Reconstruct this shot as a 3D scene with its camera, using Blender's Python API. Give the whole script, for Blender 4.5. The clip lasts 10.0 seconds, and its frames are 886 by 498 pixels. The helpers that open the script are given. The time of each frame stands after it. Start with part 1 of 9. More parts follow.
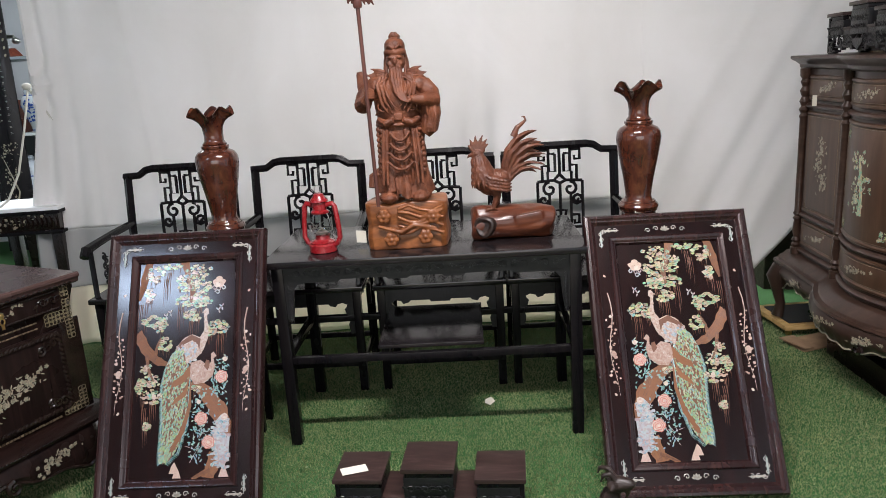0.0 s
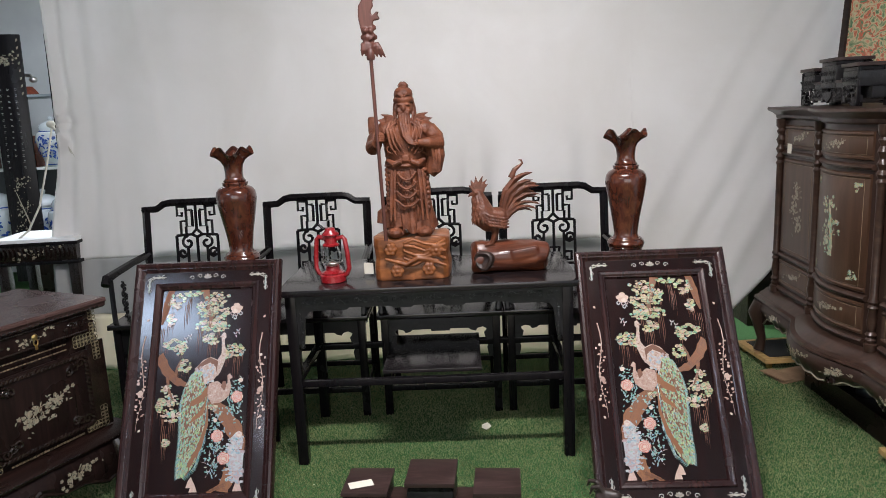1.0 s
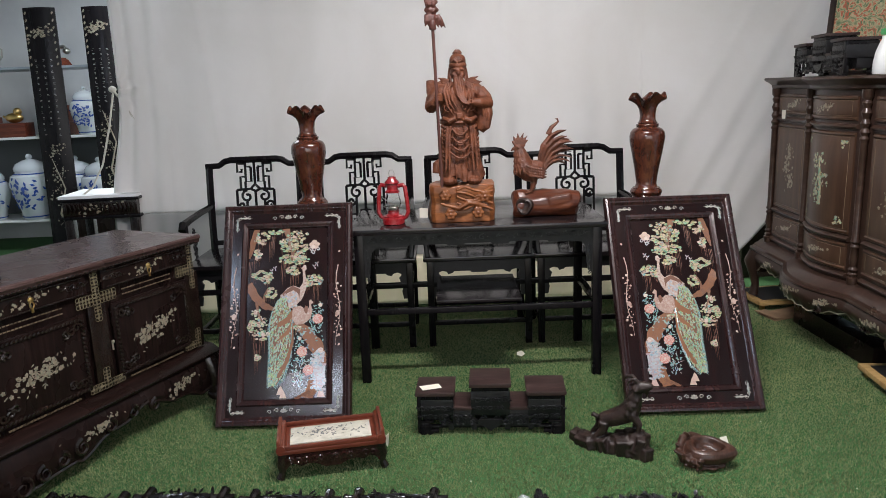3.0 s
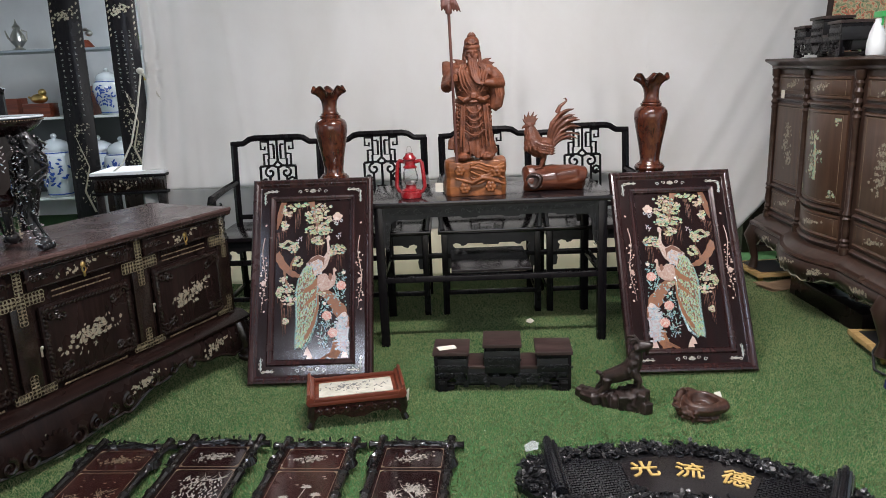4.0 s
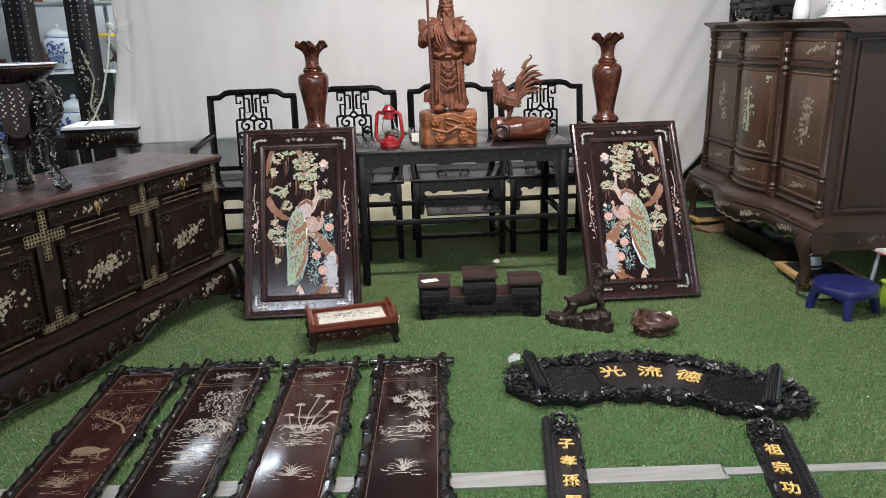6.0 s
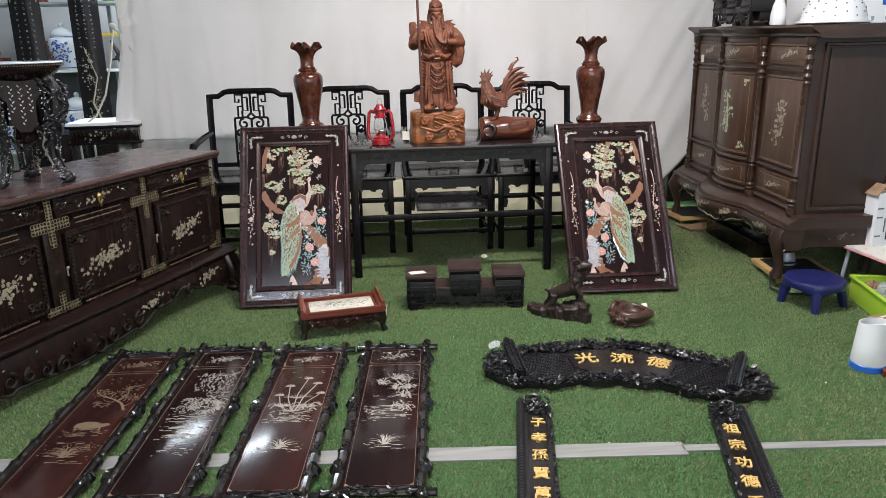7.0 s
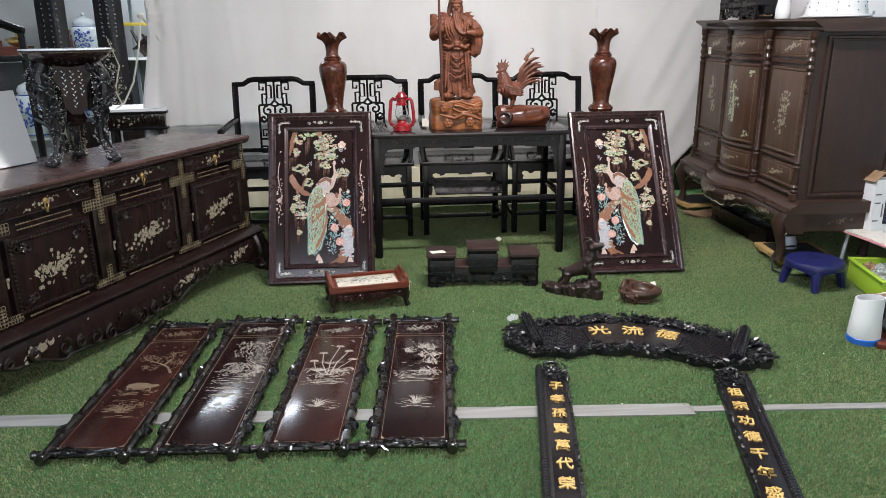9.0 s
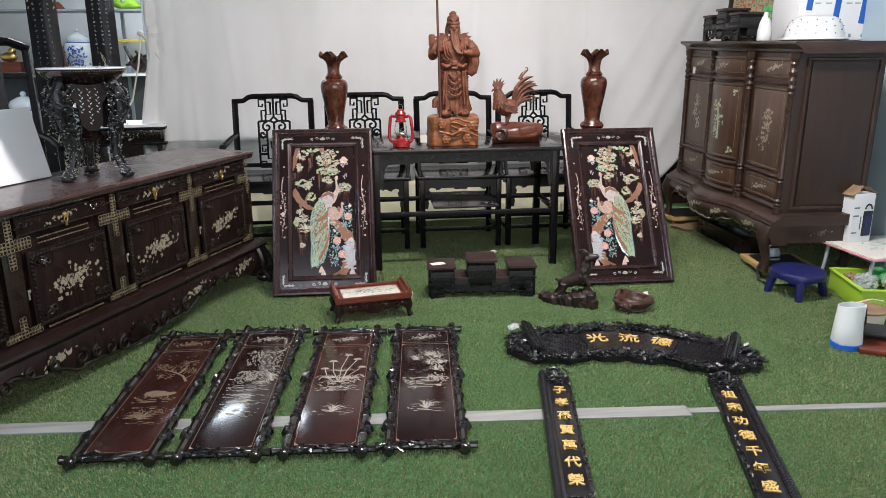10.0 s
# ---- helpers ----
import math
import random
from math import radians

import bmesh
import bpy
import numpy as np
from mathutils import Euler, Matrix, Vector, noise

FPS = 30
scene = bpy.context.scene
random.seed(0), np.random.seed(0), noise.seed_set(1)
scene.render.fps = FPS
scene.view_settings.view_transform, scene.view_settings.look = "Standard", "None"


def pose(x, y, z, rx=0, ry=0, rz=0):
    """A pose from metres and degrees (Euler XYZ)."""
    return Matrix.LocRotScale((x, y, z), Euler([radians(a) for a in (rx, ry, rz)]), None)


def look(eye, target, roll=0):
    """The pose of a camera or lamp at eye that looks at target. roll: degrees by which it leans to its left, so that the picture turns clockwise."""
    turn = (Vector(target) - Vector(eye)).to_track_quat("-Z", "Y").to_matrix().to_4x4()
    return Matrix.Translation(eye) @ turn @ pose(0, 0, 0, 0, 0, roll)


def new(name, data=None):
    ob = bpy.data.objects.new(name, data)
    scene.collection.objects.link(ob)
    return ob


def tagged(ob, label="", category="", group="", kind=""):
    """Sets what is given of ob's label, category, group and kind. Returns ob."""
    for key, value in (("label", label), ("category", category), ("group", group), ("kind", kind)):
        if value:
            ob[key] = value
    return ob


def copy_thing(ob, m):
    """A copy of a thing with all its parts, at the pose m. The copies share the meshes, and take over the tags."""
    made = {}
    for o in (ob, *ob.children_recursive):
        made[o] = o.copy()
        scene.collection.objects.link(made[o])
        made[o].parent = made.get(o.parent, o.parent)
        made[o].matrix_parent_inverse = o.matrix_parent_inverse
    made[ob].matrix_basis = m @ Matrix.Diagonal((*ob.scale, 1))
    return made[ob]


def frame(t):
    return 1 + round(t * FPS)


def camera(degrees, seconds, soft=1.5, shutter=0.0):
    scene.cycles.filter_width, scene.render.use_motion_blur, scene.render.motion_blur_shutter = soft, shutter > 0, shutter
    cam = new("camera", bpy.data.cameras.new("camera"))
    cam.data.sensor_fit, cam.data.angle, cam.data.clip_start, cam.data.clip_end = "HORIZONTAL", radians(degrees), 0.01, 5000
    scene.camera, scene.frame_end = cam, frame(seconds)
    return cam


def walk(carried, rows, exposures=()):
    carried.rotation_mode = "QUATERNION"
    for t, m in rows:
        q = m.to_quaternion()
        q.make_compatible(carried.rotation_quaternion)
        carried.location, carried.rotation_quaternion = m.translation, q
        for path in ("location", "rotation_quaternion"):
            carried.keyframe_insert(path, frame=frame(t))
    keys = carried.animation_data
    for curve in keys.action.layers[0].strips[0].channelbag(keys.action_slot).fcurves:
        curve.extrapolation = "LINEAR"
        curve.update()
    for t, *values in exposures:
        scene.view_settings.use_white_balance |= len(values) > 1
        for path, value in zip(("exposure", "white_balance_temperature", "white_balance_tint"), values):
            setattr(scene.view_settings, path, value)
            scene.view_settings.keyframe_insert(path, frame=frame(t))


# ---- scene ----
cam = camera(63.3, 10.0, 0.7)
PATH = [
    (0, (0.191, 0.298, 1.473), (0.127, 2.24, 0.998), -3.6),
    (0.5, (0.157, 0.211, 1.49), (0.115, 2.167, 1.076), -3.1),
    (1, (0.159, 0.074, 1.497), (0.119, 2.039, 1.127), -2.7),
    (1.5, (0.122, -0.059, 1.493), (0.077, 1.908, 1.139), -2.2),
    (2, (0.029, -0.162, 1.469), (0.013, 1.803, 1.093), -2.1),
    (2.5, (-0.108, -0.294, 1.43), (-0.087, 1.666, 1.034), -2.1),
    (3.8, (-0.191, -0.639, 1.422), (-0.204, 1.307, 0.963), -2.4),
    (4, (-0.205, -0.676, 1.423), (-0.217, 1.269, 0.956), -2.3),
    (4.5, (-0.258, -0.735, 1.419), (-0.259, 1.205, 0.936), -2.2),
    (5, (-0.359, -0.833, 1.411), (-0.313, 1.1, 0.9), -2.1),
    (5.5, (-0.433, -0.954, 1.39), (-0.327, 0.968, 0.849), -2.0),
    (6, (-0.454, -1.031, 1.386), (-0.289, 0.882, 0.826), -1.6),
    (7.5, (-0.376, -1.295, 1.393), (-0.225, 0.622, 0.842), -0.8),
    (8, (-0.386, -1.357, 1.396), (-0.268, 0.563, 0.85), -1.1),
    (8.5, (-0.427, -1.389, 1.398), (-0.309, 0.527, 0.837), -1.1),
    (9, (-0.513, -1.42, 1.383), (-0.356, 0.489, 0.808), -0.8),
    (9.5, (-0.592, -1.491, 1.387), (-0.397, 0.419, 0.826), -0.5),
    (10, (-0.641, -1.542, 1.409), (-0.427, 0.373, 0.872), -0.5),
]
walk(cam, [(t, look(eye, target, roll)) for t, eye, target, roll in PATH], exposures=[(0, 0.05), (1.0, -0.09), (1.5, -0.21), (2.0, -0.24), (2.5, -0.24), (4.0, -0.03), (5.0, 0.09), (6.0, 0.12), (10.0, 0.12)])

# ---- light ----
world = bpy.data.worlds.new("world")
scene.world = world
world.use_nodes = True
wn = world.node_tree.nodes
sky = wn.new("ShaderNodeTexSky")
sky.sky_type, sky.sun_disc = "NISHITA", False
sky.sun_elevation, sky.sun_rotation = radians(40), radians(200)
world.node_tree.links.new(sky.outputs[0], wn["Background"].inputs[0])
wn["Background"].inputs[1].default_value = 0.1


def area_lamp(name, eye, target, sx, sy, watts, colour=(1, 1, 1)):
    d = bpy.data.lights.new(name, "AREA")
    d.shape, d.size, d.size_y, d.energy, d.color = "RECTANGLE", sx, sy, watts, colour
    ob = new(name, d)
    ob.matrix_world = look(eye, target)
    return ob


area_lamp("shop_front_daylight", (0.2, -3.9, 1.9), (0.2, 3.0, 1.0), 4.6, 2.6, 92, (0.985, 0.955, 0.98))
area_lamp("ceiling_tube_lamp", (0.3, 1.6, 3.12), (0.3, 1.6, 0), 1.25, 0.14, 158, (1.0, 0.945, 0.955))
area_lamp("roof_skylight", (-2.9, -0.1, 3.15), (-2.9, -0.1, 0), 0.95, 0.65, 50, (0.62, 0.76, 1.0))
area_lamp("front_tube_lamp", (-1.7, -2.2, 3.12), (-1.7, -2.2, 0), 1.25, 0.14, 55, (0.80, 0.87, 1.0))
area_lamp("back_room_tube_lamp", (-2.6, 5.6, 3.12), (-2.6, 5.65, 0), 1.25, 0.70, 66, (0.80, 0.89, 1.0))
area_lamp("back_room_tube_lamp", (0.35, 6.2, 3.12), (0.35, 6.2, 0), 0.14, 1.25, 205, (0.97, 0.98, 1.0))
scene.view_settings.exposure = 0.0


# ---- materials ----
def mat(name, base, rough=0.5, metal=0.0, coat=0.0, gloss=0.5):
    m = bpy.data.materials.new(name)
    m.use_nodes = True
    b = m.node_tree.nodes["Principled BSDF"]
    b.inputs["Base Color"].default_value = (*base, 1)
    b.inputs["Roughness"].default_value = rough
    b.inputs["Metallic"].default_value = metal
    b.inputs["Specular IOR Level"].default_value = gloss
    b.inputs["Coat Weight"].default_value = coat
    b.inputs["Coat Roughness"].default_value = 0.12
    return m


def node(m, kind, **values):
    n = m.node_tree.nodes.new(kind)
    for k, v in values.items():
        n.inputs[k].default_value = v
    return n


def ramp(m, fac, stops):
    r = m.node_tree.nodes.new("ShaderNodeValToRGB")
    while len(r.color_ramp.elements) < len(stops):
        r.color_ramp.elements.new(0.5)
    for e, (p, c) in zip(r.color_ramp.elements, stops):
        e.position, e.color = p, (*c, 1)
    m.node_tree.links.new(fac, r.inputs[0])
    return r.outputs[0]


def coords(m, scale=(1, 1, 1), generated=False):
    tc = m.node_tree.nodes.new("ShaderNodeTexCoord")
    mp = m.node_tree.nodes.new("ShaderNodeMapping")
    mp.inputs["Scale"].default_value = scale
    m.node_tree.links.new(tc.outputs["Generated" if generated else "Object"], mp.inputs[0])
    return mp.outputs[0]


def noise_of(m, vec, scale, detail=4.0, rough=0.55, distort=0.0):
    n = node(m, "ShaderNodeTexNoise", Scale=scale, Detail=detail, Roughness=rough, Distortion=distort)
    m.node_tree.links.new(vec, n.inputs["Vector"])
    return n.outputs["Fac"]


def bump(m, height, strength, dist=0.002):
    b = node(m, "ShaderNodeBump", Strength=strength, Distance=dist)
    m.node_tree.links.new(height, b.inputs["Height"])
    m.node_tree.links.new(b.outputs[0], m.node_tree.nodes["Principled BSDF"].inputs["Normal"])


def colour_of(m, socket):
    m.node_tree.links.new(socket, m.node_tree.nodes["Principled BSDF"].inputs["Base Color"])


def rough_of(m, fac, low, high):
    r = node(m, "ShaderNodeMapRange")
    r.inputs["To Min"].default_value, r.inputs["To Max"].default_value = low, high
    m.node_tree.links.new(fac, r.inputs["Value"])
    m.node_tree.links.new(r.outputs[0], m.node_tree.nodes["Principled BSDF"].inputs["Roughness"])


def wood(name, dark, mid, light, rough=0.35, coat=0.0, along=(14, 14, 1.2), scale=3.0, relief=0.15, gloss=0.38):
    """Grained wood: long streaks along one axis, with slow stains over them."""
    m = mat(name, mid, rough, 0, coat * 0.5, gloss)
    v = coords(m, along)
    grain = noise_of(m, v, scale, 6, 0.62, 0.8)
    colour_of(m, ramp(m, grain, [(0.28, dark), (0.5, mid), (0.74, light)]))
    stain = noise_of(m, coords(m), 4.5, 3)
    rough_of(m, stain, max(0.08, rough - 0.1), min(0.9, rough + 0.14))
    bump(m, grain, relief, 0.0015)
    return m


def carved(name, dark, light, rough=0.42, scale=70, strength=0.6, coat=0.0):
    """Dark wood with chiselled relief and dust in the hollows."""
    m = mat(name, dark, rough, 0, coat, 0.4)
    v = coords(m)
    n = noise_of(m, v, scale, 3, 0.6, 0.6)
    colour_of(m, ramp(m, noise_of(m, v, 22, 5), [(0.35, dark), (0.7, light)]))
    rough_of(m, noise_of(m, v, 9, 3), rough - 0.12, rough + 0.15)
    bump(m, n, strength, 0.004)
    return m


def pearl(name, stops, scale=45, rough=0.28):
    """Shell inlay: patches of shifting tint with a soft sheen."""
    m = mat(name, stops[0], rough, 0.0, 0.5 if rough < 0.3 else 0.0)
    v = coords(m)
    n = noise_of(m, v, scale, 2, 0.5, 1.5)
    geo = m.node_tree.nodes.new("ShaderNodeNewGeometry")
    blend = node(m, "ShaderNodeMath")
    blend.operation = "MULTIPLY_ADD"
    blend.inputs[1].default_value = 0.55
    m.node_tree.links.new(geo.outputs["Random Per Island"], blend.inputs[0])
    half = node(m, "ShaderNodeMath")
    half.operation = "MULTIPLY"
    half.inputs[1].default_value = 0.45
    m.node_tree.links.new(n, half.inputs[0])
    m.node_tree.links.new(half.outputs[0], blend.inputs[2])
    k = len(stops)
    colour_of(m, ramp(m, blend.outputs[0], [(0.2 + 0.6 * i / (k - 1), c) for i, c in enumerate(stops)]))
    rough_of(m, noise_of(m, v, 90, 2), rough - 0.08, rough + 0.12)
    return m


M_BLACK = wood("black_stained_wood", (0.004, 0.004, 0.005), (0.007, 0.006, 0.007), (0.012, 0.010, 0.010), 0.22, 0.0, gloss=0.20)
M_BLACKCARVE = carved("black_carved_wood", (0.004, 0.004, 0.005), (0.011, 0.010, 0.011), 0.34, 85, 0.7, 0.08)
M_TABLETOP = wood("black_polished_tabletop", (0.006, 0.005, 0.006), (0.010, 0.008, 0.009), (0.018, 0.014, 0.014), 0.16, 0.4, (1.2, 14, 14))
M_ROSE = wood("dark_rosewood", (0.007, 0.0042, 0.0038), (0.012, 0.0068, 0.006), (0.022, 0.0115, 0.010), 0.25, 0.0, gloss=0.18)
M_ROSEX = wood("dark_rosewood_across", (0.006, 0.003, 0.0028), (0.012, 0.006, 0.005), (0.024, 0.011, 0.009), 0.25, 0.0, (1.2, 14, 14), gloss=0.25)
M_ROSECARVE = carved("carved_dark_rosewood", (0.007, 0.004, 0.0035), (0.022, 0.013, 0.010), 0.17, 75, 0.4, 0.35)
# rosewood lightened: the curtain's reflection on the sideboard top is put into the colour
M_SBTOP = wood("sheen_rosewood_top", (0.034, 0.018, 0.0165), (0.056, 0.031, 0.028), (0.092, 0.055, 0.050), 0.24, 0.3, (1.0, 9, 9), 2.2, 0.06)
M_LACQ = wood("lacquered_panel", (0.006, 0.003, 0.004), (0.012, 0.005, 0.005), (0.022, 0.008, 0.008), 0.10, 0.6, (8, 1.0, 8), 2.0, 0.03)
# the tray apron's own red-brown; on two floor panels it paints a reddish reflection
M_REDLACQ_GLARE = wood("red_lacquer_and_glare", (0.012, 0.004, 0.004), (0.024, 0.008, 0.007), (0.045, 0.015, 0.011), 0.13, 0.6, (9, 1.0, 9), 2.0, 0.03)
M_FRAME = wood("frame_rosewood", (0.012, 0.005, 0.006), (0.022, 0.009, 0.009), (0.042, 0.016, 0.014), 0.24, 0.45, (10, 1.2, 10))
M_CAB = wood("brown_cabinet_wood", (0.023, 0.0125, 0.009), (0.030, 0.016, 0.0115), (0.038, 0.021, 0.015), 0.36, 0.1, (7, 7, 0.9), 2.2, 0.05)
M_CABX = wood("brown_cabinet_trim", (0.024, 0.013, 0.009), (0.039, 0.021, 0.015), (0.068, 0.039, 0.028), 0.30, 0.2, (9, 1.0, 9), 2.2, 0.08)
M_CABPANEL = wood("cabinet_panel_wood", (0.040, 0.020, 0.012), (0.062, 0.032, 0.019), (0.095, 0.052, 0.032), 0.34, 0.2, (7, 7, 0.8), 2.4, 0.05)
M_VASE = wood("polished_vase_wood", (0.024, 0.007, 0.005), (0.058, 0.016, 0.009), (0.110, 0.036, 0.017), 0.12, 0.9, (8, 8, 4), 4.5, 0.05, 0.5)
M_STATUE = carved("carved_teak", (0.075, 0.022, 0.010), (0.185, 0.058, 0.025), 0.5, 95, 0.9, 0.0)
M_STBASE = wood("orange_teak_block", (0.11, 0.033, 0.010), (0.20, 0.064, 0.019), (0.32, 0.115, 0.038), 0.40, 0.2, (4, 4, 10), 3.0, 0.2)
M_COCK = carved("carved_red_teak", (0.062, 0.019, 0.009), (0.155, 0.050, 0.024), 0.42, 95, 0.8, 0.15)
M_LOG = wood("polished_red_log", (0.040, 0.011, 0.006), (0.085, 0.023, 0.011), (0.17, 0.052, 0.022), 0.34, 0.3, (2, 9, 9), 3.0, 0.1)
M_SHAFT = wood("dark_red_shaft", (0.05, 0.018, 0.014), (0.085, 0.03, 0.022), (0.13, 0.05, 0.036), 0.42)
M_EBONY = carved("dark_carved_ebony", (0.012, 0.007, 0.006), (0.04, 0.024, 0.019), 0.42, 60, 0.7)
M_ASH = wood("brown_peach_wood", (0.02, 0.010, 0.007), (0.045, 0.020, 0.013), (0.09, 0.042, 0.028), 0.32, 0.2, (9, 2, 9), 4)
M_TRAY = wood("red_tray_wood", (0.07, 0.015, 0.008), (0.125, 0.028, 0.014), (0.20, 0.052, 0.026), 0.3, 0.3, (1.2, 14, 14))
M_STANDTOP = wood("worn_stand_top", (0.018, 0.010, 0.009), (0.034, 0.019, 0.017), (0.070, 0.043, 0.038), 0.36, 0.1, (1.5, 6, 6), 5)
M_BAMBOO = wood("black_bamboo_carving", (0.003, 0.003, 0.003), (0.006, 0.005, 0.005), (0.012, 0.009, 0.008), 0.16, 1.0, (12, 1.5, 12), gloss=0.55)

P_WHITE = pearl("white_shell", [(0.28, 0.25, 0.21), (0.42, 0.40, 0.36), (0.25, 0.30, 0.28), (0.34, 0.28, 0.26)])
P_IVORY = pearl("ivory_shell", [(0.13, 0.10, 0.065), (0.35, 0.30, 0.22), (0.18, 0.19, 0.14), (0.30, 0.21, 0.16)])
P_GREEN = pearl("green_shell", [(0.06, 0.22, 0.16), (0.36, 0.40, 0.18), (0.46, 0.34, 0.22), (0.14, 0.36, 0.24), (0.52, 0.45, 0.31), (0.38, 0.25, 0.19), (0.12, 0.32, 0.34)])
P_TEAL = pearl("teal_shell", [(0.05, 0.16, 0.15), (0.14, 0.34, 0.32), (0.28, 0.38, 0.30), (0.12, 0.24, 0.34), (0.34, 0.36, 0.26)], 80)
P_FEATHER = pearl("copper_shell_feather", [(0.26, 0.16, 0.13), (0.46, 0.34, 0.29), (0.32, 0.20, 0.16), (0.50, 0.43, 0.38)], 90)
P_TAIL = pearl("tail_shell", [(0.05, 0.24, 0.17), (0.34, 0.40, 0.14), (0.10, 0.30, 0.26), (0.34, 0.19, 0.10), (0.14, 0.36, 0.30), (0.46, 0.44, 0.28), (0.12, 0.22, 0.30)], 75)
P_PINK = pearl("pink_shell", [(0.36, 0.24, 0.20), (0.50, 0.38, 0.31), (0.42, 0.28, 0.24), (0.54, 0.46, 0.40)])
P_PEONY = pearl("peony_shell", [(0.48, 0.33, 0.27), (0.55, 0.48, 0.40), (0.44, 0.30, 0.27), (0.56, 0.50, 0.44)], 60)
P_BLUE = pearl("blue_shell", [(0.16, 0.26, 0.32), (0.36, 0.40, 0.42), (0.32, 0.22, 0.23), (0.42, 0.44, 0.42)])
P_BROWN = pearl("copper_brown_inlay", [(0.14, 0.055, 0.022), (0.23, 0.095, 0.04), (0.18, 0.07, 0.03)], 90, 0.4)
P_DARKBROWN = pearl("dark_brown_inlay", [(0.10, 0.04, 0.022), (0.16, 0.07, 0.04), (0.12, 0.05, 0.03)], 90, 0.4)
P_RED = pearl("red_inlay", [(0.42, 0.08, 0.06), (0.50, 0.12, 0.09), (0.40, 0.09, 0.08)], 90, 0.4)
P_BRASS = pearl("brass_inlay", [(0.028, 0.021, 0.012), (0.17, 0.135, 0.07), (0.05, 0.038, 0.02), (0.26, 0.22, 0.13), (0.035, 0.027, 0.015)], 120, 0.35)
P_PANEL = pearl("panel_shell", [(0.16, 0.14, 0.11), (0.38, 0.35, 0.30), (0.20, 0.19, 0.16), (0.30, 0.25, 0.20)], 60)
P_DIM = pearl("dim_bronze_inlay", [(0.05, 0.033, 0.02), (0.20, 0.145, 0.09), (0.09, 0.06, 0.04)], 90, 0.4)
M_GOLD = mat("gold_paint", (0.72, 0.45, 0.10), 0.45, 0.15)
colour_of(M_GOLD, ramp(M_GOLD, noise_of(M_GOLD, coords(M_GOLD), 60), [(0.3, (0.46, 0.28, 0.06)), (0.7, (0.74, 0.52, 0.20))]))
M_BRASS = mat("brass", (0.62, 0.42, 0.16), 0.3, 1.0)
M_SILVER = mat("tarnished_silver", (0.5, 0.48, 0.44), 0.3, 1.0)
M_STEEL = mat("galvanised_steel", (0.32, 0.36, 0.40), 0.45, 0.3)
M_RED = mat("red_enamel", (0.24, 0.010, 0.014), 0.25, 0.0, 0.5)
rough_of(M_RED, noise_of(M_RED, coords(M_RED), 40), 0.15, 0.4)
M_BLUEPL = mat("blue_plastic", (0.009, 0.011, 0.075), 0.38)
rough_of(M_BLUEPL, noise_of(M_BLUEPL, coords(M_BLUEPL), 30), 0.28, 0.5)
M_KETTLE = mat("white_plastic", (0.72, 0.74, 0.74), 0.35)
M_KBLUE = mat("bright_blue_plastic", (0.02, 0.12, 0.48), 0.35)
M_LIME = mat("lime_plastic", (0.32, 0.50, 0.04), 0.4)
M_PAPER = mat("white_paper_tag", (0.68, 0.64, 0.54), 0.8)
M_INK = mat("dark_ink", (0.12, 0.12, 0.12), 0.7)
M_CARD = mat("cardboard", (0.24, 0.15, 0.085), 0.85)
colour_of(M_CARD, ramp(M_CARD, noise_of(M_CARD, coords(M_CARD), 12), [(0.3, (0.19, 0.115, 0.065)), (0.7, (0.29, 0.19, 0.11))]))
M_FOAM = mat("white_foam_board", (0.84, 0.84, 0.84), 0.7)
M_PINE = wood("pale_pine", (0.28, 0.17, 0.06), (0.40, 0.26, 0.10), (0.52, 0.36, 0.16), 0.6, 0, (1.2, 12, 12))
M_RUBBER = mat("black_rubber", (0.012, 0.012, 0.013), 0.55)
M_STRING = mat("white_cord", (0.55, 0.52, 0.46), 0.9)
M_PORC = mat("white_porcelain", (0.66, 0.70, 0.74), 0.15, 0, 0.4)
M_COBALT = mat("cobalt_glaze", (0.03, 0.08, 0.34), 0.15, 0, 0.4)
M_GREENPL = mat("green_plastic", (0.05, 0.38, 0.10), 0.3)
M_MARBLE = mat("painted_marble", (0.56, 0.53, 0.44), 0.2, 0, 0.3)
colour_of(M_MARBLE, ramp(M_MARBLE, noise_of(M_MARBLE, coords(M_MARBLE), 30, 5), [(0.3, (0.44, 0.42, 0.34)), (0.6, (0.60, 0.57, 0.48))]))
M_GLASS = mat("clear_glass", (0.95, 0.97, 0.97), 0.02)
M_GLASS.node_tree.nodes["Principled BSDF"].inputs["Transmission Weight"].default_value = 1.0
M_GLASS.node_tree.nodes["Principled BSDF"].inputs["IOR"].default_value = 1.08
M_FILM = mat("clear_plastic_film", (0.85, 0.88, 0.88), 0.18)
M_FILM.node_tree.nodes["Principled BSDF"].inputs["Transmission Weight"].default_value = 0.75

M_WALL = mat("white_wall_paint", (0.66, 0.67, 0.68), 0.8)
colour_of(M_WALL, ramp(M_WALL, noise_of(M_WALL, coords(M_WALL), 1.6, 5), [(0.3, (0.56, 0.57, 0.59)), (0.7, (0.70, 0.71, 0.72))]))
M_CEIL = mat("grey_ceiling_paint", (0.34, 0.35, 0.37), 0.8)
colour_of(M_CEIL, ramp(M_CEIL, noise_of(M_CEIL, coords(M_CEIL), 1.1, 5), [(0.3, (0.28, 0.29, 0.31)), (0.7, (0.38, 0.39, 0.41))]))
M_BLUEWALL = mat("pale_blue_wall_paint", (0.42, 0.54, 0.62), 0.8)
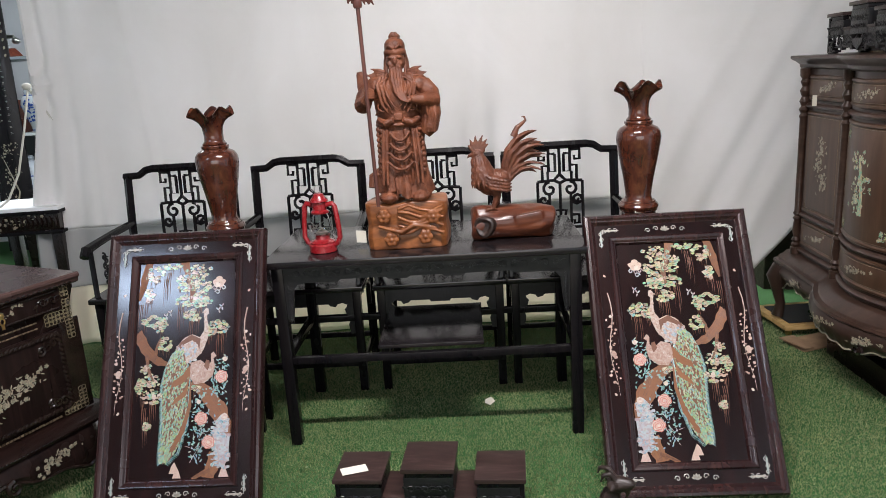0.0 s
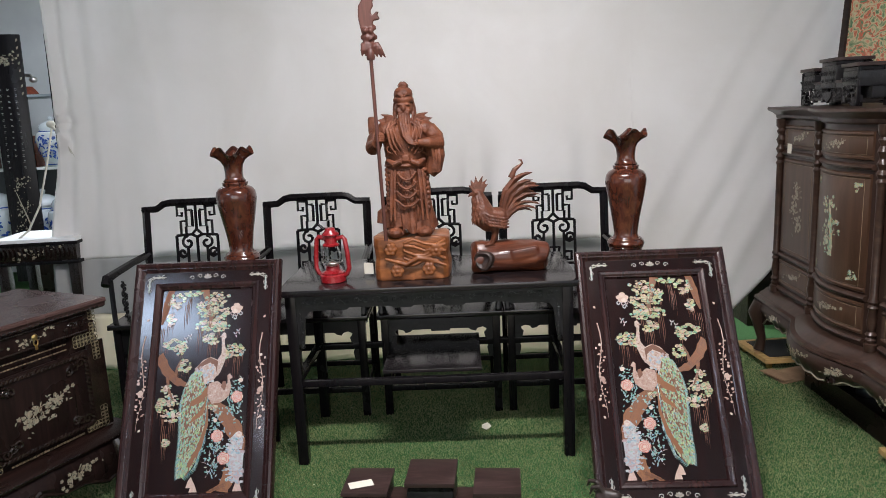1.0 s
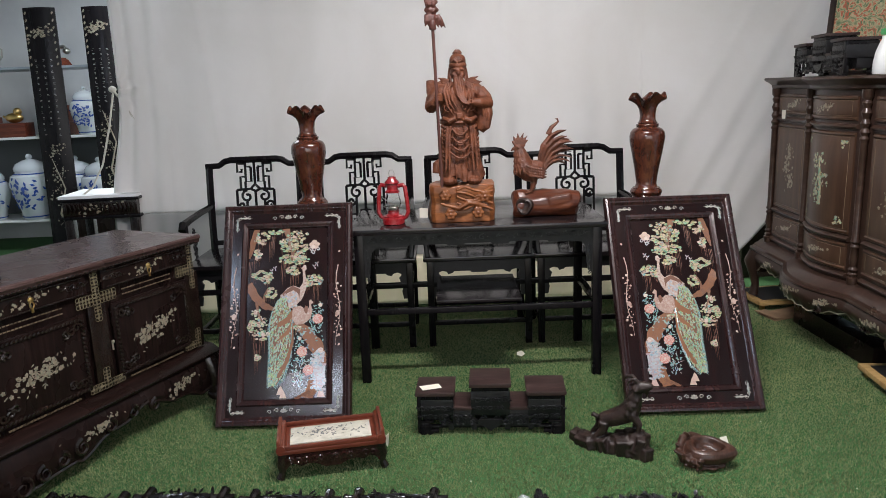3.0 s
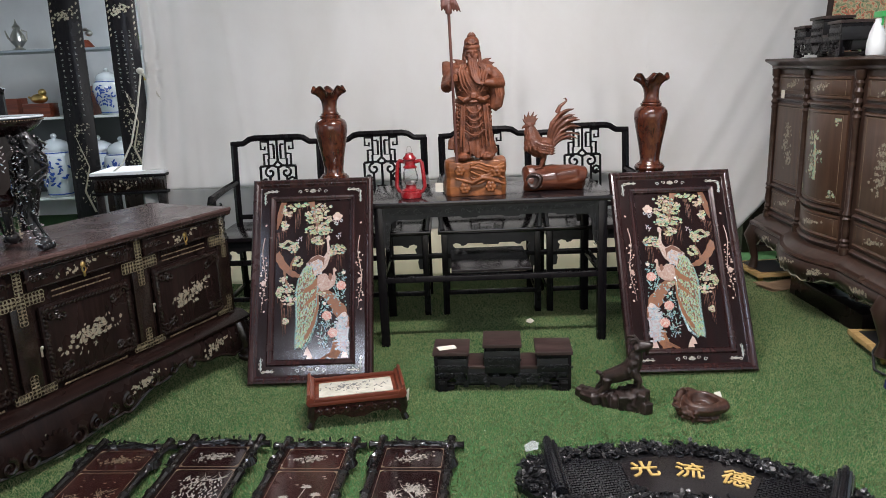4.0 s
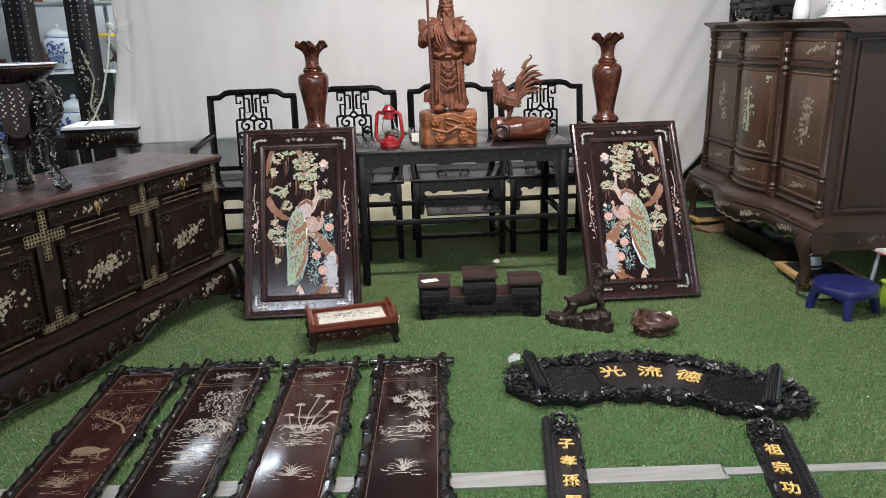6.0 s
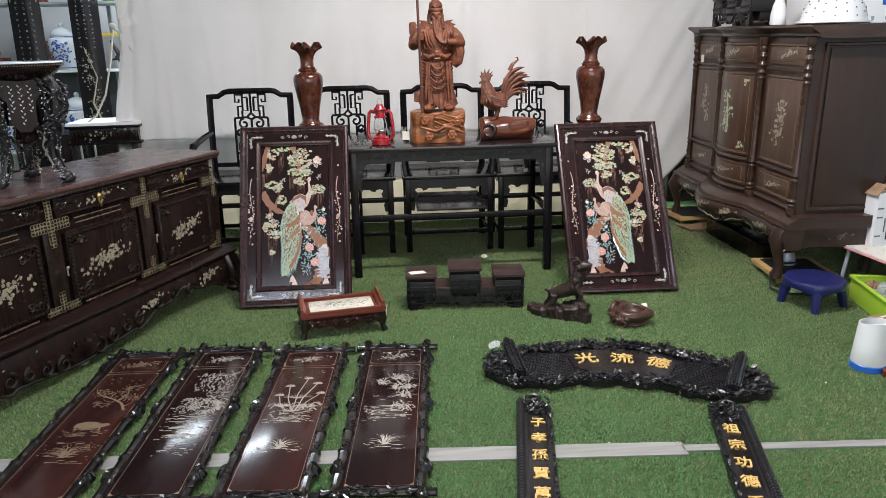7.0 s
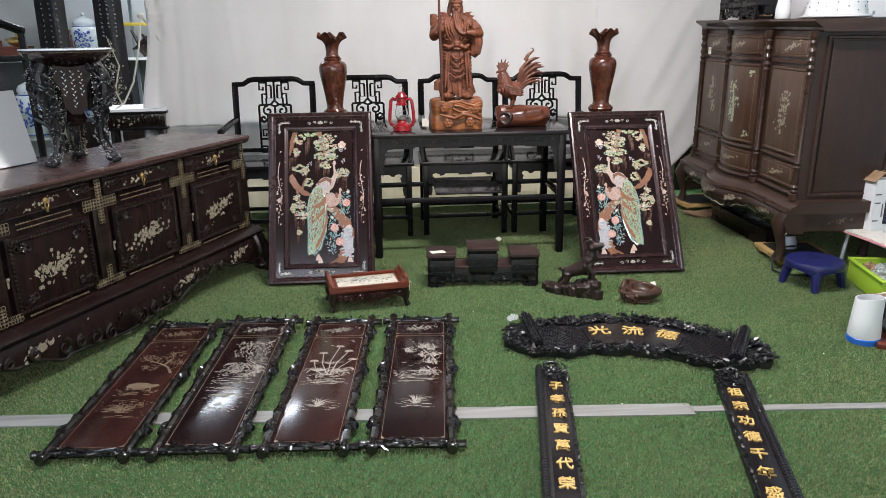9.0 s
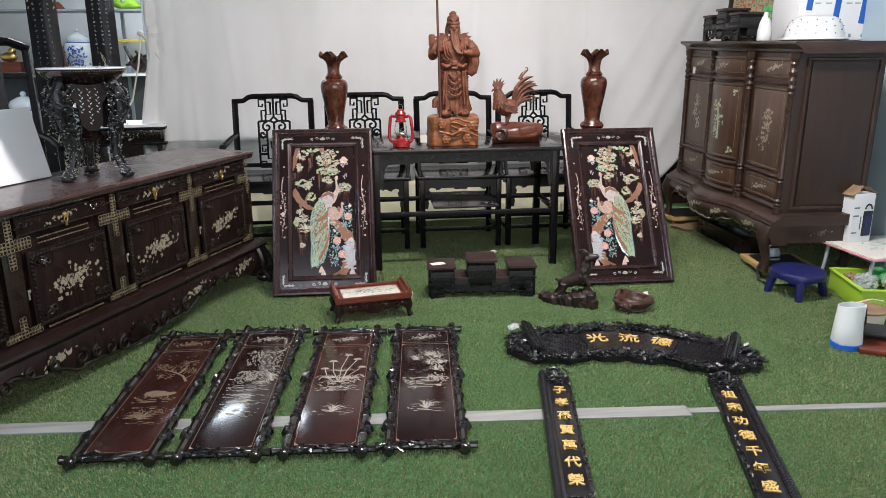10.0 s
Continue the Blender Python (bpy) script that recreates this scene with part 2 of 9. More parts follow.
colour_of(M_BLUEWALL, ramp(M_BLUEWALL, noise_of(M_BLUEWALL, coords(M_BLUEWALL), 1.3, 5), [(0.3, (0.36, 0.48, 0.57)), (0.7, (0.48, 0.59, 0.66))]))


def cloth(name, light, dark, through_light):
    m = mat(name, light, 0.9)
    v = coords(m)
    colour_of(m, ramp(m, noise_of(m, v, 1.3, 6, 0.6, 0.5), [(0.32, dark), (0.68, light)]))
    weave = noise_of(m, coords(m, (1, 1, 0.12)), 160, 2)
    bump(m, weave, 0.12, 0.001)
    t = node(m, "ShaderNodeBsdfTranslucent")
    t.inputs[0].default_value = (*light, 1)
    mix = node(m, "ShaderNodeMixShader", Fac=through_light)
    out = m.node_tree.nodes["Material Output"]
    m.node_tree.links.new(m.node_tree.nodes["Principled BSDF"].outputs[0], mix.inputs[1])
    m.node_tree.links.new(t.outputs[0], mix.inputs[2])
    m.node_tree.links.new(mix.outputs[0], out.inputs[0])
    return m


M_SHEET = cloth("cream_sheet", (0.81, 0.79, 0.782), (0.71, 0.68, 0.652), 0.35)
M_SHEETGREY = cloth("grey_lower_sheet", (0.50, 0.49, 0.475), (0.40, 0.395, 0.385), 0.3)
M_HEM = cloth("cream_hem", (0.86, 0.79, 0.68), (0.76, 0.69, 0.58), 0.6)

M_TURF = mat("turf_backing", (0.05, 0.10, 0.035), 0.9)
colour_of(M_TURF, ramp(M_TURF, noise_of(M_TURF, coords(M_TURF), 170, 3), [(0.3, (0.012, 0.045, 0.012)), (0.7, (0.045, 0.15, 0.035))]))
M_BLADE = mat("turf_fibre", (0.08, 0.24, 0.06), 0.55)
_g = M_BLADE.node_tree.nodes.new("ShaderNodeNewGeometry")
_mixc = M_BLADE.node_tree.nodes.new("ShaderNodeMixRGB")
_mixc.blend_type, _mixc.inputs[0].default_value = "MULTIPLY", 1.0
M_BLADE.node_tree.links.new(ramp(M_BLADE, _g.outputs["Random Per Island"], [(0.0, (0.15, 0.185, 0.085)), (0.5, (0.305, 0.318, 0.158)), (0.85, (0.36, 0.37, 0.19)), (1.0, (0.42, 0.42, 0.23))]), _mixc.inputs[1])
M_BLADE.node_tree.links.new(ramp(M_BLADE, noise_of(M_BLADE, coords(M_BLADE), 1.7, 4), [(0.3, (0.70, 0.78, 0.72)), (0.7, (1.0, 1.0, 0.95))]), _mixc.inputs[2])
colour_of(M_BLADE, _mixc.outputs[0])
M_STRIP = mat("worn_floor_strip", (0.34, 0.35, 0.33), 0.5)
colour_of(M_STRIP, ramp(M_STRIP, noise_of(M_STRIP, coords(M_STRIP, (0.4, 6, 1)), 7, 5), [(0.3, (0.17, 0.17, 0.16)), (0.7, (0.29, 0.285, 0.265))]))


# ---- mesh helpers ----
def part(name, bm, material, parent=None, label="", smooth=True, m=None):
    me = bpy.data.meshes.new(name)
    bm.normal_update()
    bm.to_mesh(me)
    bm.free()
    me.materials.append(material)
    if smooth:
        me.shade_smooth()
        me.set_sharp_from_angle(angle=radians(38))
    ob = new(name, me)
    if parent is not None:
        ob.parent = parent
    if m is not None:
        ob.matrix_basis = m
    if label:
        ob["label"] = label
    if parent is not None and name.split("_")[-1] in ("inlay", "lattice", "leaves", "carving", "foliage", "vines", "feathers", "fringe", "tail", "blossom", "border", "inscription", "holes", "outline", "rock", "pattern", "painting", "grain"):
        ob["kind"] = "stuff"
    return ob


def thing(name, label, category, m, group=""):
    ob = new(name)
    ob.empty_display_size = 0.1
    ob.matrix_basis = m
    return tagged(ob, label, category, group)


def mesh():
    return bmesh.new()


def box(bm, x, y, z, sx, sy, sz, bevel=0.0, m=None):
    """A box with its centre at x, y, z."""
    a, b, c = sx / 2, sy / 2, sz / 2
    vs = [bm.verts.new((x + i * a, y + j * b, z + k * c)) for i, j, k in ((-1, -1, -1), (1, -1, -1), (1, 1, -1), (-1, 1, -1), (-1, -1, 1), (1, -1, 1), (1, 1, 1), (-1, 1, 1))]
    fs = [bm.faces.new([vs[i] for i in f]) for f in ((3, 2, 1, 0), (4, 5, 6, 7), (0, 1, 5, 4), (1, 2, 6, 5), (2, 3, 7, 6), (3, 0, 4, 7))]
    if bevel > 0:
        es = list({e for f in fs for e in f.edges})
        r = bmesh.ops.bevel(bm, geom=es, offset=min(bevel, a * 0.9, b * 0.9, c * 0.9), segments=2, profile=0.6, affect="EDGES")
        vs = list({v for f in r["faces"] for v in f.verts} | {v for v in vs if v.is_valid})
    if m is not None:
        for v in vs:
            v.co = m @ v.co
    return bm


def lathe(bm, profile, seg=32, x=0, y=0, z=0, wave=None):
    """Turns (radius, height) pairs round the z axis; closed at both ends."""
    rings = []
    for i, (r, h) in enumerate(profile):
        ring = []
        for k in range(seg):
            a = 2 * math.pi * k / seg
            rr, hh = (r, h) if wave is None else wave(r, h, a, i)
            ring.append(bm.verts.new((x + rr * math.cos(a), y + rr * math.sin(a), z + hh)))
        rings.append(ring)
    for lo, hi in zip(rings, rings[1:]):
        for k in range(seg):
            bm.faces.new((lo[k], lo[(k + 1) % seg], hi[(k + 1) % seg], hi[k]))
    bm.faces.new(rings[0][::-1])
    bm.faces.new(rings[-1])
    return bm


def tube(bm, pts, r, seg=8, squash=1.0, closed=False):
    """A tube along points; r is a radius or a list of them."""
    pts = [Vector(p) for p in pts]
    n = len(pts)
    rs = r if isinstance(r, (list, tuple)) else [r] * n
    rings, up = [], None
    for i, p in enumerate(pts):
        if closed:
            d = pts[(i + 1) % n] - pts[i - 1]
        else:
            d = pts[min(i + 1, n - 1)] - pts[max(i - 1, 0)]
        d.normalize()
        if up is None:
            up = Vector((0, 0, 1)) if abs(d.z) < 0.9 else Vector((0, 1, 0))
        side = d.cross(up)
        side.normalize()
        up = side.cross(d)
        up.normalize()
        rings.append([bm.verts.new(p + side * (rs[i] * math.cos(2 * math.pi * k / seg)) + up * (rs[i] * squash * math.sin(2 * math.pi * k / seg))) for k in range(seg)])
    pairs = list(zip(rings, rings[1:])) + ([(rings[-1], rings[0])] if closed else [])
    for lo, hi in pairs:
        for k in range(seg):
            bm.faces.new((lo[k], lo[(k + 1) % seg], hi[(k + 1) % seg], hi[k]))
    if not closed:
        bm.faces.new(rings[0][::-1])
        bm.faces.new(rings[-1])
    return bm


def bar(bm, p, q, w, d=None):
    """A square bar between two points."""
    return tube(bm, [p, q], w * 0.7071, 4, 1.0 if d is None else d / w)


def prism(bm, outline, z0, z1, m=None):
    """A flat shape (points in x, y) given thickness from z0 to z1."""
    m = m or Matrix()
    lo = [bm.verts.new(m @ Vector((x, y, z0))) for x, y in outline]
    hi = [bm.verts.new(m @ Vector((x, y, z1))) for x, y in outline]
    n = len(outline)
    bm.faces.new(lo[::-1])
    bm.faces.new(hi)
    for k in range(n):
        bm.faces.new((lo[k], lo[(k + 1) % n], hi[(k + 1) % n], hi[k]))
    return bm


def ball(bm, x, y, z, rx, ry=None, rz=None, seg=12, rings=8, m=None):
    ry, rz = ry or rx, rz or rx
    lathe_rows = []
    top = bm.verts.new((x, y, z + rz))
    bot = bm.verts.new((x, y, z - rz))
    for i in range(1, rings):
        a = math.pi * i / rings
        lathe_rows.append([bm.verts.new((x + rx * math.sin(a) * math.cos(2 * math.pi * k / seg), y + ry * math.sin(a) * math.sin(2 * math.pi * k / seg), z + rz * math.cos(a))) for k in range(seg)])
    for k in range(seg):
        j = (k + 1) % seg
        bm.faces.new((top, lathe_rows[0][k], lathe_rows[0][j]))
        bm.faces.new((bot, lathe_rows[-1][j], lathe_rows[-1][k]))
        for lo, hi in zip(lathe_rows, lathe_rows[1:]):
            bm.faces.new((hi[k], hi[j], lo[j], lo[k]))
    if m is not None:
        for v in [top, bot] + [v for r in lathe_rows for v in r]:
            v.co = m @ v.co
    return bm


def spiral(cx, cy, r, turns=1.25, start=0.0, flip=1, n=14):
    """Points of a curl in a plane."""
    out = []
    for i in range(n + 1):
        f = i / n
        a = start + flip * turns * 2 * math.pi * f
        rr = r * (1 - 0.78 * f)
        out.append((cx + rr * math.cos(a), cy + rr * math.sin(a)))
    return out


def leaf(cx, cy, length, width, angle, n=4):
    """A pointed leaf outline from its base at cx, cy."""
    pts = []
    for i in range(n + 1):
        f = i / n
        pts.append((f * length, width / 2 * math.sin(math.pi * f) ** 0.8))
    for i in range(n - 1, 0, -1):
        f = i / n
        pts.append((f * length, -width / 2 * math.sin(math.pi * f) ** 0.8))
    c, s = math.cos(angle), math.sin(angle)
    return [(cx + x * c - y * s, cy + x * s + y * c) for x, y in pts]


def disc(cx, cy, r, n=9, jag=0.0, rnd=None, squash=1.0, turn=0.0):
    out = []
    for k in range(n):
        a = 2 * math.pi * k / n
        rr = r * (1 + (rnd.uniform(-jag, jag) if rnd else 0))
        x, y = rr * math.cos(a), rr * squash * math.sin(a)
        out.append((cx + x * math.cos(turn) - y * math.sin(turn), cy + x * math.sin(turn) + y * math.cos(turn)))
    return out


FACE_Y = Matrix(((1, 0, 0, 0), (0, 0, -1, 0), (0, 1, 0, 0), (0, 0, 0, 1)))  # x, y of a flat shape to x, z; its thickness towards -y


def bouquet(bm, rnd, cx, cy, w, h, n, m, z=0.0, size=0.02):
    """A spray of petals and leaves as thin inlay pieces, within w x h."""
    size *= 0.72
    for k in range(max(2, n // 22)):
        x, y = cx + rnd.gauss(0, 0.2) * w, cy + rnd.gauss(0, 0.18) * h
        tube(bm, [m @ Vector((cx, cy - 0.1 * h, z + 0.0006)), m @ Vector(((cx + x) / 2 + 0.1 * h, (cy + y) / 2, z + 0.0008)), m @ Vector((x, y, z + 0.0006))], size * 0.06, 4)
    for i in range(int(n * 1.35)):
        x = cx + rnd.gauss(0, 0.27) * w
        y = cy + rnd.gauss(0, 0.25) * h + 0.2 * (x - cx)
        a = rnd.uniform(0, 6.3)
        k = i % 5
        z1 = z + 0.0010 + 0.00003 * (i % 60)
        if k < 2:
            for j in range(5):
                prism(bm, leaf(x, y, size * rnd.uniform(0.7, 1.0), size * 0.62, a + j * 1.257, 3), z, z1, m)
        else:
            prism(bm, leaf(x, y, size * rnd.uniform(0.9, 1.7), size * 0.42, a, 3), z, z1, m)
    return bm


# ---- structure ----
def structure(name, bm, material, label, category):
    return tagged(part(name, bm, material, None, "", False), label, category, "", "structure")


X0, X1, Y0, Y1, HIGH = -5.6, 2.72, -4.1, 7.75, 3.2
structure("floor", box(mesh(), (X0 + X1) / 2, (Y0 + Y1) / 2, -0.06, X1 - X0 + 0.4, Y1 - Y0 + 0.4, 0.12), M_TURF, "green artificial turf laid wall to wall", "floor")
structure("ceiling", box(mesh(), (X0 + X1) / 2, (Y0 + Y1) / 2, HIGH + 0.06, X1 - X0 + 0.4, Y1 - Y0 + 0.4, 0.12), M_CEIL, "plain grey painted ceiling", "ceiling")
structure("wall_north", box(mesh(), (X0 + X1) / 2, Y1 + 0.1, HIGH / 2, X1 - X0 + 0.4, 0.2, HIGH), M_WALL, "white painted wall behind the metal shelving", "wall")
structure("wall_west", box(mesh(), X0 - 0.1, (Y0 + Y1) / 2, HIGH / 2, 0.2, Y1 - Y0, HIGH), M_WALL, "plain white painted side wall", "wall")
structure("wall_east", box(mesh(), X1 + 0.1, (Y0 + Y1) / 2, HIGH / 2, 0.2, Y1 - Y0, HIGH), M_BLUEWALL, "pale blue painted side wall", "wall")
_bm = mesh()
for _x, _w in ((X0 + 1.6, 3.2), (X1 - 0.05, 0.1)):
    box(_bm, _x, Y0 - 0.1, HIGH / 2, _w, 0.2, HIGH)
box(_bm, 0.2, Y0 - 0.1, HIGH - 0.06, 5.0, 0.2, 0.12)
structure("wall_south", _bm, M_WALL, "white wall with the wide open shop front", "wall")

# turf fibres: short blades over the part of the floor that is walked past
_rs = np.random.RandomState(4)
_n = 1000000
_bx, _by = _rs.uniform(-2.9, 2.7, _n), 0.12 + 4.25 * _rs.uniform(0, 1, _n) ** 1.25
_a, _h, _w = _rs.uniform(0, 2 * np.pi, _n), _rs.uniform(0.005, 0.012, _n), _rs.uniform(0.0011, 0.0023, _n)
_seam = 0.985 - 0.074 * (_bx + 0.125)
_keep = np.abs(_by - _seam + 0.0) > np.where(_bx < 0.6, 0.046, 0.026)
_bx, _by, _a, _h, _w = _bx[_keep], _by[_keep], _a[_keep], _h[_keep], _w[_keep]
_n = len(_bx)
_co = np.zeros((_n, 3, 3), np.float32)
_co[:, 0, 0], _co[:, 0, 1] = _bx - np.cos(_a) * _w, _by - np.sin(_a) * _w
_co[:, 1, 0], _co[:, 1, 1] = _bx + np.cos(_a) * _w, _by + np.sin(_a) * _w
_co[:, 2, 0], _co[:, 2, 1] = _bx + _rs.uniform(-0.006, 0.006, _n), _by + _rs.uniform(-0.008, 0.004, _n)
_co[:, 2, 2] = _h
_me = bpy.data.meshes.new("turf_fibres")
_me.vertices.add(_n * 3)
_me.vertices.foreach_set("co", _co.ravel())
_me.loops.add(_n * 3)
_me.loops.foreach_set("vertex_index", np.arange(_n * 3, dtype=np.int32))
_me.polygons.add(_n)
_me.polygons.foreach_set("loop_start", np.arange(0, _n * 3, 3, dtype=np.int32))
_me.update(calc_edges=True)
_me.materials.append(M_BLADE)
tagged(new("turf_fibres", _me), "short green plastic turf fibres on the floor", "turf", "", "stuff")

# the seam strip between two widths of turf
_bm = mesh()
box(_bm, 0, 0, 0, 2.75, 0.082, 0.008, 0.002, pose(-0.75, 1.0313, 0.003, 0, 0, -4.25))
box(_bm, 0, 0, 0, 2.1, 0.04, 0.008, 0.002, pose(1.66, 0.853, 0.003, 0, 0, -4.25))
structure("floor_strip", _bm, M_STRIP, "worn pale grey strip between two turf widths", "floor strip")


# the hanging sheet
def sheet_y(x, z):
    lean = 4.40 + 0.15 * min(1, max(0, z) / 1.2) + 0.05 * max(0, z - 1.2)
    ripple = 0.012 * math.sin(x * 9.0 + 0.6 * math.sin(z * 2)) + 0.006 * math.sin(x * 23 + 1.0)
    w = min(1, max(0, (x - 0.75) / 0.5))
    d = (x - 1.55) * 0.86 - (z - 1.0) * 0.5
    fold = 0.0
    for c, a, s in ((-0.10, 0.040, 0.075), (0.16, 0.042, 0.070), (0.34, 0.030, 0.065), (-0.34, 0.015, 0.10), (0.5, 0.036, 0.075)):
        fold -= a * math.exp(-((d - c) / s) ** 2)
    e = min(1, max(0, (-1.95 - x) / 0.4))
    edge = 0.03 * e * math.sin(x * 38)
    crease = 0.0
    for c, s, a, top in ((-1.98, 0.05, 0.010, 3.2), (-1.66, 0.10, 0.012, 2.6), (-1.30, -0.02, 0.006, 1.7), (-0.55, 0.03, 0.006, 1.5), (0.30, -0.05, 0.006, 2.4)):
        crease -= a * math.exp(-((x - c + s * (z - 1.5)) / 0.024) ** 2) * min(1, max(0, (top - z) / 0.3))
    far = math.hypot(x + 2.26, z - 1.54)
    knot = 0.016 * math.exp(-far / 0.32) * math.sin(8 * math.atan2(z - 1.54, x + 2.40) + 1)
    return lean + ripple * (1 - 0.6 * w) + fold * w + edge + crease + knot


def sheet_low(x):
    if x < 1.55:
        return 0.0
    return 0.95 * (x - 1.55) ** 1.25


def sheet(name, xs, z_of, rows, material, parent, dy=0.0, label=""):
    bm = mesh()
    grid = []
    for x in xs:
        lo, hi = z_of(x)
        col = []
        for j in range(rows + 1):
            z = lo + (hi - lo) * j / rows
            xx = x
            if x < -1.85:
                k = min(1.0, max(0.0, (z - 0.72) / 0.82))
                xx = x + 0.10 * ((-1.85 - x) / 0.53) ** 2 * (k * k * (3 - 2 * k)) * (1.0 - 0.25 * min(1.0, max(0.0, z - 1.54)))
            col.append(bm.verts.new((xx, sheet_y(x, z) + dy, z)))
        grid.append(col)
    for a, b in zip(grid, grid[1:]):
        for j in range(rows):
            bm.faces.new((a[j], b[j], b[j + 1], a[j + 1]))
    ob = part(name, bm, material, parent, label)
    mod = ob.modifiers.new("thickness", "SOLIDIFY")
    mod.thickness, mod.offset = 0.002, 0
    return ob


curtain = thing("curtain", "large cream cloth sheet hung as a backdrop, drawn aside", "curtain", pose(0, 0, 0))
_xs = [-2.38 + 5.05 * i / 260 for i in range(261)]
sheet("upper_cloth", _xs, lambda x: (0.70 if x < 1.27 else sheet_low(x), 2.32 + 0.83 * min(1, max(0, (x + 1.75) / 0.55))), 90, M_SHEET, curtain)
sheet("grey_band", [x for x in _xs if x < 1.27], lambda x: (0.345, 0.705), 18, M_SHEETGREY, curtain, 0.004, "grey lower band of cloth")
sheet("hem", [x for x in _xs if x < 1.27], lambda x: (0.0, 0.35), 10, M_HEM, curtain, 0.0, "cream hem touching the turf")


# ---- table with its chairs ----
TABLE_X = 0.03
table = thing("side_table", "long black wooden table with carved apron and lower shelf", "table", pose(TABLE_X, 3.28, 0, 0, 0, -0.6))
_bm = mesh()
box(_bm, 0, 0, 0.786, 1.27, 0.63, 0.028, 0.006)
part("tabletop", _bm, M_TABLETOP, table)
for _sx in (-1, 1):
    for _sy in (-1, 1):
        part("leg", box(mesh(), 0.585 * _sx, 0.255 * _sy, 0.386, 0.046, 0.046, 0.772, 0.004), M_BLACK, table)


def apron_outline(w, h, drop):
    """The side view of an apron: a straight top, a stepped and curled lower edge."""
    k = [(-w, 0), (-w, -drop), (-w + 0.022, -drop), (-w + 0.030, -drop * 0.7), (-w + 0.036, -h * 1.6), (-w + 0.055, -h * 1.22), (-w + 0.085, -h * 1.15), (-w * 0.62, -h * 1.15), (-w * 0.6, -h), (-w * 0.28, -h), (-w * 0.26, -h * 1.14), (-w * 0.13, -h * 1.14), (-w * 0.11, -h)]
    return k + [(-x, y) for x, y in k[::-1]]


def scroll_relief(bm, x0, x1, z, r, n, m, rnd, tr=0.0035):
    """A running row of carved curls between x0 and x1."""
    for i in range(n):
        x = x0 + (x1 - x0) * (i + 0.5) / n
        fl = 1 if i % 2 else -1
        pts = spiral(x, z, r * rnd.uniform(0.8, 1.05), 1.2, rnd.uniform(-0.5, 0.5) + (0 if fl > 0 else math.pi), fl, 9)
        tube(bm, [m @ Vector((a, b, 0.001)) for a, b in pts], [tr * (1 - 0.5 * j / 9) for j in range(10)], 5)
        prism(bm, leaf(x + r * fl, z, r * 1.3, r * 0.6, rnd.uniform(-0.8, 0.8) + (0 if fl > 0 else math.pi), 3), 0, 0.004, m)


_rnd = random.Random(5)
for _y, _r in ((-0.262, 0), (0.262, 180)):
    _m = pose(0, _y, 0.772, 0, 0, _r) @ FACE_Y
    _bm = mesh()
    prism(_bm, apron_outline(0.562, 0.062, 0.22), -0.008, 0.010, _m)
    if _r == 0:
        scroll_relief(_bm, -0.53, 0.53, -0.034, 0.017, 26, _m @ Matrix.Translation((0, 0, 0.010)), _rnd)
        for _s in (-1, 1):
            scroll_relief(_bm, 0, 0.15, 0.0, 0.011, 7, _m @ pose(_s * 0.545, -0.09, 0.010, 0, 0, -90), _rnd, 0.003)
    part("apron", _bm, M_BLACKCARVE, table, "carved apron with a scalloped edge")
for _s in (-1, 1):
    part("side_apron", prism(mesh(), apron_outline(0.23, 0.06, 0.16), -0.008, 0.008, pose(_s * 0.585, 0, 0.772, 0, 0, 90) @ FACE_Y), M_BLACKCARVE, table)
    part("side_stretcher", box(mesh(), _s * 0.585, 0, 0.385, 0.03, 0.47, 0.032, 0.003), M_BLACK, table)
for _y in (-0.255, 0.255):
    part("stretcher", box(mesh(), 0, _y, 0.371, 1.13, 0.028, 0.029, 0.003), M_BLACK, table)
part("lower_shelf", box(mesh(), 0.0, 0, 0.408, 0.43, 0.50, 0.016, 0.003), M_TABLETOP, table, "small dusty shelf between the stretchers")


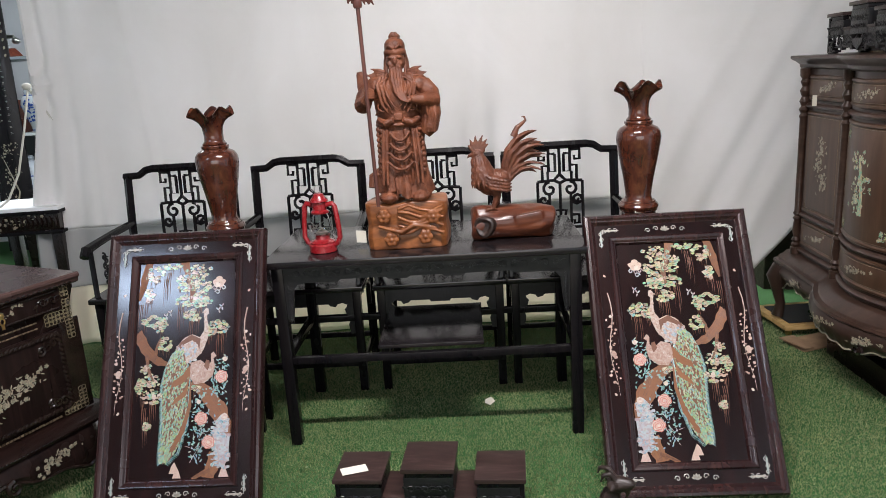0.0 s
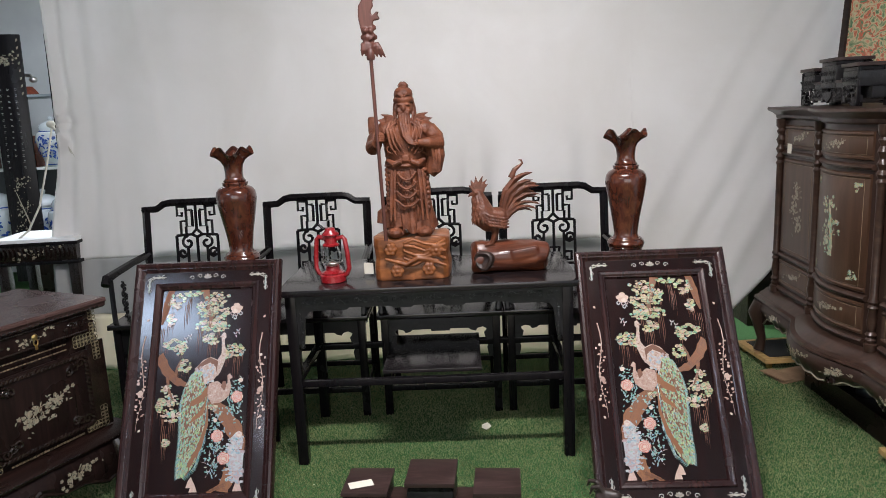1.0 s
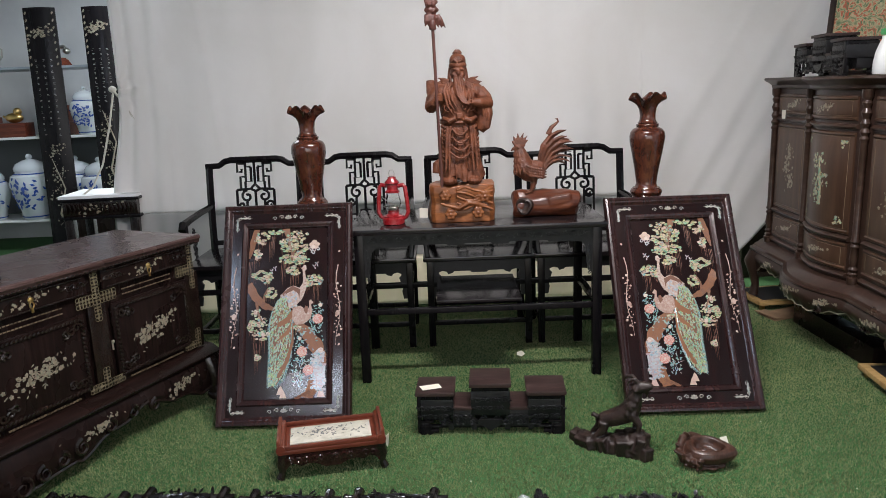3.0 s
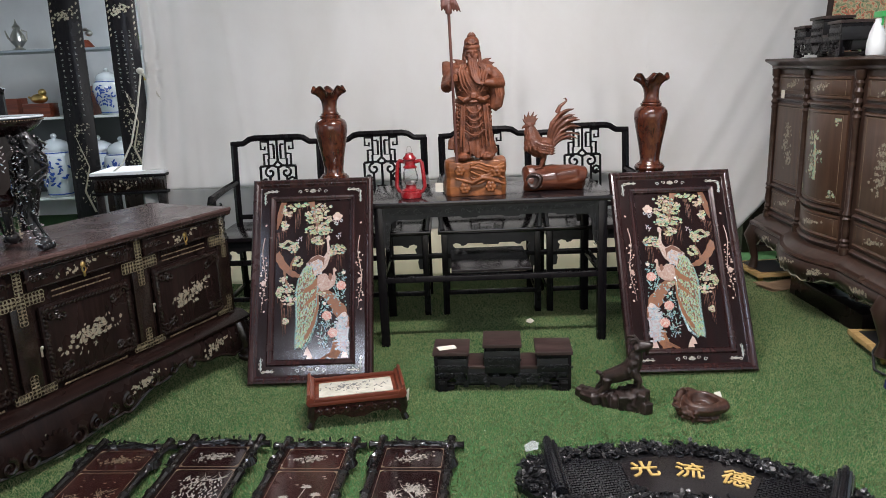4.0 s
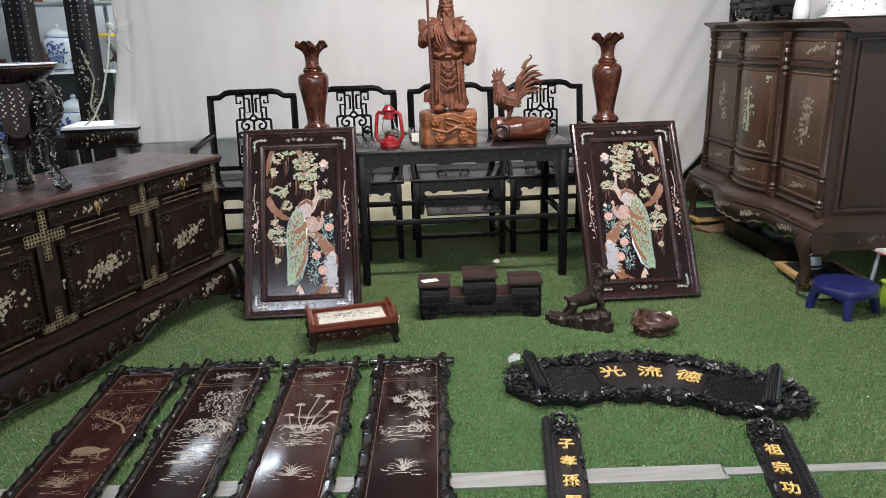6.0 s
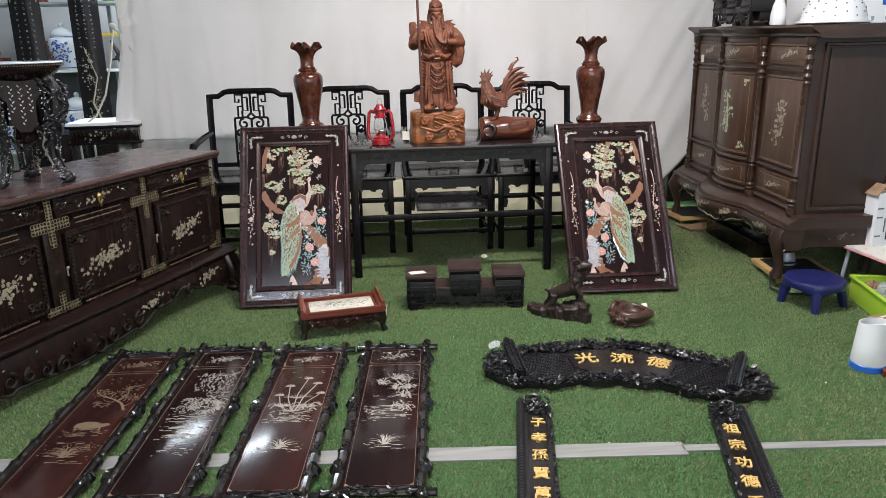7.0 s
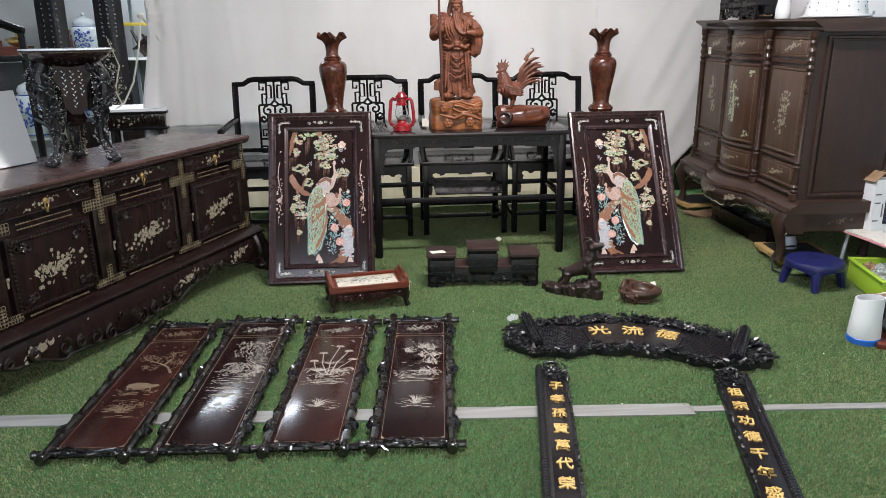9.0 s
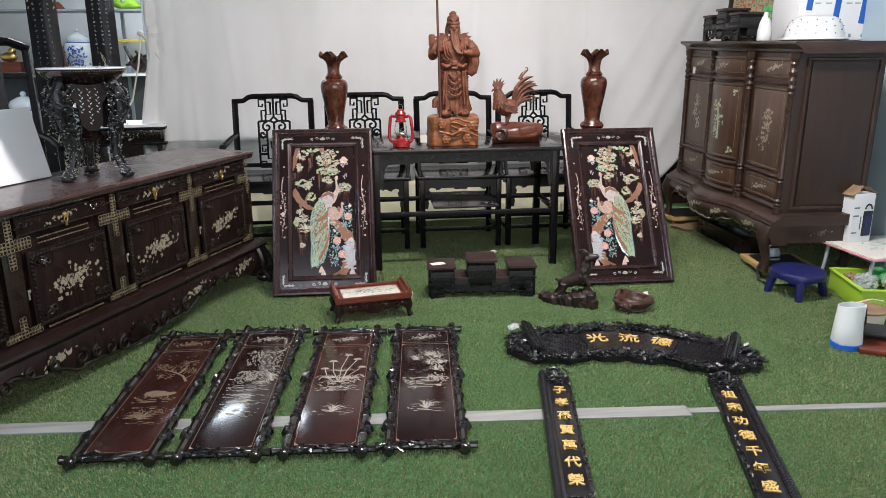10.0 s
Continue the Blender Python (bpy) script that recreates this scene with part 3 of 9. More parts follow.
def chair_parts(ch):
    """A black armchair: seat 0.58 wide, fret back, curved arms; its base is at the middle of the seat."""
    w, d = 0.30, 0.235
    part("seat", box(mesh(), 0, 0, 0.520, 2 * w + 0.03, 2 * d + 0.04, 0.026, 0.006), M_TABLETOP, ch)
    for sx in (-1, 1):
        part("leg", box(mesh(), sx * (w - 0.022), -d + 0.02, 0.253, 0.038, 0.038, 0.506, 0.004), M_BLACK, ch)
        bm = mesh()
        tube(bm, [(sx * (w - 0.022), d - 0.02, 0), (sx * (w - 0.022), d - 0.02, 0.50), (sx * (w - 0.022), d + 0.0, 0.78), (sx * (w - 0.022), d + 0.035, 1.045)], 0.0225, 4)
        part("back_post", bm, M_BLACK, ch)
        # arm: from the back post forwards, dropping at its end
        bm = mesh()
        tube(bm, [(sx * (w - 0.02), d, 0.80), (sx * (w - 0.008), 0.06, 0.79), (sx * (w - 0.002), -0.12, 0.775), (sx * w, -0.215, 0.765), (sx * w, -0.24, 0.735)], [0.02, 0.02, 0.021, 0.024, 0.022], 8)
        part("armrest", bm, M_BLACK, ch)
        bm = mesh()
        tube(bm, [(sx * (w - 0.01), -d + 0.03, 0.53), (sx * w, -d + 0.05, 0.62), (sx * (w - 0.002), -d + 0.05, 0.765)], 0.014, 6)
        rnd = random.Random(3)
        for i in range(9):
            tube(bm, [Vector((sx * (w - 0.002), a, b)) for a, b in spiral(-0.07 + 0.02 * (i % 2), 0.53 + 0.021 * i, 0.02, 1.1, i, 1 if i % 2 else -1, 8)], 0.0055, 5)
        part("arm_support", bm, M_BLACKCARVE, ch, "carved fretwork arm support")
        part("side_apron", prism(mesh(), apron_outline(d - 0.03, 0.055, 0.20), -0.007, 0.007, pose(sx * (w - 0.022), 0, 0.506, 0, 0, 90) @ FACE_Y), M_BLACKCARVE, ch)
        part("side_stretcher", box(mesh(), sx * (w - 0.022), 0, 0.12, 0.02, 2 * d - 0.07, 0.026, 0.003), M_BLACK, ch)
    # apron with curled brackets
    bm = mesh()
    ww = w - 0.04
    half = [(-ww, 0), (-ww, -0.215), (-ww + 0.022, -0.215), (-ww + 0.03, -0.17), (-ww + 0.018, -0.135), (-ww + 0.036, -0.118), (-ww + 0.044, -0.092), (-ww + 0.034, -0.082), (-ww + 0.03, -0.07), (-ww + 0.05, -0.060), (-ww + 0.075, -0.066), (-ww + 0.085, -0.08), (-ww + 0.11, -0.074), (-ww + 0.12, -0.064), (-0.05, -0.064), (-0.045, -0.074)]
    prism(bm, half + [(-x, y) for x, y in half[::-1]], -0.007, 0.009, pose(0, -d + 0.02, 0.508) @ FACE_Y)
    part("apron", bm, M_BLACKCARVE, ch)
    part("back_apron", box(mesh(), 0, d - 0.02, 0.475, 2 * ww, 0.016, 0.06, 0.002), M_BLACK, ch)
    part("front_stretcher", box(mesh(), 0, -d + 0.02, 0.370, 2 * w - 0.08, 0.024, 0.030, 0.003), M_BLACK, ch)
    part("foot_rail", box(mesh(), 0, -d + 0.02, 0.139, 2 * w - 0.08, 0.024, 0.026, 0.003), M_BLACK, ch)
    part("back_stretcher", box(mesh(), 0, d - 0.02, 0.13, 2 * w - 0.08, 0.02, 0.026, 0.003), M_BLACK, ch)
    # top rail, higher in the middle
    bm = mesh()
    yb = d + 0.035
    tube(bm, [(-w + 0.004, yb, 1.045), (-w + 0.085, yb, 1.048), (-w + 0.125, yb, 1.074), (-w + 0.16, yb, 1.080), (w - 0.16, yb, 1.080), (w - 0.125, yb, 1.074), (w - 0.085, yb, 1.048), (w - 0.004, yb, 1.045)], [0.020, 0.020, 0.021, 0.022, 0.022, 0.021, 0.020, 0.020], 6)
    part("top_rail", bm, M_BLACK, ch)
    # fret splat
    bm = mesh()
    lines = [[(0, 1.07), (0, 0.93)]]
    for s in (-1, 1):
        lines += [
            [(s * 0.022, 1.035), (s * 0.055, 1.035), (s * 0.055, 0.945), (s * 0.022, 0.945), (s * 0.022, 1.035)],
            [(s * 0.055, 1.07), (s * 0.055, 1.035)],
            [(s * 0.055, 1.055), (s * 0.105, 1.055), (s * 0.105, 1.005), (s * 0.078, 1.005), (s * 0.078, 1.025)],
            [(s * 0.055, 0.975), (s * 0.088, 0.975), (s * 0.088, 0.90), (s * 0.06, 0.90), (s * 0.06, 0.945)],
            [(0, 0.93), (s * 0.03, 0.90), (s * 0.075, 0.898), (s * 0.115, 0.895)],
            [(s * 0.115, 0.895), (s * 0.115, 0.56)],
            [(0, 0.885), (s * 0.03, 0.90)],
            [(s * 0.055, 0.83), (s * 0.055, 0.62), (0, 0.62)],
            [(s * 0.055, 0.72), (s * 0.095, 0.72), (s * 0.095, 0.675), (s * 0.072, 0.675), (s * 0.072, 0.695)],
            [(s * 0.115, 0.655), (s * 0.055, 0.655)],
            [(0, 0.745), (s * 0.03, 0.745), (s * 0.022, 0.70), (0, 0.70)],
            [(s * 0.115, 0.60), (s * 0.07, 0.60), (s * 0.07, 0.56)],
            spiral(s * 0.052, 0.855, 0.038, 1.1, math.pi / 2, -s, 12),
            spiral(s * 0.085, 0.80, 0.026, 1.1, 0, s, 10),
            [(s * 0.115, 0.79), (s * 0.085, 0.775), (s * 0.055, 0.79)],
        ]
    lines += [[(0, 0.885), (0, 0.70)], [(-0.115, 0.56), (0.115, 0.56)]]
    for ln in lines:
        tube(bm, [(x, d - 0.02 + 0.055 * min(1, max(0, (z - 0.5) / 0.55)), z) for x, z in ln], 0.0085, 5)
    part("fret_splat", bm, M_BLACK, ch, "openwork fret splat")
    part("back_rail", box(mesh(), 0, d - 0.018, 0.575, 2 * w - 0.05, 0.02, 0.03, 0.003), M_BLACK, ch)


chair = thing("armchair", "black wooden armchair with openwork fret back", "chair", pose(0.06, 3.745, 0, 0, 0, -0.6), "armchairs behind the table")
chair_parts(chair)
for _x, _y in ((0.690, 3.74), (-0.612, 3.752), (-1.290, 3.757)):
    copy_thing(chair, pose(_x, _y, 0, 0, 0, -0.6))


# ---- leaning peacock pictures ----
FW, FH = 0.61, 1.035


def moulding(bm, x0, y0, x1, y1, profile):
    """A mitred rectangular frame: profile pairs are (inset from the edge, height)."""
    rings = []
    for k, h in profile:
        rings.append([bm.verts.new(p) for p in ((x0 + k, y0 + k, h), (x1 - k, y0 + k, h), (x1 - k, y1 - k, h), (x0 + k, y1 - k, h))])
    for a, b in zip(rings, rings[1:]):
        for i in range(4):
            j = (i + 1) % 4
            bm.faces.new((a[i], a[j], b[j], b[i]))
    return bm


def rail(x0, y0, x1, y1, profile, side):
    """One side of a mitred frame."""
    bm = mesh()
    cs = [[(x0 + k, y0 + k, h) for k, h in profile], [(x1 - k, y0 + k, h) for k, h in profile], [(x1 - k, y1 - k, h) for k, h in profile], [(x0 + k, y1 - k, h) for k, h in profile]]
    a, b = cs[side], cs[(side + 1) % 4]
    va, vb = [bm.verts.new(p) for p in a], [bm.verts.new(p) for p in b]
    n = len(profile)
    for i in range(n):
        j = (i + 1) % n
        bm.faces.new((va[i], vb[i], vb[j], va[j]))
    bm.faces.new(va[::-1])
    bm.faces.new(vb)
    bmesh.ops.recalc_face_normals(bm, faces=bm.faces)
    return bm


# inner picture field: u to the right, v down, both 0 to 1
IN_X, IN_Y = 0.118, 0.115


def field(u, v):
    return (-FW / 2 + IN_X + u * (FW - 2 * IN_X), FH - IN_Y - v * (FH - 2 * IN_Y))


def cloud_scroll(bm, x, y, w, h, flip=1, z=0.012):
    """A thin running scroll of shell."""
    n = 5
    for i in range(n):
        f = (i - (n - 1) / 2) / n
        pts = spiral(x + f * w, y + h * 0.12 * (1 if i % 2 else -1), h * 0.42, 1.05, 0 if f * flip > 0 else math.pi, 1 if f > 0 else -1, 8)
        tube(bm, [(a, b, z) for a, b in pts], 0.0015, 4, 0.5)
    for k in range(5):
        prism(bm, leaf(x, y - h * 0.2, h * 0.75, h * 0.34, 0.35 + 0.61 * k, 3), z, z + 0.0014)


def corner_scroll(bm, x, y, sx, sy, size=0.062, z=0.012):
    for along in (0, 1):
        for i in range(3):
            f = 0.22 + 0.34 * i
            px, py = (x + sx * size * f, y) if along == 0 else (x, y + sy * size * f)
            pts = spiral(px, py, size * 0.16, 1.1, i, 1 if (i + along) % 2 else -1, 8)
            tube(bm, [(a, b, z) for a, b in pts], 0.0015, 4, 0.5)
        prism(bm, leaf(x, y, size * 1.15, size * 0.12, (0 if sx > 0 else math.pi) if along == 0 else (math.pi / 2 * sy), 4), z, z + 0.0012)


def flat_line(bm, pts, w, z, taper=True):
    n = len(pts)
    ws = [w * (1 - 0.8 * i / (n - 1)) if taper else w for i in range(n)]
    tube(bm, [(x, y, z) for x, y in pts], ws, 4, 0.35)


def peacock_picture(pic):
    rnd = random.Random(11)
    prof_out = [(0.0, -0.012), (0.0, 0.016), (0.006, 0.024), (0.016, 0.026), (0.024, 0.020), (0.029, 0.020), (0.036, 0.013), (0.042, 0.010), (0.042, -0.012)]
    prof_in = [(0.088, -0.010), (0.088, 0.0125), (0.094, 0.019), (0.102, 0.017), (0.108, 0.011), (0.113, 0.010), (0.118, 0.003), (0.118, -0.010)]
    for s in range(4):
        part("frame_rail", rail(-FW / 2, 0, FW / 2, FH, prof_out, s), M_FRAME, pic)
    for s in range(4):
        part("inner_moulding", rail(-FW / 2, 0, FW / 2, FH, prof_in, s), M_FRAME, pic)
    prof_flat = [(0.042, -0.010), (0.042, 0.010), (0.088, 0.010), (0.088, -0.010)]
    for s in range(4):
        part("frame_board", rail(-FW / 2, 0, FW / 2, FH, prof_flat, s), M_LACQ, pic)
    part("lacquer_panel", box(mesh(), 0, FH / 2, -0.004, FW - 0.22, FH - 0.22, 0.008), M_LACQ, pic, "glossy black lacquer panel")
    part("backing_board", box(mesh(), 0, FH / 2, -0.017, FW - 0.03, FH - 0.03, 0.008), M_ROSE, pic)
    # border inlay
    for yy in (0.065, FH - 0.065):
        bm = mesh()
        cloud_scroll(bm, 0, yy, 0.16, 0.026)
        part("border_scroll", bm, P_WHITE, pic, "white shell scroll on the frame")
    for sx in (-1, 1):
        for sy, yy in ((1, 0.062), (-1, FH - 0.062)):
            bm = mesh()
            corner_scroll(bm, sx * (FW / 2 - 0.062), yy, -sx, sy)
            part("corner_scroll", bm, P_WHITE, pic, "white shell corner scroll")
    for sx in (-1, 1):
        bm = mesh()
        x = sx * (FW / 2 - 0.065)
        stem = [(x + 0.010 * math.sin(i * 0.9), 0.73 - 0.042 * i) for i in range(10)]
        flat_line(bm, stem, 0.0026, 0.0112)
        for i in range(20):
            a = rnd.uniform(0, 6.3)
            yy = 0.64 - 0.011 * i * 1.15
            prism(bm, disc(x + rnd.uniform(-0.017, 0.017), yy, rnd.uniform(0.003, 0.0062), 6, 0.25, rnd), 0.0102, 0.0116 + 0.00004 * i)
        prism(bm, disc(x + 0.002, 0.50, 0.010, 6, 0.3, rnd, 1.5), 0.0102, 0.0124)
        for k in range(14):
            prism(bm, leaf(x + rnd.uniform(-0.012, 0.012), 0.62 - 0.017 * k, rnd.uniform(0.006, 0.012), 0.005, rnd.uniform(0, 6.3), 3), 0.0102, 0.0118)
        for yy in (0.79, 0.35):
            prism(bm, leaf(x, yy, 0.014, 0.009, 2.3, 3), 0.0102, 0.0115)
        part("border_spray", bm, P_FEATHER, pic, "pale shell flower spray")
    layer = [0.0]

    def up():
        layer[0] += 0.0000012
        return 0.0012 + layer[0]

    def shape(bm, uv, n=1):
        prism(bm, [field(u, v) for u, v in uv][::-1], 0.0, up())

    # trunks
    for pts, w in (([(0.02, 0.82), (0.12, 0.71), (0.24, 0.63), (0.40, 0.565)], [0.075, 0.085, 0.075, 0.05]), ([(0.64, 0.49), (0.78, 0.465), (0.90, 0.41), (0.99, 0.33)], [0.018, 0.045, 0.05, 0.055]),
                   ([(0.45, 0.20), (0.44, 0.13), (0.49, 0.07), (0.53, 0.0)], [0.012, 0.03, 0.028, 0.045]), ([(0.90, 0.0), (0.94, 0.06), (0.96, 0.12), (0.99, 0.18)], [0.04, 0.038, 0.03, 0.012]),
                   ([(0.14, 0.89), (0.18, 0.95), (0.22, 1.0)], [0.07, 0.06, 0.06]), ([(0.2, 0.96), (0.3, 0.98), (0.38, 1.0)], [0.03, 0.02, 0.01]), ([(0.80, 0.46), (0.78, 0.40), (0.74, 0.36)], [0.02, 0.014, 0.006]), ([(0.88, 0.44), (0.86, 0.50), (0.80, 0.56)], [0.02, 0.014, 0.006])):
        bm = mesh()
        left, right = [], []
        fine = []
        for (a, b), wa, wb in zip(zip(pts, pts[1:]), w, w[1:]):
            for k in range(4):
                f = k / 4
                fine.append((a[0] + (b[0] - a[0]) * f, a[1] + (b[1] - a[1]) * f, wa + (wb - wa) * f))
        fine.append((*pts[-1], w[-1]))
        for i, (u, v, ww) in enumerate(fine):
            du = fine[min(i + 1, len(fine) - 1)][0] - fine[max(i - 1, 0)][0]
            dv = (fine[min(i + 1, len(fine) - 1)][1] - fine[max(i - 1, 0)][1]) * 2.1
            ln = math.hypot(du, dv)
            nu, nv = -dv / ln, du / ln / 2.1
            ww *= rnd.uniform(0.82, 1.15)
            left.append((min(0.995, max(0.005, u + nu * ww)), min(0.997, max(0.003, v + nv * ww))))
            right.append((min(0.995, max(0.005, u - nu * ww)), min(0.997, max(0.003, v - nv * ww))))
        z = up()
        va = [bm.verts.new((*field(*p), z)) for p in left]
        vb = [bm.verts.new((*field(*p), z)) for p in right]
        for i in range(len(left) - 1):
            bm.faces.new((va[i], va[i + 1], vb[i + 1], vb[i]))
        for i in range(0, len(fine) - 1, 2):
            u, v, ww = fine[i]
            flat_line(bm, [field(u + rnd.uniform(-0.5, 0.5) * ww, v), field(fine[i + 1][0] + rnd.uniform(-0.5, 0.5) * ww, fine[i + 1][1])], 0.0014, 0.0016)
        part("inlaid_trunk", bm, P_BROWN, pic, "brown pine trunk inlay", False)
        bark = mesh()
        for q in (-0.72, -0.45, -0.2, 0.05, 0.3, 0.55, 0.78):
            run = [field(min(0.99, max(0.01, u + (a[0] - b[0]) * 0.5 * q + rnd.uniform(-0.08, 0.08) * ww)), min(0.99, max(0.01, v + (a[1] - b[1]) * 0.5 * q))) for (u, v, ww), a, b in zip(fine, left, right)]
            for i in range(0, len(run) - 2, 2):
                if rnd.random() < 0.85:
                    flat_line(bark, run[i:i + 3], rnd.uniform(0.0009, 0.0018), 0.0019)
        part("bark_grain", bark, P_DARKBROWN, pic, "dark bark lines")
    # hanging vines and twigs
    bm = mesh()
    for u, v in ((0.36, 0.24), (0.42, 0.28), (0.52, 0.20), (0.56, 0.23), (0.67, 0.05), (0.7, 0.08), (0.86, 0.12), (0.9, 0.16), (0.95, 0.2), (0.1, 0.35), (0.15, 0.36), (0.76, 0.63), (0.8, 0.65), (0.86, 0.68), (0.9, 0.6), (0.84, 0.72)):
        n = rnd.randint(2, 3)
        for k in range(n):
            uu = u + 0.018 * k
            flat_line(bm, [field(uu, v), field(uu + 0.006, v + 0.05), field(uu, v + rnd.uniform(0.08, 0.14))], 0.0012, 0.0011)
    part("inlaid_vines", bm, P_DARKBROWN, pic, "thin brown hanging vines")
    # pine pads
    greens, pinks, moss = mesh(), mesh(), mesh()
    for u, v, ru, rv, n in ((0.38, 0.05, 0.11, 0.03, 16), (0.49, 0.11, 0.09, 0.04, 15), (0.33, 0.13, 0.07, 0.04, 12), (0.44, 0.19, 0.14, 0.03, 20), (0.33, 0.20, 0.08, 0.025, 10), (0.43, 0.26, 0.08, 0.025, 12), (0.16, 0.32, 0.10, 0.03, 14), (0.24, 0.34, 0.05, 0.02, 6), (0.66, 0.02, 0.09, 0.014, 10), (0.84, 0.06, 0.08, 0.035, 15), (0.88, 0.16, 0.05, 0.03, 9),
                            (0.82, 0.28, 0.11, 0.025, 16), (0.76, 0.31, 0.06, 0.02, 8), (0.70, 0.39, 0.06, 0.03, 10), (0.83, 0.555, 0.10, 0.028, 15), (0.8, 0.63, 0.10, 0.03, 15), (0.88, 0.50, 0.05, 0.02, 6), (0.84, 0.76, 0.04, 0.015, 5), (0.55, 0.08, 0.05, 0.02, 7), (0.37, 0.60, 0.05, 0.012, 5), (0.94, 0.58, 0.03, 0.03, 6)):
        for i in range(n // 2):
            uu = u + ru * rnd.uniform(-1, 1)
            vv = min(0.94, v + rv * 0.6)
            flat_line(moss, [field(uu, vv), field(uu + 0.004, vv + rnd.uniform(0.02, 0.05))], 0.0011, 0.0011)
        for i in range(int(n * 3.3)):
            r, a = math.sqrt(rnd.random()), rnd.uniform(0, 6.3)
            uu, vv = u + 1.18 * ru * r * math.cos(a), v + 1.1 * rv * r * math.sin(a)
            if not (0.02 < uu < 0.98 and 0.012 < vv < 0.985):
                continue
            x, y = field(uu, vv)
            bm = pinks if (rnd.random() < 0.3 and r < 0.75) else greens
            prism(bm, disc(x, y, rnd.uniform(0.0040, 0.0088), 7, 0.3, rnd, 0.72), 0, up())
            if rnd.random() < 0.35:
                flat_line(moss, [(x - 0.005, y), (x + 0.005, y + 0.002)], 0.0012, 0.0034)
    part("hanging_fringe", moss, P_DARKBROWN, pic, "brown stems and hanging moss")
    part("inlaid_foliage", greens, P_GREEN, pic, "green shell pine foliage")
    # cloud, peaks
    for i, (u, v) in enumerate(((0.13, 0.105), (0.165, 0.09), (0.20, 0.105), (0.15, 0.12), (0.185, 0.12))):
        x, y = field(u, v)
        prism(pinks, disc(x, y, 0.013, 9, 0.1, rnd, 0.75), 0, up())
    for u, v, s in ((0.52, 0.985, 0.03), (0.55, 0.965, 0.034), (0.10, 0.93, 0.03), (0.06, 0.985, 0.035)):
        x, y = field(u, min(v, 0.985))
        prism(pinks, [(x - s * 0.5, y - 0.006), (x + s * 0.55, y - 0.006), (x + s * 0.3, y + s * 0.6), (x, y + s), (x - s * 0.25, y + s * 0.5)], 0, up())
    part("inlaid_blossom", pinks, P_PINK, pic, "pink shell blossom and clouds")
    bm = mesh()
    for u, v in ((0.12, 0.135), (0.17, 0.14), (0.21, 0.135), (0.18, 0.155)):
        x, y = field(u, v)
        tube(bm, [(a, b, 0.0012) for a, b in spiral(x, y, 0.011, 1.1, 0, 1, 8)], 0.0022, 4, 0.4)
    for u, v in ((0.13, 0.225), (0.16, 0.24), (0.66, 0.245), (0.70, 0.26)):
        x, y = field(u, v)
        for a in (0.7, 2.0, 4.4):
            prism(bm, leaf(x, y, 0.014, 0.0055, a, 3), 0, up())
    for pts in ([(0.02, 0.74), (0.10, 0.72), (0.16, 0.75), (0.14, 0.80), (0.03, 0.80)], [(0.01, 0.81), (0.10, 0.80), (0.19, 0.84), (0.15, 0.90), (0.02, 0.90)], [(0.02, 0.89), (0.10, 0.90), (0.13, 0.94), (0.06, 0.96)], [(0.10, 0.76), (0.19, 0.79), (0.17, 0.84), (0.12, 0.83)]):
        shape(bm, pts)
    for k in range(16):
        u, v = rnd.uniform(0.24, 0.45), rnd.uniform(0.78, 0.93)
        x, y = field(u, v)
        flat_line(bm, [(x, y), (x + rnd.uniform(-0.02, 0.02), y + rnd.uniform(-0.03, 0.03))], 0.0016, 0.0012)
    facets = mesh()
    for k in range(150):
        u, v = rnd.uniform(0.015, 0.19), rnd.uniform(0.735, 0.955)
        x, y = field(u, v)
        prism(facets, disc(x, y, rnd.uniform(0.004, 0.009), 6, 0.4, rnd, 0.6), 0, up() + 0.0003)
    part("facet_inlay", facets, P_BLUE, pic, "mottled shell rock facets")
    part("inlaid_rock", bm, P_BLUE, pic, "bluish shell rocks and grasses", False)
    # peony leaves and flowers
    bm = mesh()
    for u, v, n, s in ((0.12, 0.52, 22, 0.09), (0.14, 0.60, 22, 0.1), (0.33, 0.73, 26, 0.12), (0.24, 0.83, 24, 0.12), (0.32, 0.66, 8, 0.05), (0.30, 0.88, 10, 0.08)):
        for i in range(int(n * 2.6)):
            uu, vv = u + rnd.gauss(0, s * 0.8), v + rnd.gauss(0, s * 0.38)
            if not (0.04 < uu < 0.9 and 0.03 < vv < 0.96):
                continue
            x, y = field(uu, vv)
            prism(bm, leaf(x, y, rnd.uniform(0.008, 0.015), 0.0052, rnd.uniform(0, 6.3), 3), 0, up())
    part("inlaid_leaves", bm, P_TEAL, pic, "green shell peony leaves")
    reds = mesh()
    for u, v, r in ((0.11, 0.55, 0.026), (0.30, 0.735, 0.027), (0.22, 0.84, 0.027), (0.08, 0.47, 0.010), (0.33, 0.66, 0.009), (0.07, 0.73, 0.014)):
        x, y = field(u, v)
        bm = mesh()
        for ring, k in ((1.0, 9), (0.68, 7), (0.38, 5)):
            for j in range(k):
                a = 6.283 * j / k + ring
                prism(bm, disc(x + r * ring * 0.62 * math.cos(a), y + r * ring * 0.62 * math.sin(a), r * 0.30, 8, 0.12, rnd), 0, up())
            if r > 0.02:
                tube(reds, [(x + r * ring * 0.8 * (1 + 0.12 * math.cos(5 * a)) * math.cos(a), y + r * ring * 0.8 * (1 + 0.12 * math.cos(5 * a)) * math.sin(a), 0.0031) for a in [6.283 * q / 24 for q in range(24)]], 0.0012, 4, 0.5, True)
        part("inlaid_peony", bm, P_PEONY, pic, "pink shell peony")
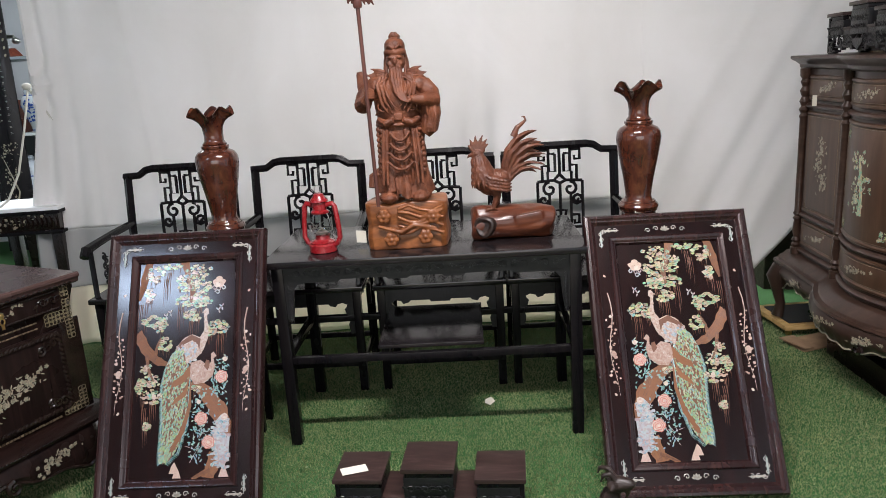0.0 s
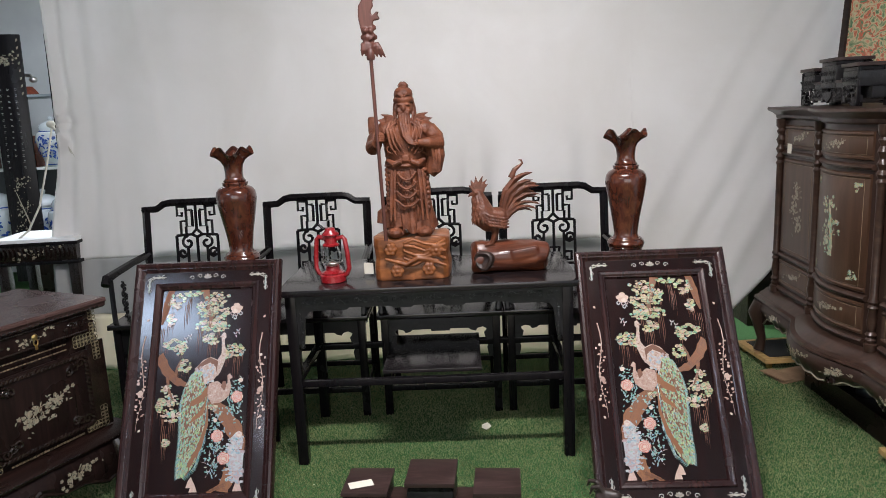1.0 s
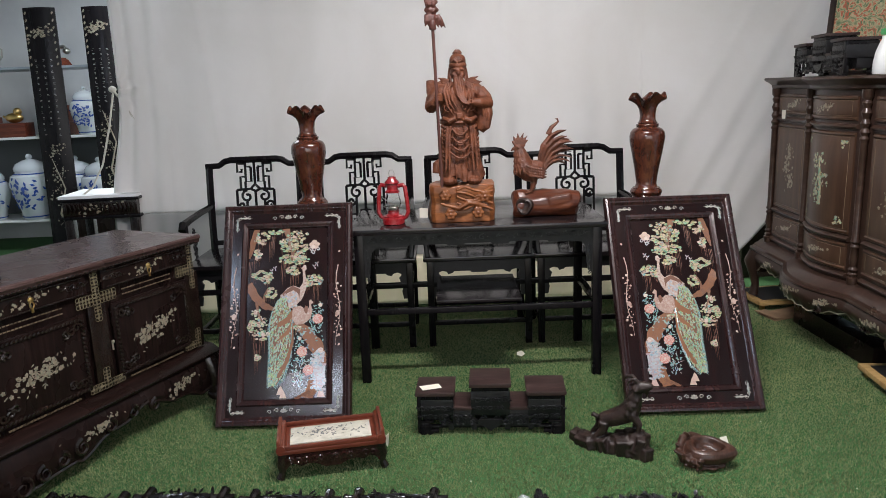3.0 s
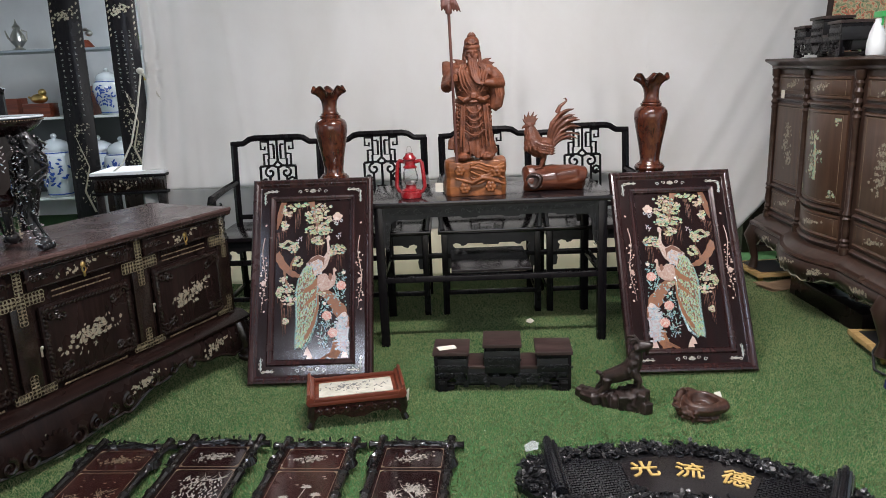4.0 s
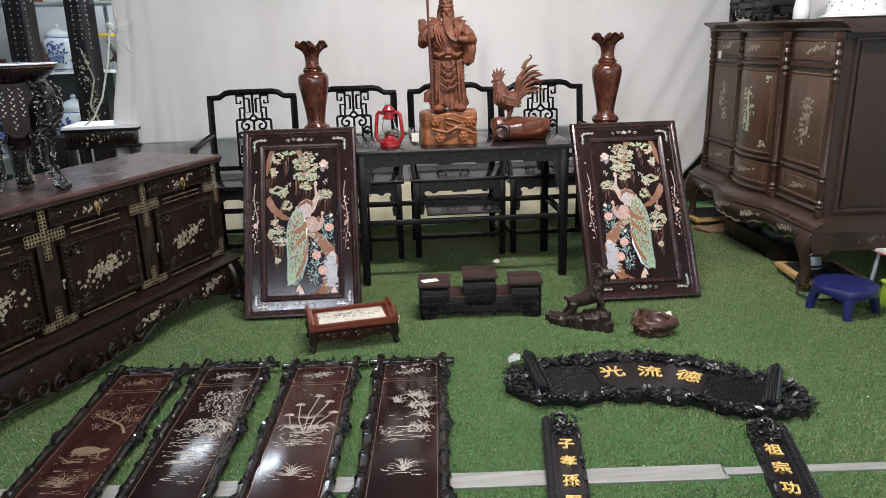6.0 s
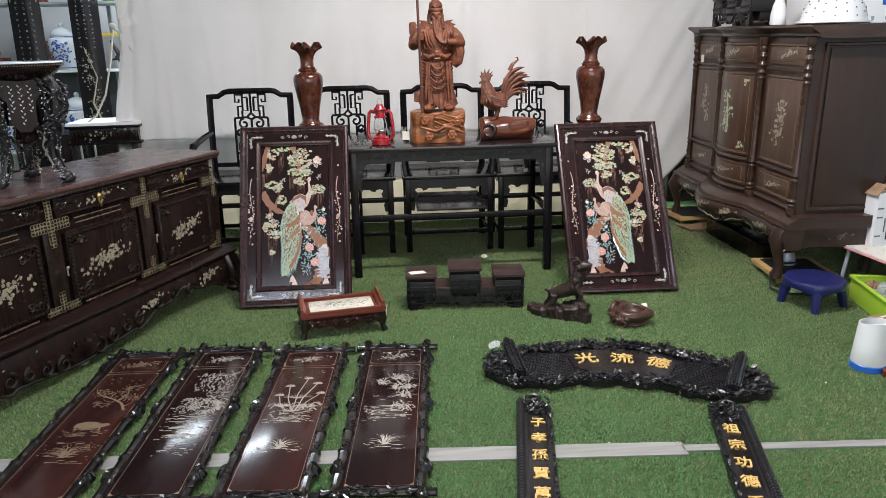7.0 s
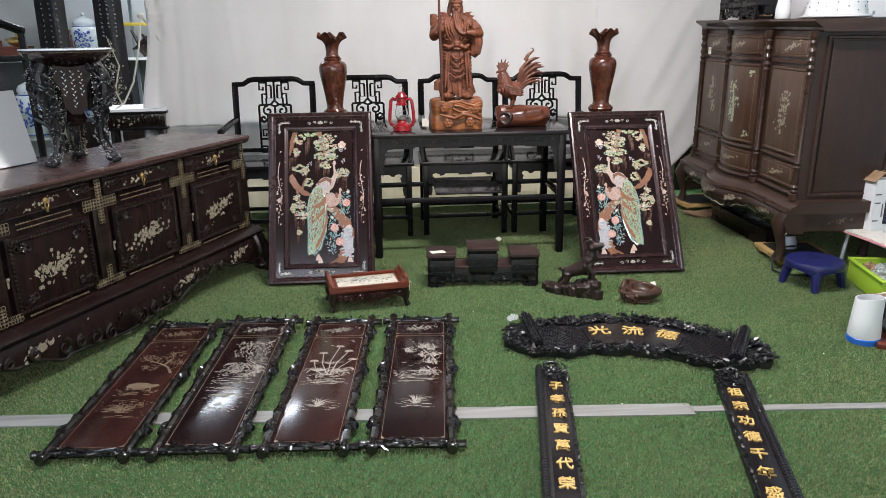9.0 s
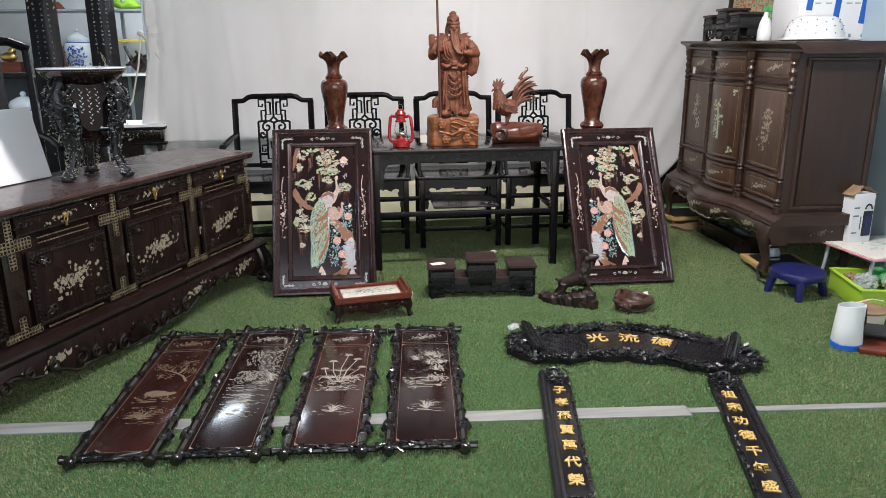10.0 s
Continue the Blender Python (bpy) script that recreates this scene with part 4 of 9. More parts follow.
    part("peony_outline", reds, P_RED, pic, "thin red petal outlines")
    # peahen
    bm = mesh()
    shape(bm, [(0.17, 0.455), (0.20, 0.435), (0.225, 0.445), (0.22, 0.48), (0.25, 0.50), (0.33, 0.47), (0.42, 0.48), (0.44, 0.54), (0.38, 0.58), (0.28, 0.575), (0.20, 0.545), (0.18, 0.50), (0.20, 0.465)])
    # peacock neck and breast
    neck = [(0.262, 0.255), (0.268, 0.232), (0.292, 0.228), (0.315, 0.243), (0.312, 0.262), (0.300, 0.29), (0.302, 0.335), (0.345, 0.365), (0.42, 0.35), (0.50, 0.365), (0.575, 0.405), (0.60, 0.44), (0.55, 0.475), (0.46, 0.485), (0.38, 0.465), (0.305, 0.425), (0.262, 0.37), (0.258, 0.32), (0.276, 0.285), (0.280, 0.262)]
    shape(bm, neck)
    part("inlaid_body", bm, P_FEATHER, pic, "copper pink shell peacock body", False)
    bm = mesh()
    for i in range(420):
        u, v = rnd.uniform(0.17, 0.61), rnd.uniform(0.23, 0.58)
        hit = False
        for q in range(len(neck)):
            (ua, va), (ub, vb) = neck[q], neck[q - 1]
            if (va > v) != (vb > v) and u < (ub - ua) * (v - va) / (vb - va) + ua:
                hit = not hit
        if hit or (abs(u - 0.32) / 0.11) ** 2 + (abs(v - 0.525) / 0.045) ** 2 < 1:
            x, y = field(u, v)
            prism(bm, leaf(x, y, rnd.uniform(0.007, 0.011), 0.0045, -1.1 + rnd.uniform(-0.5, 0.5), 3), 0, up())
    part("body_feathers", bm, P_FEATHER, pic, "fine copper shell feathers")
    bm = mesh()
    shape(bm, [(0.335, 0.372), (0.43, 0.352), (0.54, 0.385), (0.60, 0.435), (0.58, 0.44), (0.50, 0.395), (0.42, 0.378), (0.36, 0.40), (0.345, 0.43)])
    shape(bm, [(0.24, 0.475), (0.27, 0.47), (0.29, 0.50), (0.25, 0.52), (0.235, 0.50)])
    for pts in ([(0.43, 0.50), (0.50, 0.545), (0.60, 0.575), (0.62, 0.60), (0.50, 0.575), (0.43, 0.54)], [(0.42, 0.52), (0.47, 0.60), (0.58, 0.65), (0.60, 0.675), (0.46, 0.63)], [(0.42, 0.55), (0.435, 0.68), (0.50, 0.78), (0.60, 0.87), (0.57, 0.88), (0.46, 0.79), (0.405, 0.68)]):
        shape(bm, pts)
    part("inlaid_wing", bm, P_DARKBROWN, pic, "brown inlaid wing feathers", False)
    bm = mesh()
    for i in range(46):
        u, v = rnd.uniform(0.36, 0.55), rnd.uniform(0.385, 0.47)
        if v > 0.40 + (u - 0.36) * 0.1 - 0.02:
            x, y = field(u, v)
            prism(bm, leaf(x, y, 0.013, 0.008, -0.9 + rnd.uniform(-0.3, 0.3), 3), 0, up())
    part("breast_feathers", bm, P_BLUE, pic, "silvery shell breast feathers")
    bm, fringe = mesh(), mesh()
    base = mesh()
    shape(base, [(0.50, 0.43), (0.45, 0.52), (0.44, 0.62), (0.455, 0.74), (0.50, 0.84), (0.60, 0.915), (0.67, 0.93), (0.69, 0.87), (0.685, 0.76), (0.70, 0.62), (0.69, 0.54), (0.66, 0.48), (0.60, 0.435)])
    part("tail_ground", base, P_DARKBROWN, pic, "brown ground of the tail", False)
    for i in range(900):
        v = 0.43 + 0.5 * i / 900
        f = (v - 0.43) / 0.5
        lo = float(np.interp(f, (0, 0.24, 0.64, 0.9, 1), (0.50, 0.435, 0.445, 0.53, 0.64)))
        hi = float(np.interp(f, (0, 0.14, 0.3, 0.64, 0.9, 1), (0.60, 0.67, 0.705, 0.69, 0.70, 0.69)))
        u = rnd.uniform(lo, hi)
        x, y = field(u, v)
        prism(bm, leaf(x, y + 0.01, rnd.uniform(0.008, 0.014), 0.0055, -1.35 + rnd.uniform(-0.35, 0.35), 3), 0, up())
        if i % 6 == 0:
            for uu, a in ((lo, -2.3), (hi, -0.7)):
                x, y = field(uu, v)
                flat_line(fringe, [(x, y), (x + 0.014 * math.cos(a), y + 0.014 * math.sin(a))], 0.0013, 0.0013)
    part("inlaid_tail", bm, P_TAIL, pic, "green and gold shell tail feathers")
    bands = mesh()
    for pts in ([(0.43, 0.49), (0.50, 0.535), (0.60, 0.565), (0.62, 0.595), (0.50, 0.575), (0.43, 0.54)], [(0.42, 0.52), (0.47, 0.60), (0.58, 0.65), (0.60, 0.675), (0.46, 0.63)], [(0.42, 0.55), (0.435, 0.68), (0.50, 0.78), (0.60, 0.87), (0.57, 0.88), (0.46, 0.79), (0.405, 0.68)]):
        shape(bands, pts)
    part("tail_band", bands, P_BROWN, pic, "copper brown wing feathers over the tail", False)
    part("tail_fringe", fringe, P_TEAL, pic, "fine pale fringe of the tail")


def leaning(x0, y0, x1, y1, top_y_minus_bottom, top_z):
    """The pose of a picture whose lower edge runs between two floor points and which leans back."""
    yaw = math.degrees(math.atan2(y1 - y0, x1 - x0))
    lean = math.degrees(math.atan2(top_z, top_y_minus_bottom))
    return pose((x0 + x1) / 2, (y0 + y1) / 2, 0.008, 0, 0, yaw) @ pose(0, 0, 0, lean, 0, 0)


picture = thing("peacock_picture", "rosewood framed lacquer picture with shell inlaid peacocks leaning back", "picture", leaning(0.640, 2.512, 1.240, 2.498, 0.535, 0.885), "pair of peacock pictures")
peacock_picture(picture)
copy_thing(picture, leaning(-1.192, 2.547, -0.584, 2.535, 0.46, 0.905) @ Matrix.Diagonal((-1, 1, 1, 1)))


# ---- carved sideboard ----
sideboard = thing("sideboard", "dark rosewood sideboard with carved doors and shell inlay", "sideboard", pose(-1.576, 2.40, 0, 0, 0, 65.5))
SB0, SB1, SBD, PITCH = -1.70, 0.565, 0.50, 0.565
_rnd = random.Random(21)


def slab(bm, x0, x1, f, profile, back, n=60):
    """A long piece whose front is a moulding (offset outwards, height) that follows the curve f(x)."""
    rings = []
    for i in range(n + 1):
        x = x0 + (x1 - x0) * i / n
        rings.append([bm.verts.new((x, f(x) - o, z(x) if callable(z) else z)) for o, z in profile] + [bm.verts.new((x, back, profile[-1][1](x) if callable(profile[-1][1]) else profile[-1][1])), bm.verts.new((x, back, profile[0][1](x) if callable(profile[0][1]) else profile[0][1]))])
    k = len(rings[0])
    for a, b in zip(rings, rings[1:]):
        for i in range(k):
            j = (i + 1) % k
            bm.faces.new((a[i], b[i], b[j], a[j]))
    bm.faces.new(rings[0])
    bm.faces.new(rings[-1][::-1])
    bmesh.ops.recalc_face_normals(bm, faces=bm.faces)
    return bm


def chain(bm, x0, z0, x1, z1, rows, m, step=0.0142, r=0.0098, tr=0.0013):
    """A net of interlinked rings along a strip."""
    ln = math.hypot(x1 - x0, z1 - z0)
    n = max(2, round(ln / step))
    dx, dz = (x1 - x0) / ln, (z1 - z0) / ln
    for i in range(n):
        for q in range(rows):
            o = (q - (rows - 1) / 2) * step
            x, z = x0 + dx * (i + 0.5) * ln / n - dz * o, z0 + dz * (i + 0.5) * ln / n + dx * o
            tube(bm, [m @ Vector((x + r * math.cos(a), z + r * math.sin(a), 0.001)) for a in [6.283 * t / 9 for t in range(9)]], tr, 4, 0.6, True)


def rope(bm, x0, z0, x1, z1, m, size=0.012):
    ln = math.hypot(x1 - x0, z1 - z0)
    n = round(ln / (size * 0.95))
    a = math.atan2(z1 - z0, x1 - x0)
    for i in range(n):
        f = (i + 0.5) / n
        x, z = x0 + (x1 - x0) * f, z0 + (z1 - z0) * f
        ball(bm, 0, 0, 0, size * 0.75, size * 0.42, size * 0.42, 6, 4, m @ pose(x, z, 0.002, 0, 0, math.degrees(a) + 38))


box_bm = mesh()
box(box_bm, (SB0 + SB1) / 2, SBD / 2 + 0.004, 0.515, SB1 - SB0 - 0.02, SBD - 0.012, 0.535, 0.004)
part("body", box_bm, M_ROSE, sideboard)
# the top is paler than the body by a painted sheen
part("top", slab(mesh(), SB0 - 0.03, SB1 + 0.03, lambda x: 0.0, [(0.012, 0.778), (0.026, 0.786), (0.030, 0.800), (0.036, 0.806), (0.036, 0.816), (0.030, 0.822)], SBD + 0.01, 4), M_SBTOP, sideboard, "broad top with a moulded edge, curtain sheen in its colour")
_bm = mesh()
for _i in range(110):
    _x = SB0 + (SB1 - SB0) * (_i + 0.5) / 110
    ball(_bm, _x, -0.028, 0.789, 0.009, 0.006, 0.006, 6, 4)
part("top_edge_carving", _bm, M_ROSECARVE, sideboard, "carved edge under the top")
_face = pose(0, -0.002, 0) @ FACE_Y
for _k in range(4):
    _xc = 0.2825 - PITCH * _k
    # drawer
    _bm = mesh()
    box(_bm, _xc, -0.003, 0.738, 0.49, 0.014, 0.082, 0.004)
    _dr = part("drawer", _bm, M_ROSE, sideboard)
    _bm = mesh()
    for _z in (0.704, 0.770):
        rope(_bm, _xc - 0.225, _z, _xc + 0.225, _z, pose(0, -0.011, 0) @ FACE_Y, 0.010)
    for _s in (-1, 1):
        scroll_relief(_bm, _xc + _s * 0.19 - 0.04, _xc + _s * 0.19 + 0.04, 0.738, 0.018, 4, pose(0, -0.011, 0) @ FACE_Y, _rnd)
    part("drawer_carving", _bm, M_ROSECARVE, _dr)
    part("drawer_inlay", bouquet(mesh(), _rnd, _xc, 0.738, 0.18, 0.03, 26, pose(0, -0.0105, 0) @ FACE_Y, 0, 0.011), P_IVORY, _dr, "small shell flower inlay")
    _bm = mesh()
    ball(_bm, _xc, -0.016, 0.742, 0.012, 0.008, 0.012, 10, 6)
    tube(_bm, [(_xc + 0.009 * math.cos(a), -0.019, 0.722 + 0.012 * math.sin(a)) for a in [6.283 * t / 10 for t in range(10)]], 0.0028, 5, 1, True)
    box(_bm, _xc, -0.019, 0.703, 0.011, 0.004, 0.02, 0.002)
    part("drawer_pull", _bm, M_BRASS, _dr, "brass drop pull")
    # band with fine inlay lines
    _bm = mesh()
    for _z in (0.672, 0.650):
        for _j in range(18):
            box(_bm, _xc - 0.14 + 0.0155 * _j, -0.0035, _z, 0.011, 0.003, 0.0045)
    part("band_inlay", _bm, P_DIM, sideboard, "fine inlaid band")
    # door
    _door = part("door", box(mesh(), _xc, -0.003, 0.462, 0.43, 0.014, 0.325, 0.004), M_ROSE, sideboard)
    _bm = mesh()
    _dm = pose(0, -0.0105, 0) @ FACE_Y
    for _z in (0.315, 0.609):
        rope(_bm, _xc - 0.195, _z, _xc + 0.195, _z, _dm, 0.019)
    for _s in (-1, 1):
        rope(_bm, _xc + _s * 0.198, 0.315, _xc + _s * 0.198, 0.609, _dm, 0.019)
        for _z in (0.345, 0.58):
            for _q in range(3):
                _p = spiral(_xc + _s * (0.172 - 0.026 * _q), _z + (0.018 * _q if _z < 0.4 else -0.018 * _q) * 0.4, 0.02, 1.2, _q * 2.0, _s, 10)
                tube(_bm, [_dm @ Vector((a, b, 0.002)) for a, b in _p], 0.006, 5)
    part("door_carving", _bm, M_ROSECARVE, _door, "carved rope border")
    part("door_inlay", bouquet(mesh(), _rnd, _xc, 0.455, 0.21, 0.095, 78, _dm, 0, 0.016), P_IVORY, _door, "shell flower spray inlay")
    _bm = mesh()
    for _j in range(22):
        box(_bm, _xc - 0.15 + 0.0143 * _j, -0.0035, 0.285, 0.010, 0.003, 0.007)
    part("base_inlay", _bm, P_DIM, sideboard)
for _k in range(5):
    _xd = SB1 - 0.0 - PITCH * _k
    _xd = min(SB1 - 0.03, max(SB0 + 0.03, _xd))
    _half = 0 if 0 < _k < 4 else (-1 if _k == 0 else 1)
    _bm = mesh()
    _m = pose(0, -0.0115, 0) @ FACE_Y
    chain(_bm, _xd, 0.575, _xd, 0.785, 2, _m)
    if _half <= 0:
        chain(_bm, _xd - 0.095, 0.668, _xd - 0.02, 0.668, 3, _m)
        chain(_bm, _xd - 0.085, 0.300, _xd - 0.02, 0.300, 2, _m)
    if _half >= 0:
        chain(_bm, _xd + 0.02, 0.668, _xd + 0.095, 0.668, 3, _m)
        chain(_bm, _xd + 0.02, 0.300, _xd + 0.085, 0.300, 2, _m)
    chain(_bm, _xd, 0.285, _xd, 0.37, 2, _m)
    part("brass_lattice", _bm, P_BRASS, sideboard, "brass ring lattice mount")
    _bm = mesh()
    for _s in (-1, 0, 1):
        for _j in range(7):
            box(_bm, _xd + _s * 0.028, -0.0035, 0.40 + 0.022 * _j, 0.010, 0.003, 0.018, 0.001)
    part("stile_inlay", _bm, P_DIM, sideboard)
    part("stile", box(mesh(), _xd, -0.002, 0.462, 0.085, 0.010, 0.37, 0.003), M_ROSECARVE, sideboard)
for _k in range(3):
    _bm = mesh()
    _x = -PITCH * _k
    box(_bm, _x + 0.05, -0.010, 0.452, 0.008, 0.004, 0.042, 0.002)
    ball(_bm, _x + 0.052, -0.014, 0.468, 0.007, 0.004, 0.008, 8, 6)
    part("door_latch", _bm, P_IVORY, sideboard, "pale shell latch")
part("plinth_moulding", slab(mesh(), SB0 - 0.055, SB1 + 0.055, lambda x: 0.0, [(0.045, 0.222), (0.062, 0.228), (0.066, 0.240), (0.058, 0.247), (0.048, 0.252), (0.020, 0.268), (0.0, 0.272)], SBD, 4), M_ROSEX, sideboard)
_bm = mesh()
for _i in range(150):
    ball(_bm, SB0 - 0.04 + (SB1 - SB0 + 0.08) * _i / 149, -0.066, 0.240, 0.0065, 0.004, 0.004, 5, 4)
part("plinth_beading", _bm, M_ROSECARVE, sideboard, "fine carved beading")


def skirt_low(x):
    """The curved lower edge of the skirt: deep in the middle, arched towards both feet."""
    c = (SB0 + SB1) / 2
    d = abs(x - c) / ((SB1 - SB0) / 2)
    if d > 0.93:
        return 0.075
    return 0.075 + 0.075 * (0.5 - 0.5 * math.cos(2 * math.pi * max(0, (d - 0.30) / 0.63))) + 0.012 * math.cos(d * 30) * (0.3 < d < 0.93) - 0.03 * math.exp(-(d / 0.2) ** 2)


part("skirt", slab(mesh(), SB0 - 0.05, SB1 + 0.05, lambda x: 0.0, [(0.030, skirt_low), (0.062, lambda x: skirt_low(x) + 0.006), (0.072, lambda x: 0.6 * skirt_low(x) + 0.4 * 0.21), (0.055, 0.212), (0.045, 0.224)], 0.03, 120), M_ROSE, sideboard, "curved skirt with a carved lower edge")
_bm = mesh()
_pts = [(SB0 - 0.045 + (SB1 - SB0 + 0.09) * i / 120, -0.062, skirt_low(SB0 - 0.045 + (SB1 - SB0 + 0.09) * i / 120) + 0.004) for i in range(121)]
tube(_bm, _pts, 0.009, 6)
part("skirt_bead", _bm, M_ROSECARVE, sideboard)
_bm = mesh()
_c = (SB0 + SB1) / 2
for _s in (-1, 1):
    for _i, (_dx, _dz, _r) in enumerate(((0.10, 0.085, 0.04), (0.19, 0.10, 0.034), (0.27, 0.115, 0.03), (0.36, 0.125, 0.035), (0.50, 0.150, 0.03), (0.74, 0.145, 0.03), (0.62, 0.160, 0.026))):
        tube(_bm, [(_c + _s * _dx + (a - 0) * 1.0, -0.073, b) for a, b in spiral(0, _dz, _r, 1.3, math.pi / 2, _s if _i % 2 else -_s, 14)], [0.011 * (1 - 0.045 * j) for j in range(15)], 6)
for _i in range(9):
    _a = math.pi * (0.08 + 0.84 * _i / 8)
    prism(_bm, leaf(_c, 0.075, 0.085, 0.028, _a, 4), 0, 0.014, pose(0, -0.068, 0) @ FACE_Y)
part("skirt_carving", _bm, M_ROSECARVE, sideboard, "carved leaf scrolls")
_bm = mesh()
for _x, _w in ((0.33, 0.12), (-0.10, 0.13), (-1.04, 0.13), (-1.46, 0.12)):
    bouquet(_bm, _rnd, _x, 0.168, _w, 0.05, 42, pose(0, -0.073, 0) @ FACE_Y, 0, 0.014)
for _x in [0.45 - 0.062 * i for i in range(34)]:
    if min(abs(_x - q) for q in (0.33, -0.10, -1.04, -1.46)) > 0.09 and _rnd.random() < 0.4:
        prism(_bm, leaf(_x, 0.175 + _rnd.uniform(-0.025, 0.02), _rnd.uniform(0.008, 0.016), 0.006, _rnd.uniform(0, 6), 3), 0, 0.0014, pose(0, -0.072, 0) @ FACE_Y)
part("skirt_inlay", _bm, P_IVORY, sideboard, "shell flower inlay on the skirt")
for _x in (SB0 + 0.02, SB1 - 0.0):
    for _y in (-0.03, SBD - 0.06):
        _bm = mesh()
        tube(_bm, [(_x, _y, 0.22), (_x + 0.01, _y - 0.025, 0.15), (_x + 0.015, _y - 0.04, 0.09), (_x + 0.01, _y - 0.03, 0.045), (_x, _y - 0.02, 0.03)], [0.05, 0.062, 0.055, 0.05, 0.04], 10)
        ball(_bm, _x + 0.01, _y - 0.035, 0.035, 0.055, 0.055, 0.035, 12, 8)
        for _i in range(4):
            tube(_bm, [(_x - 0.03 + 0.027 * _i, _y - 0.06, 0.085), (_x - 0.035 + 0.03 * _i, _y - 0.092, 0.045), (_x - 0.035 + 0.03 * _i, _y - 0.09, 0.012)], [0.013, 0.015, 0.01], 6)
        part("foot", _bm, M_ROSECARVE, sideboard, "carved claw foot")
_bm = mesh()
for _x in (SB1 + 0.0,):
    for _i in range(7):
        tube(_bm, [(_x - 0.01, 0.03 + 0.005 * _i + a, b) for a, b in spiral(0, 0.70 - 0.055 * _i, 0.03, 1.1, _i, 1 if _i % 2 else -1, 9)], 0.009, 5)
part("corner_carving", _bm, M_ROSECARVE, sideboard)


# ---- inlaid plant stand on the sideboard ----
stand = thing("plant_stand", "black carved plant stand with shell inlay and three curved legs", "plant stand", pose(-1.925, 2.085, 0.823, 0, 0, -3) @ Matrix.Diagonal((1, 1, 1.025, 1)))
part("bowl_top", lathe(mesh(), [(0.03, 0.425), (0.10, 0.428), (0.14, 0.445), (0.172, 0.470), (0.187, 0.486), (0.188, 0.494), (0.180, 0.496), (0.174, 0.490), (0.02, 0.489)], 48), M_LACQ, stand, "shallow black dish top with a shell rim")
# opaque pale disc: the bright bluish reflection on the glass is painted by its material
part("dish_glass", lathe(mesh(), [(0.0, 0.4965), (0.186, 0.4965), (0.1905, 0.4985), (0.1915, 0.502), (0.189, 0.5045), (0.178, 0.503), (0.0, 0.502)], 48), M_PORC, stand, "glossy round glass inset, pale blue reflection in its colour")
_bm = mesh()
for _i in range(110):
    _a = 6.283 * _i / 110
    prism(_bm, disc(0, 0, 0.0022, 6), 0, 0.002, Matrix.Translation((0.1875 * math.cos(_a), 0.1875 * math.sin(_a), 0.490)) @ pose(0, 0, 0, 0, 0, math.degrees(_a)) @ pose(0, 0, 0, 0, 80, 0))
part("rim_inlay", _bm, P_DIM, stand, "fine shell rim")
part("centre_post", lathe(mesh(), [(0.030, 0.17), (0.044, 0.18), (0.050, 0.20), (0.044, 0.215), (0.040, 0.235), (0.044, 0.25), (0.055, 0.43)], 6), M_LACQ, stand)
_rn = random.Random(30)
_path = [(0.120, 0.440), (0.150, 0.390), (0.150, 0.320), (0.130, 0.250), (0.108, 0.180), (0.104, 0.110), (0.122, 0.058), (0.142, 0.030), (0.150, 0.018)]
_wide = [0.034, 0.036, 0.036, 0.032, 0.026, 0.021, 0.020, 0.022, 0.016]


def on_leg(f, b, q, turn):
    """A point at the share f along a leg, at the angle b round it."""
    j = min(int(f), len(_path) - 2)
    r = _path[j][0] + (_path[j + 1][0] - _path[j][0]) * (f - j)
    z = _path[j][1] + (_path[j + 1][1] - _path[j][1]) * (f - j)
    w = (_wide[j] + (_wide[j + 1] - _wide[j]) * (f - j)) * q
    r, t = r + 0.7 * w * math.cos(b), w * math.sin(b) * (1.7 if f < 3.2 else 1.15)
    return Vector((r * math.cos(turn) - t * math.sin(turn), r * math.sin(turn) + t * math.cos(turn), z))


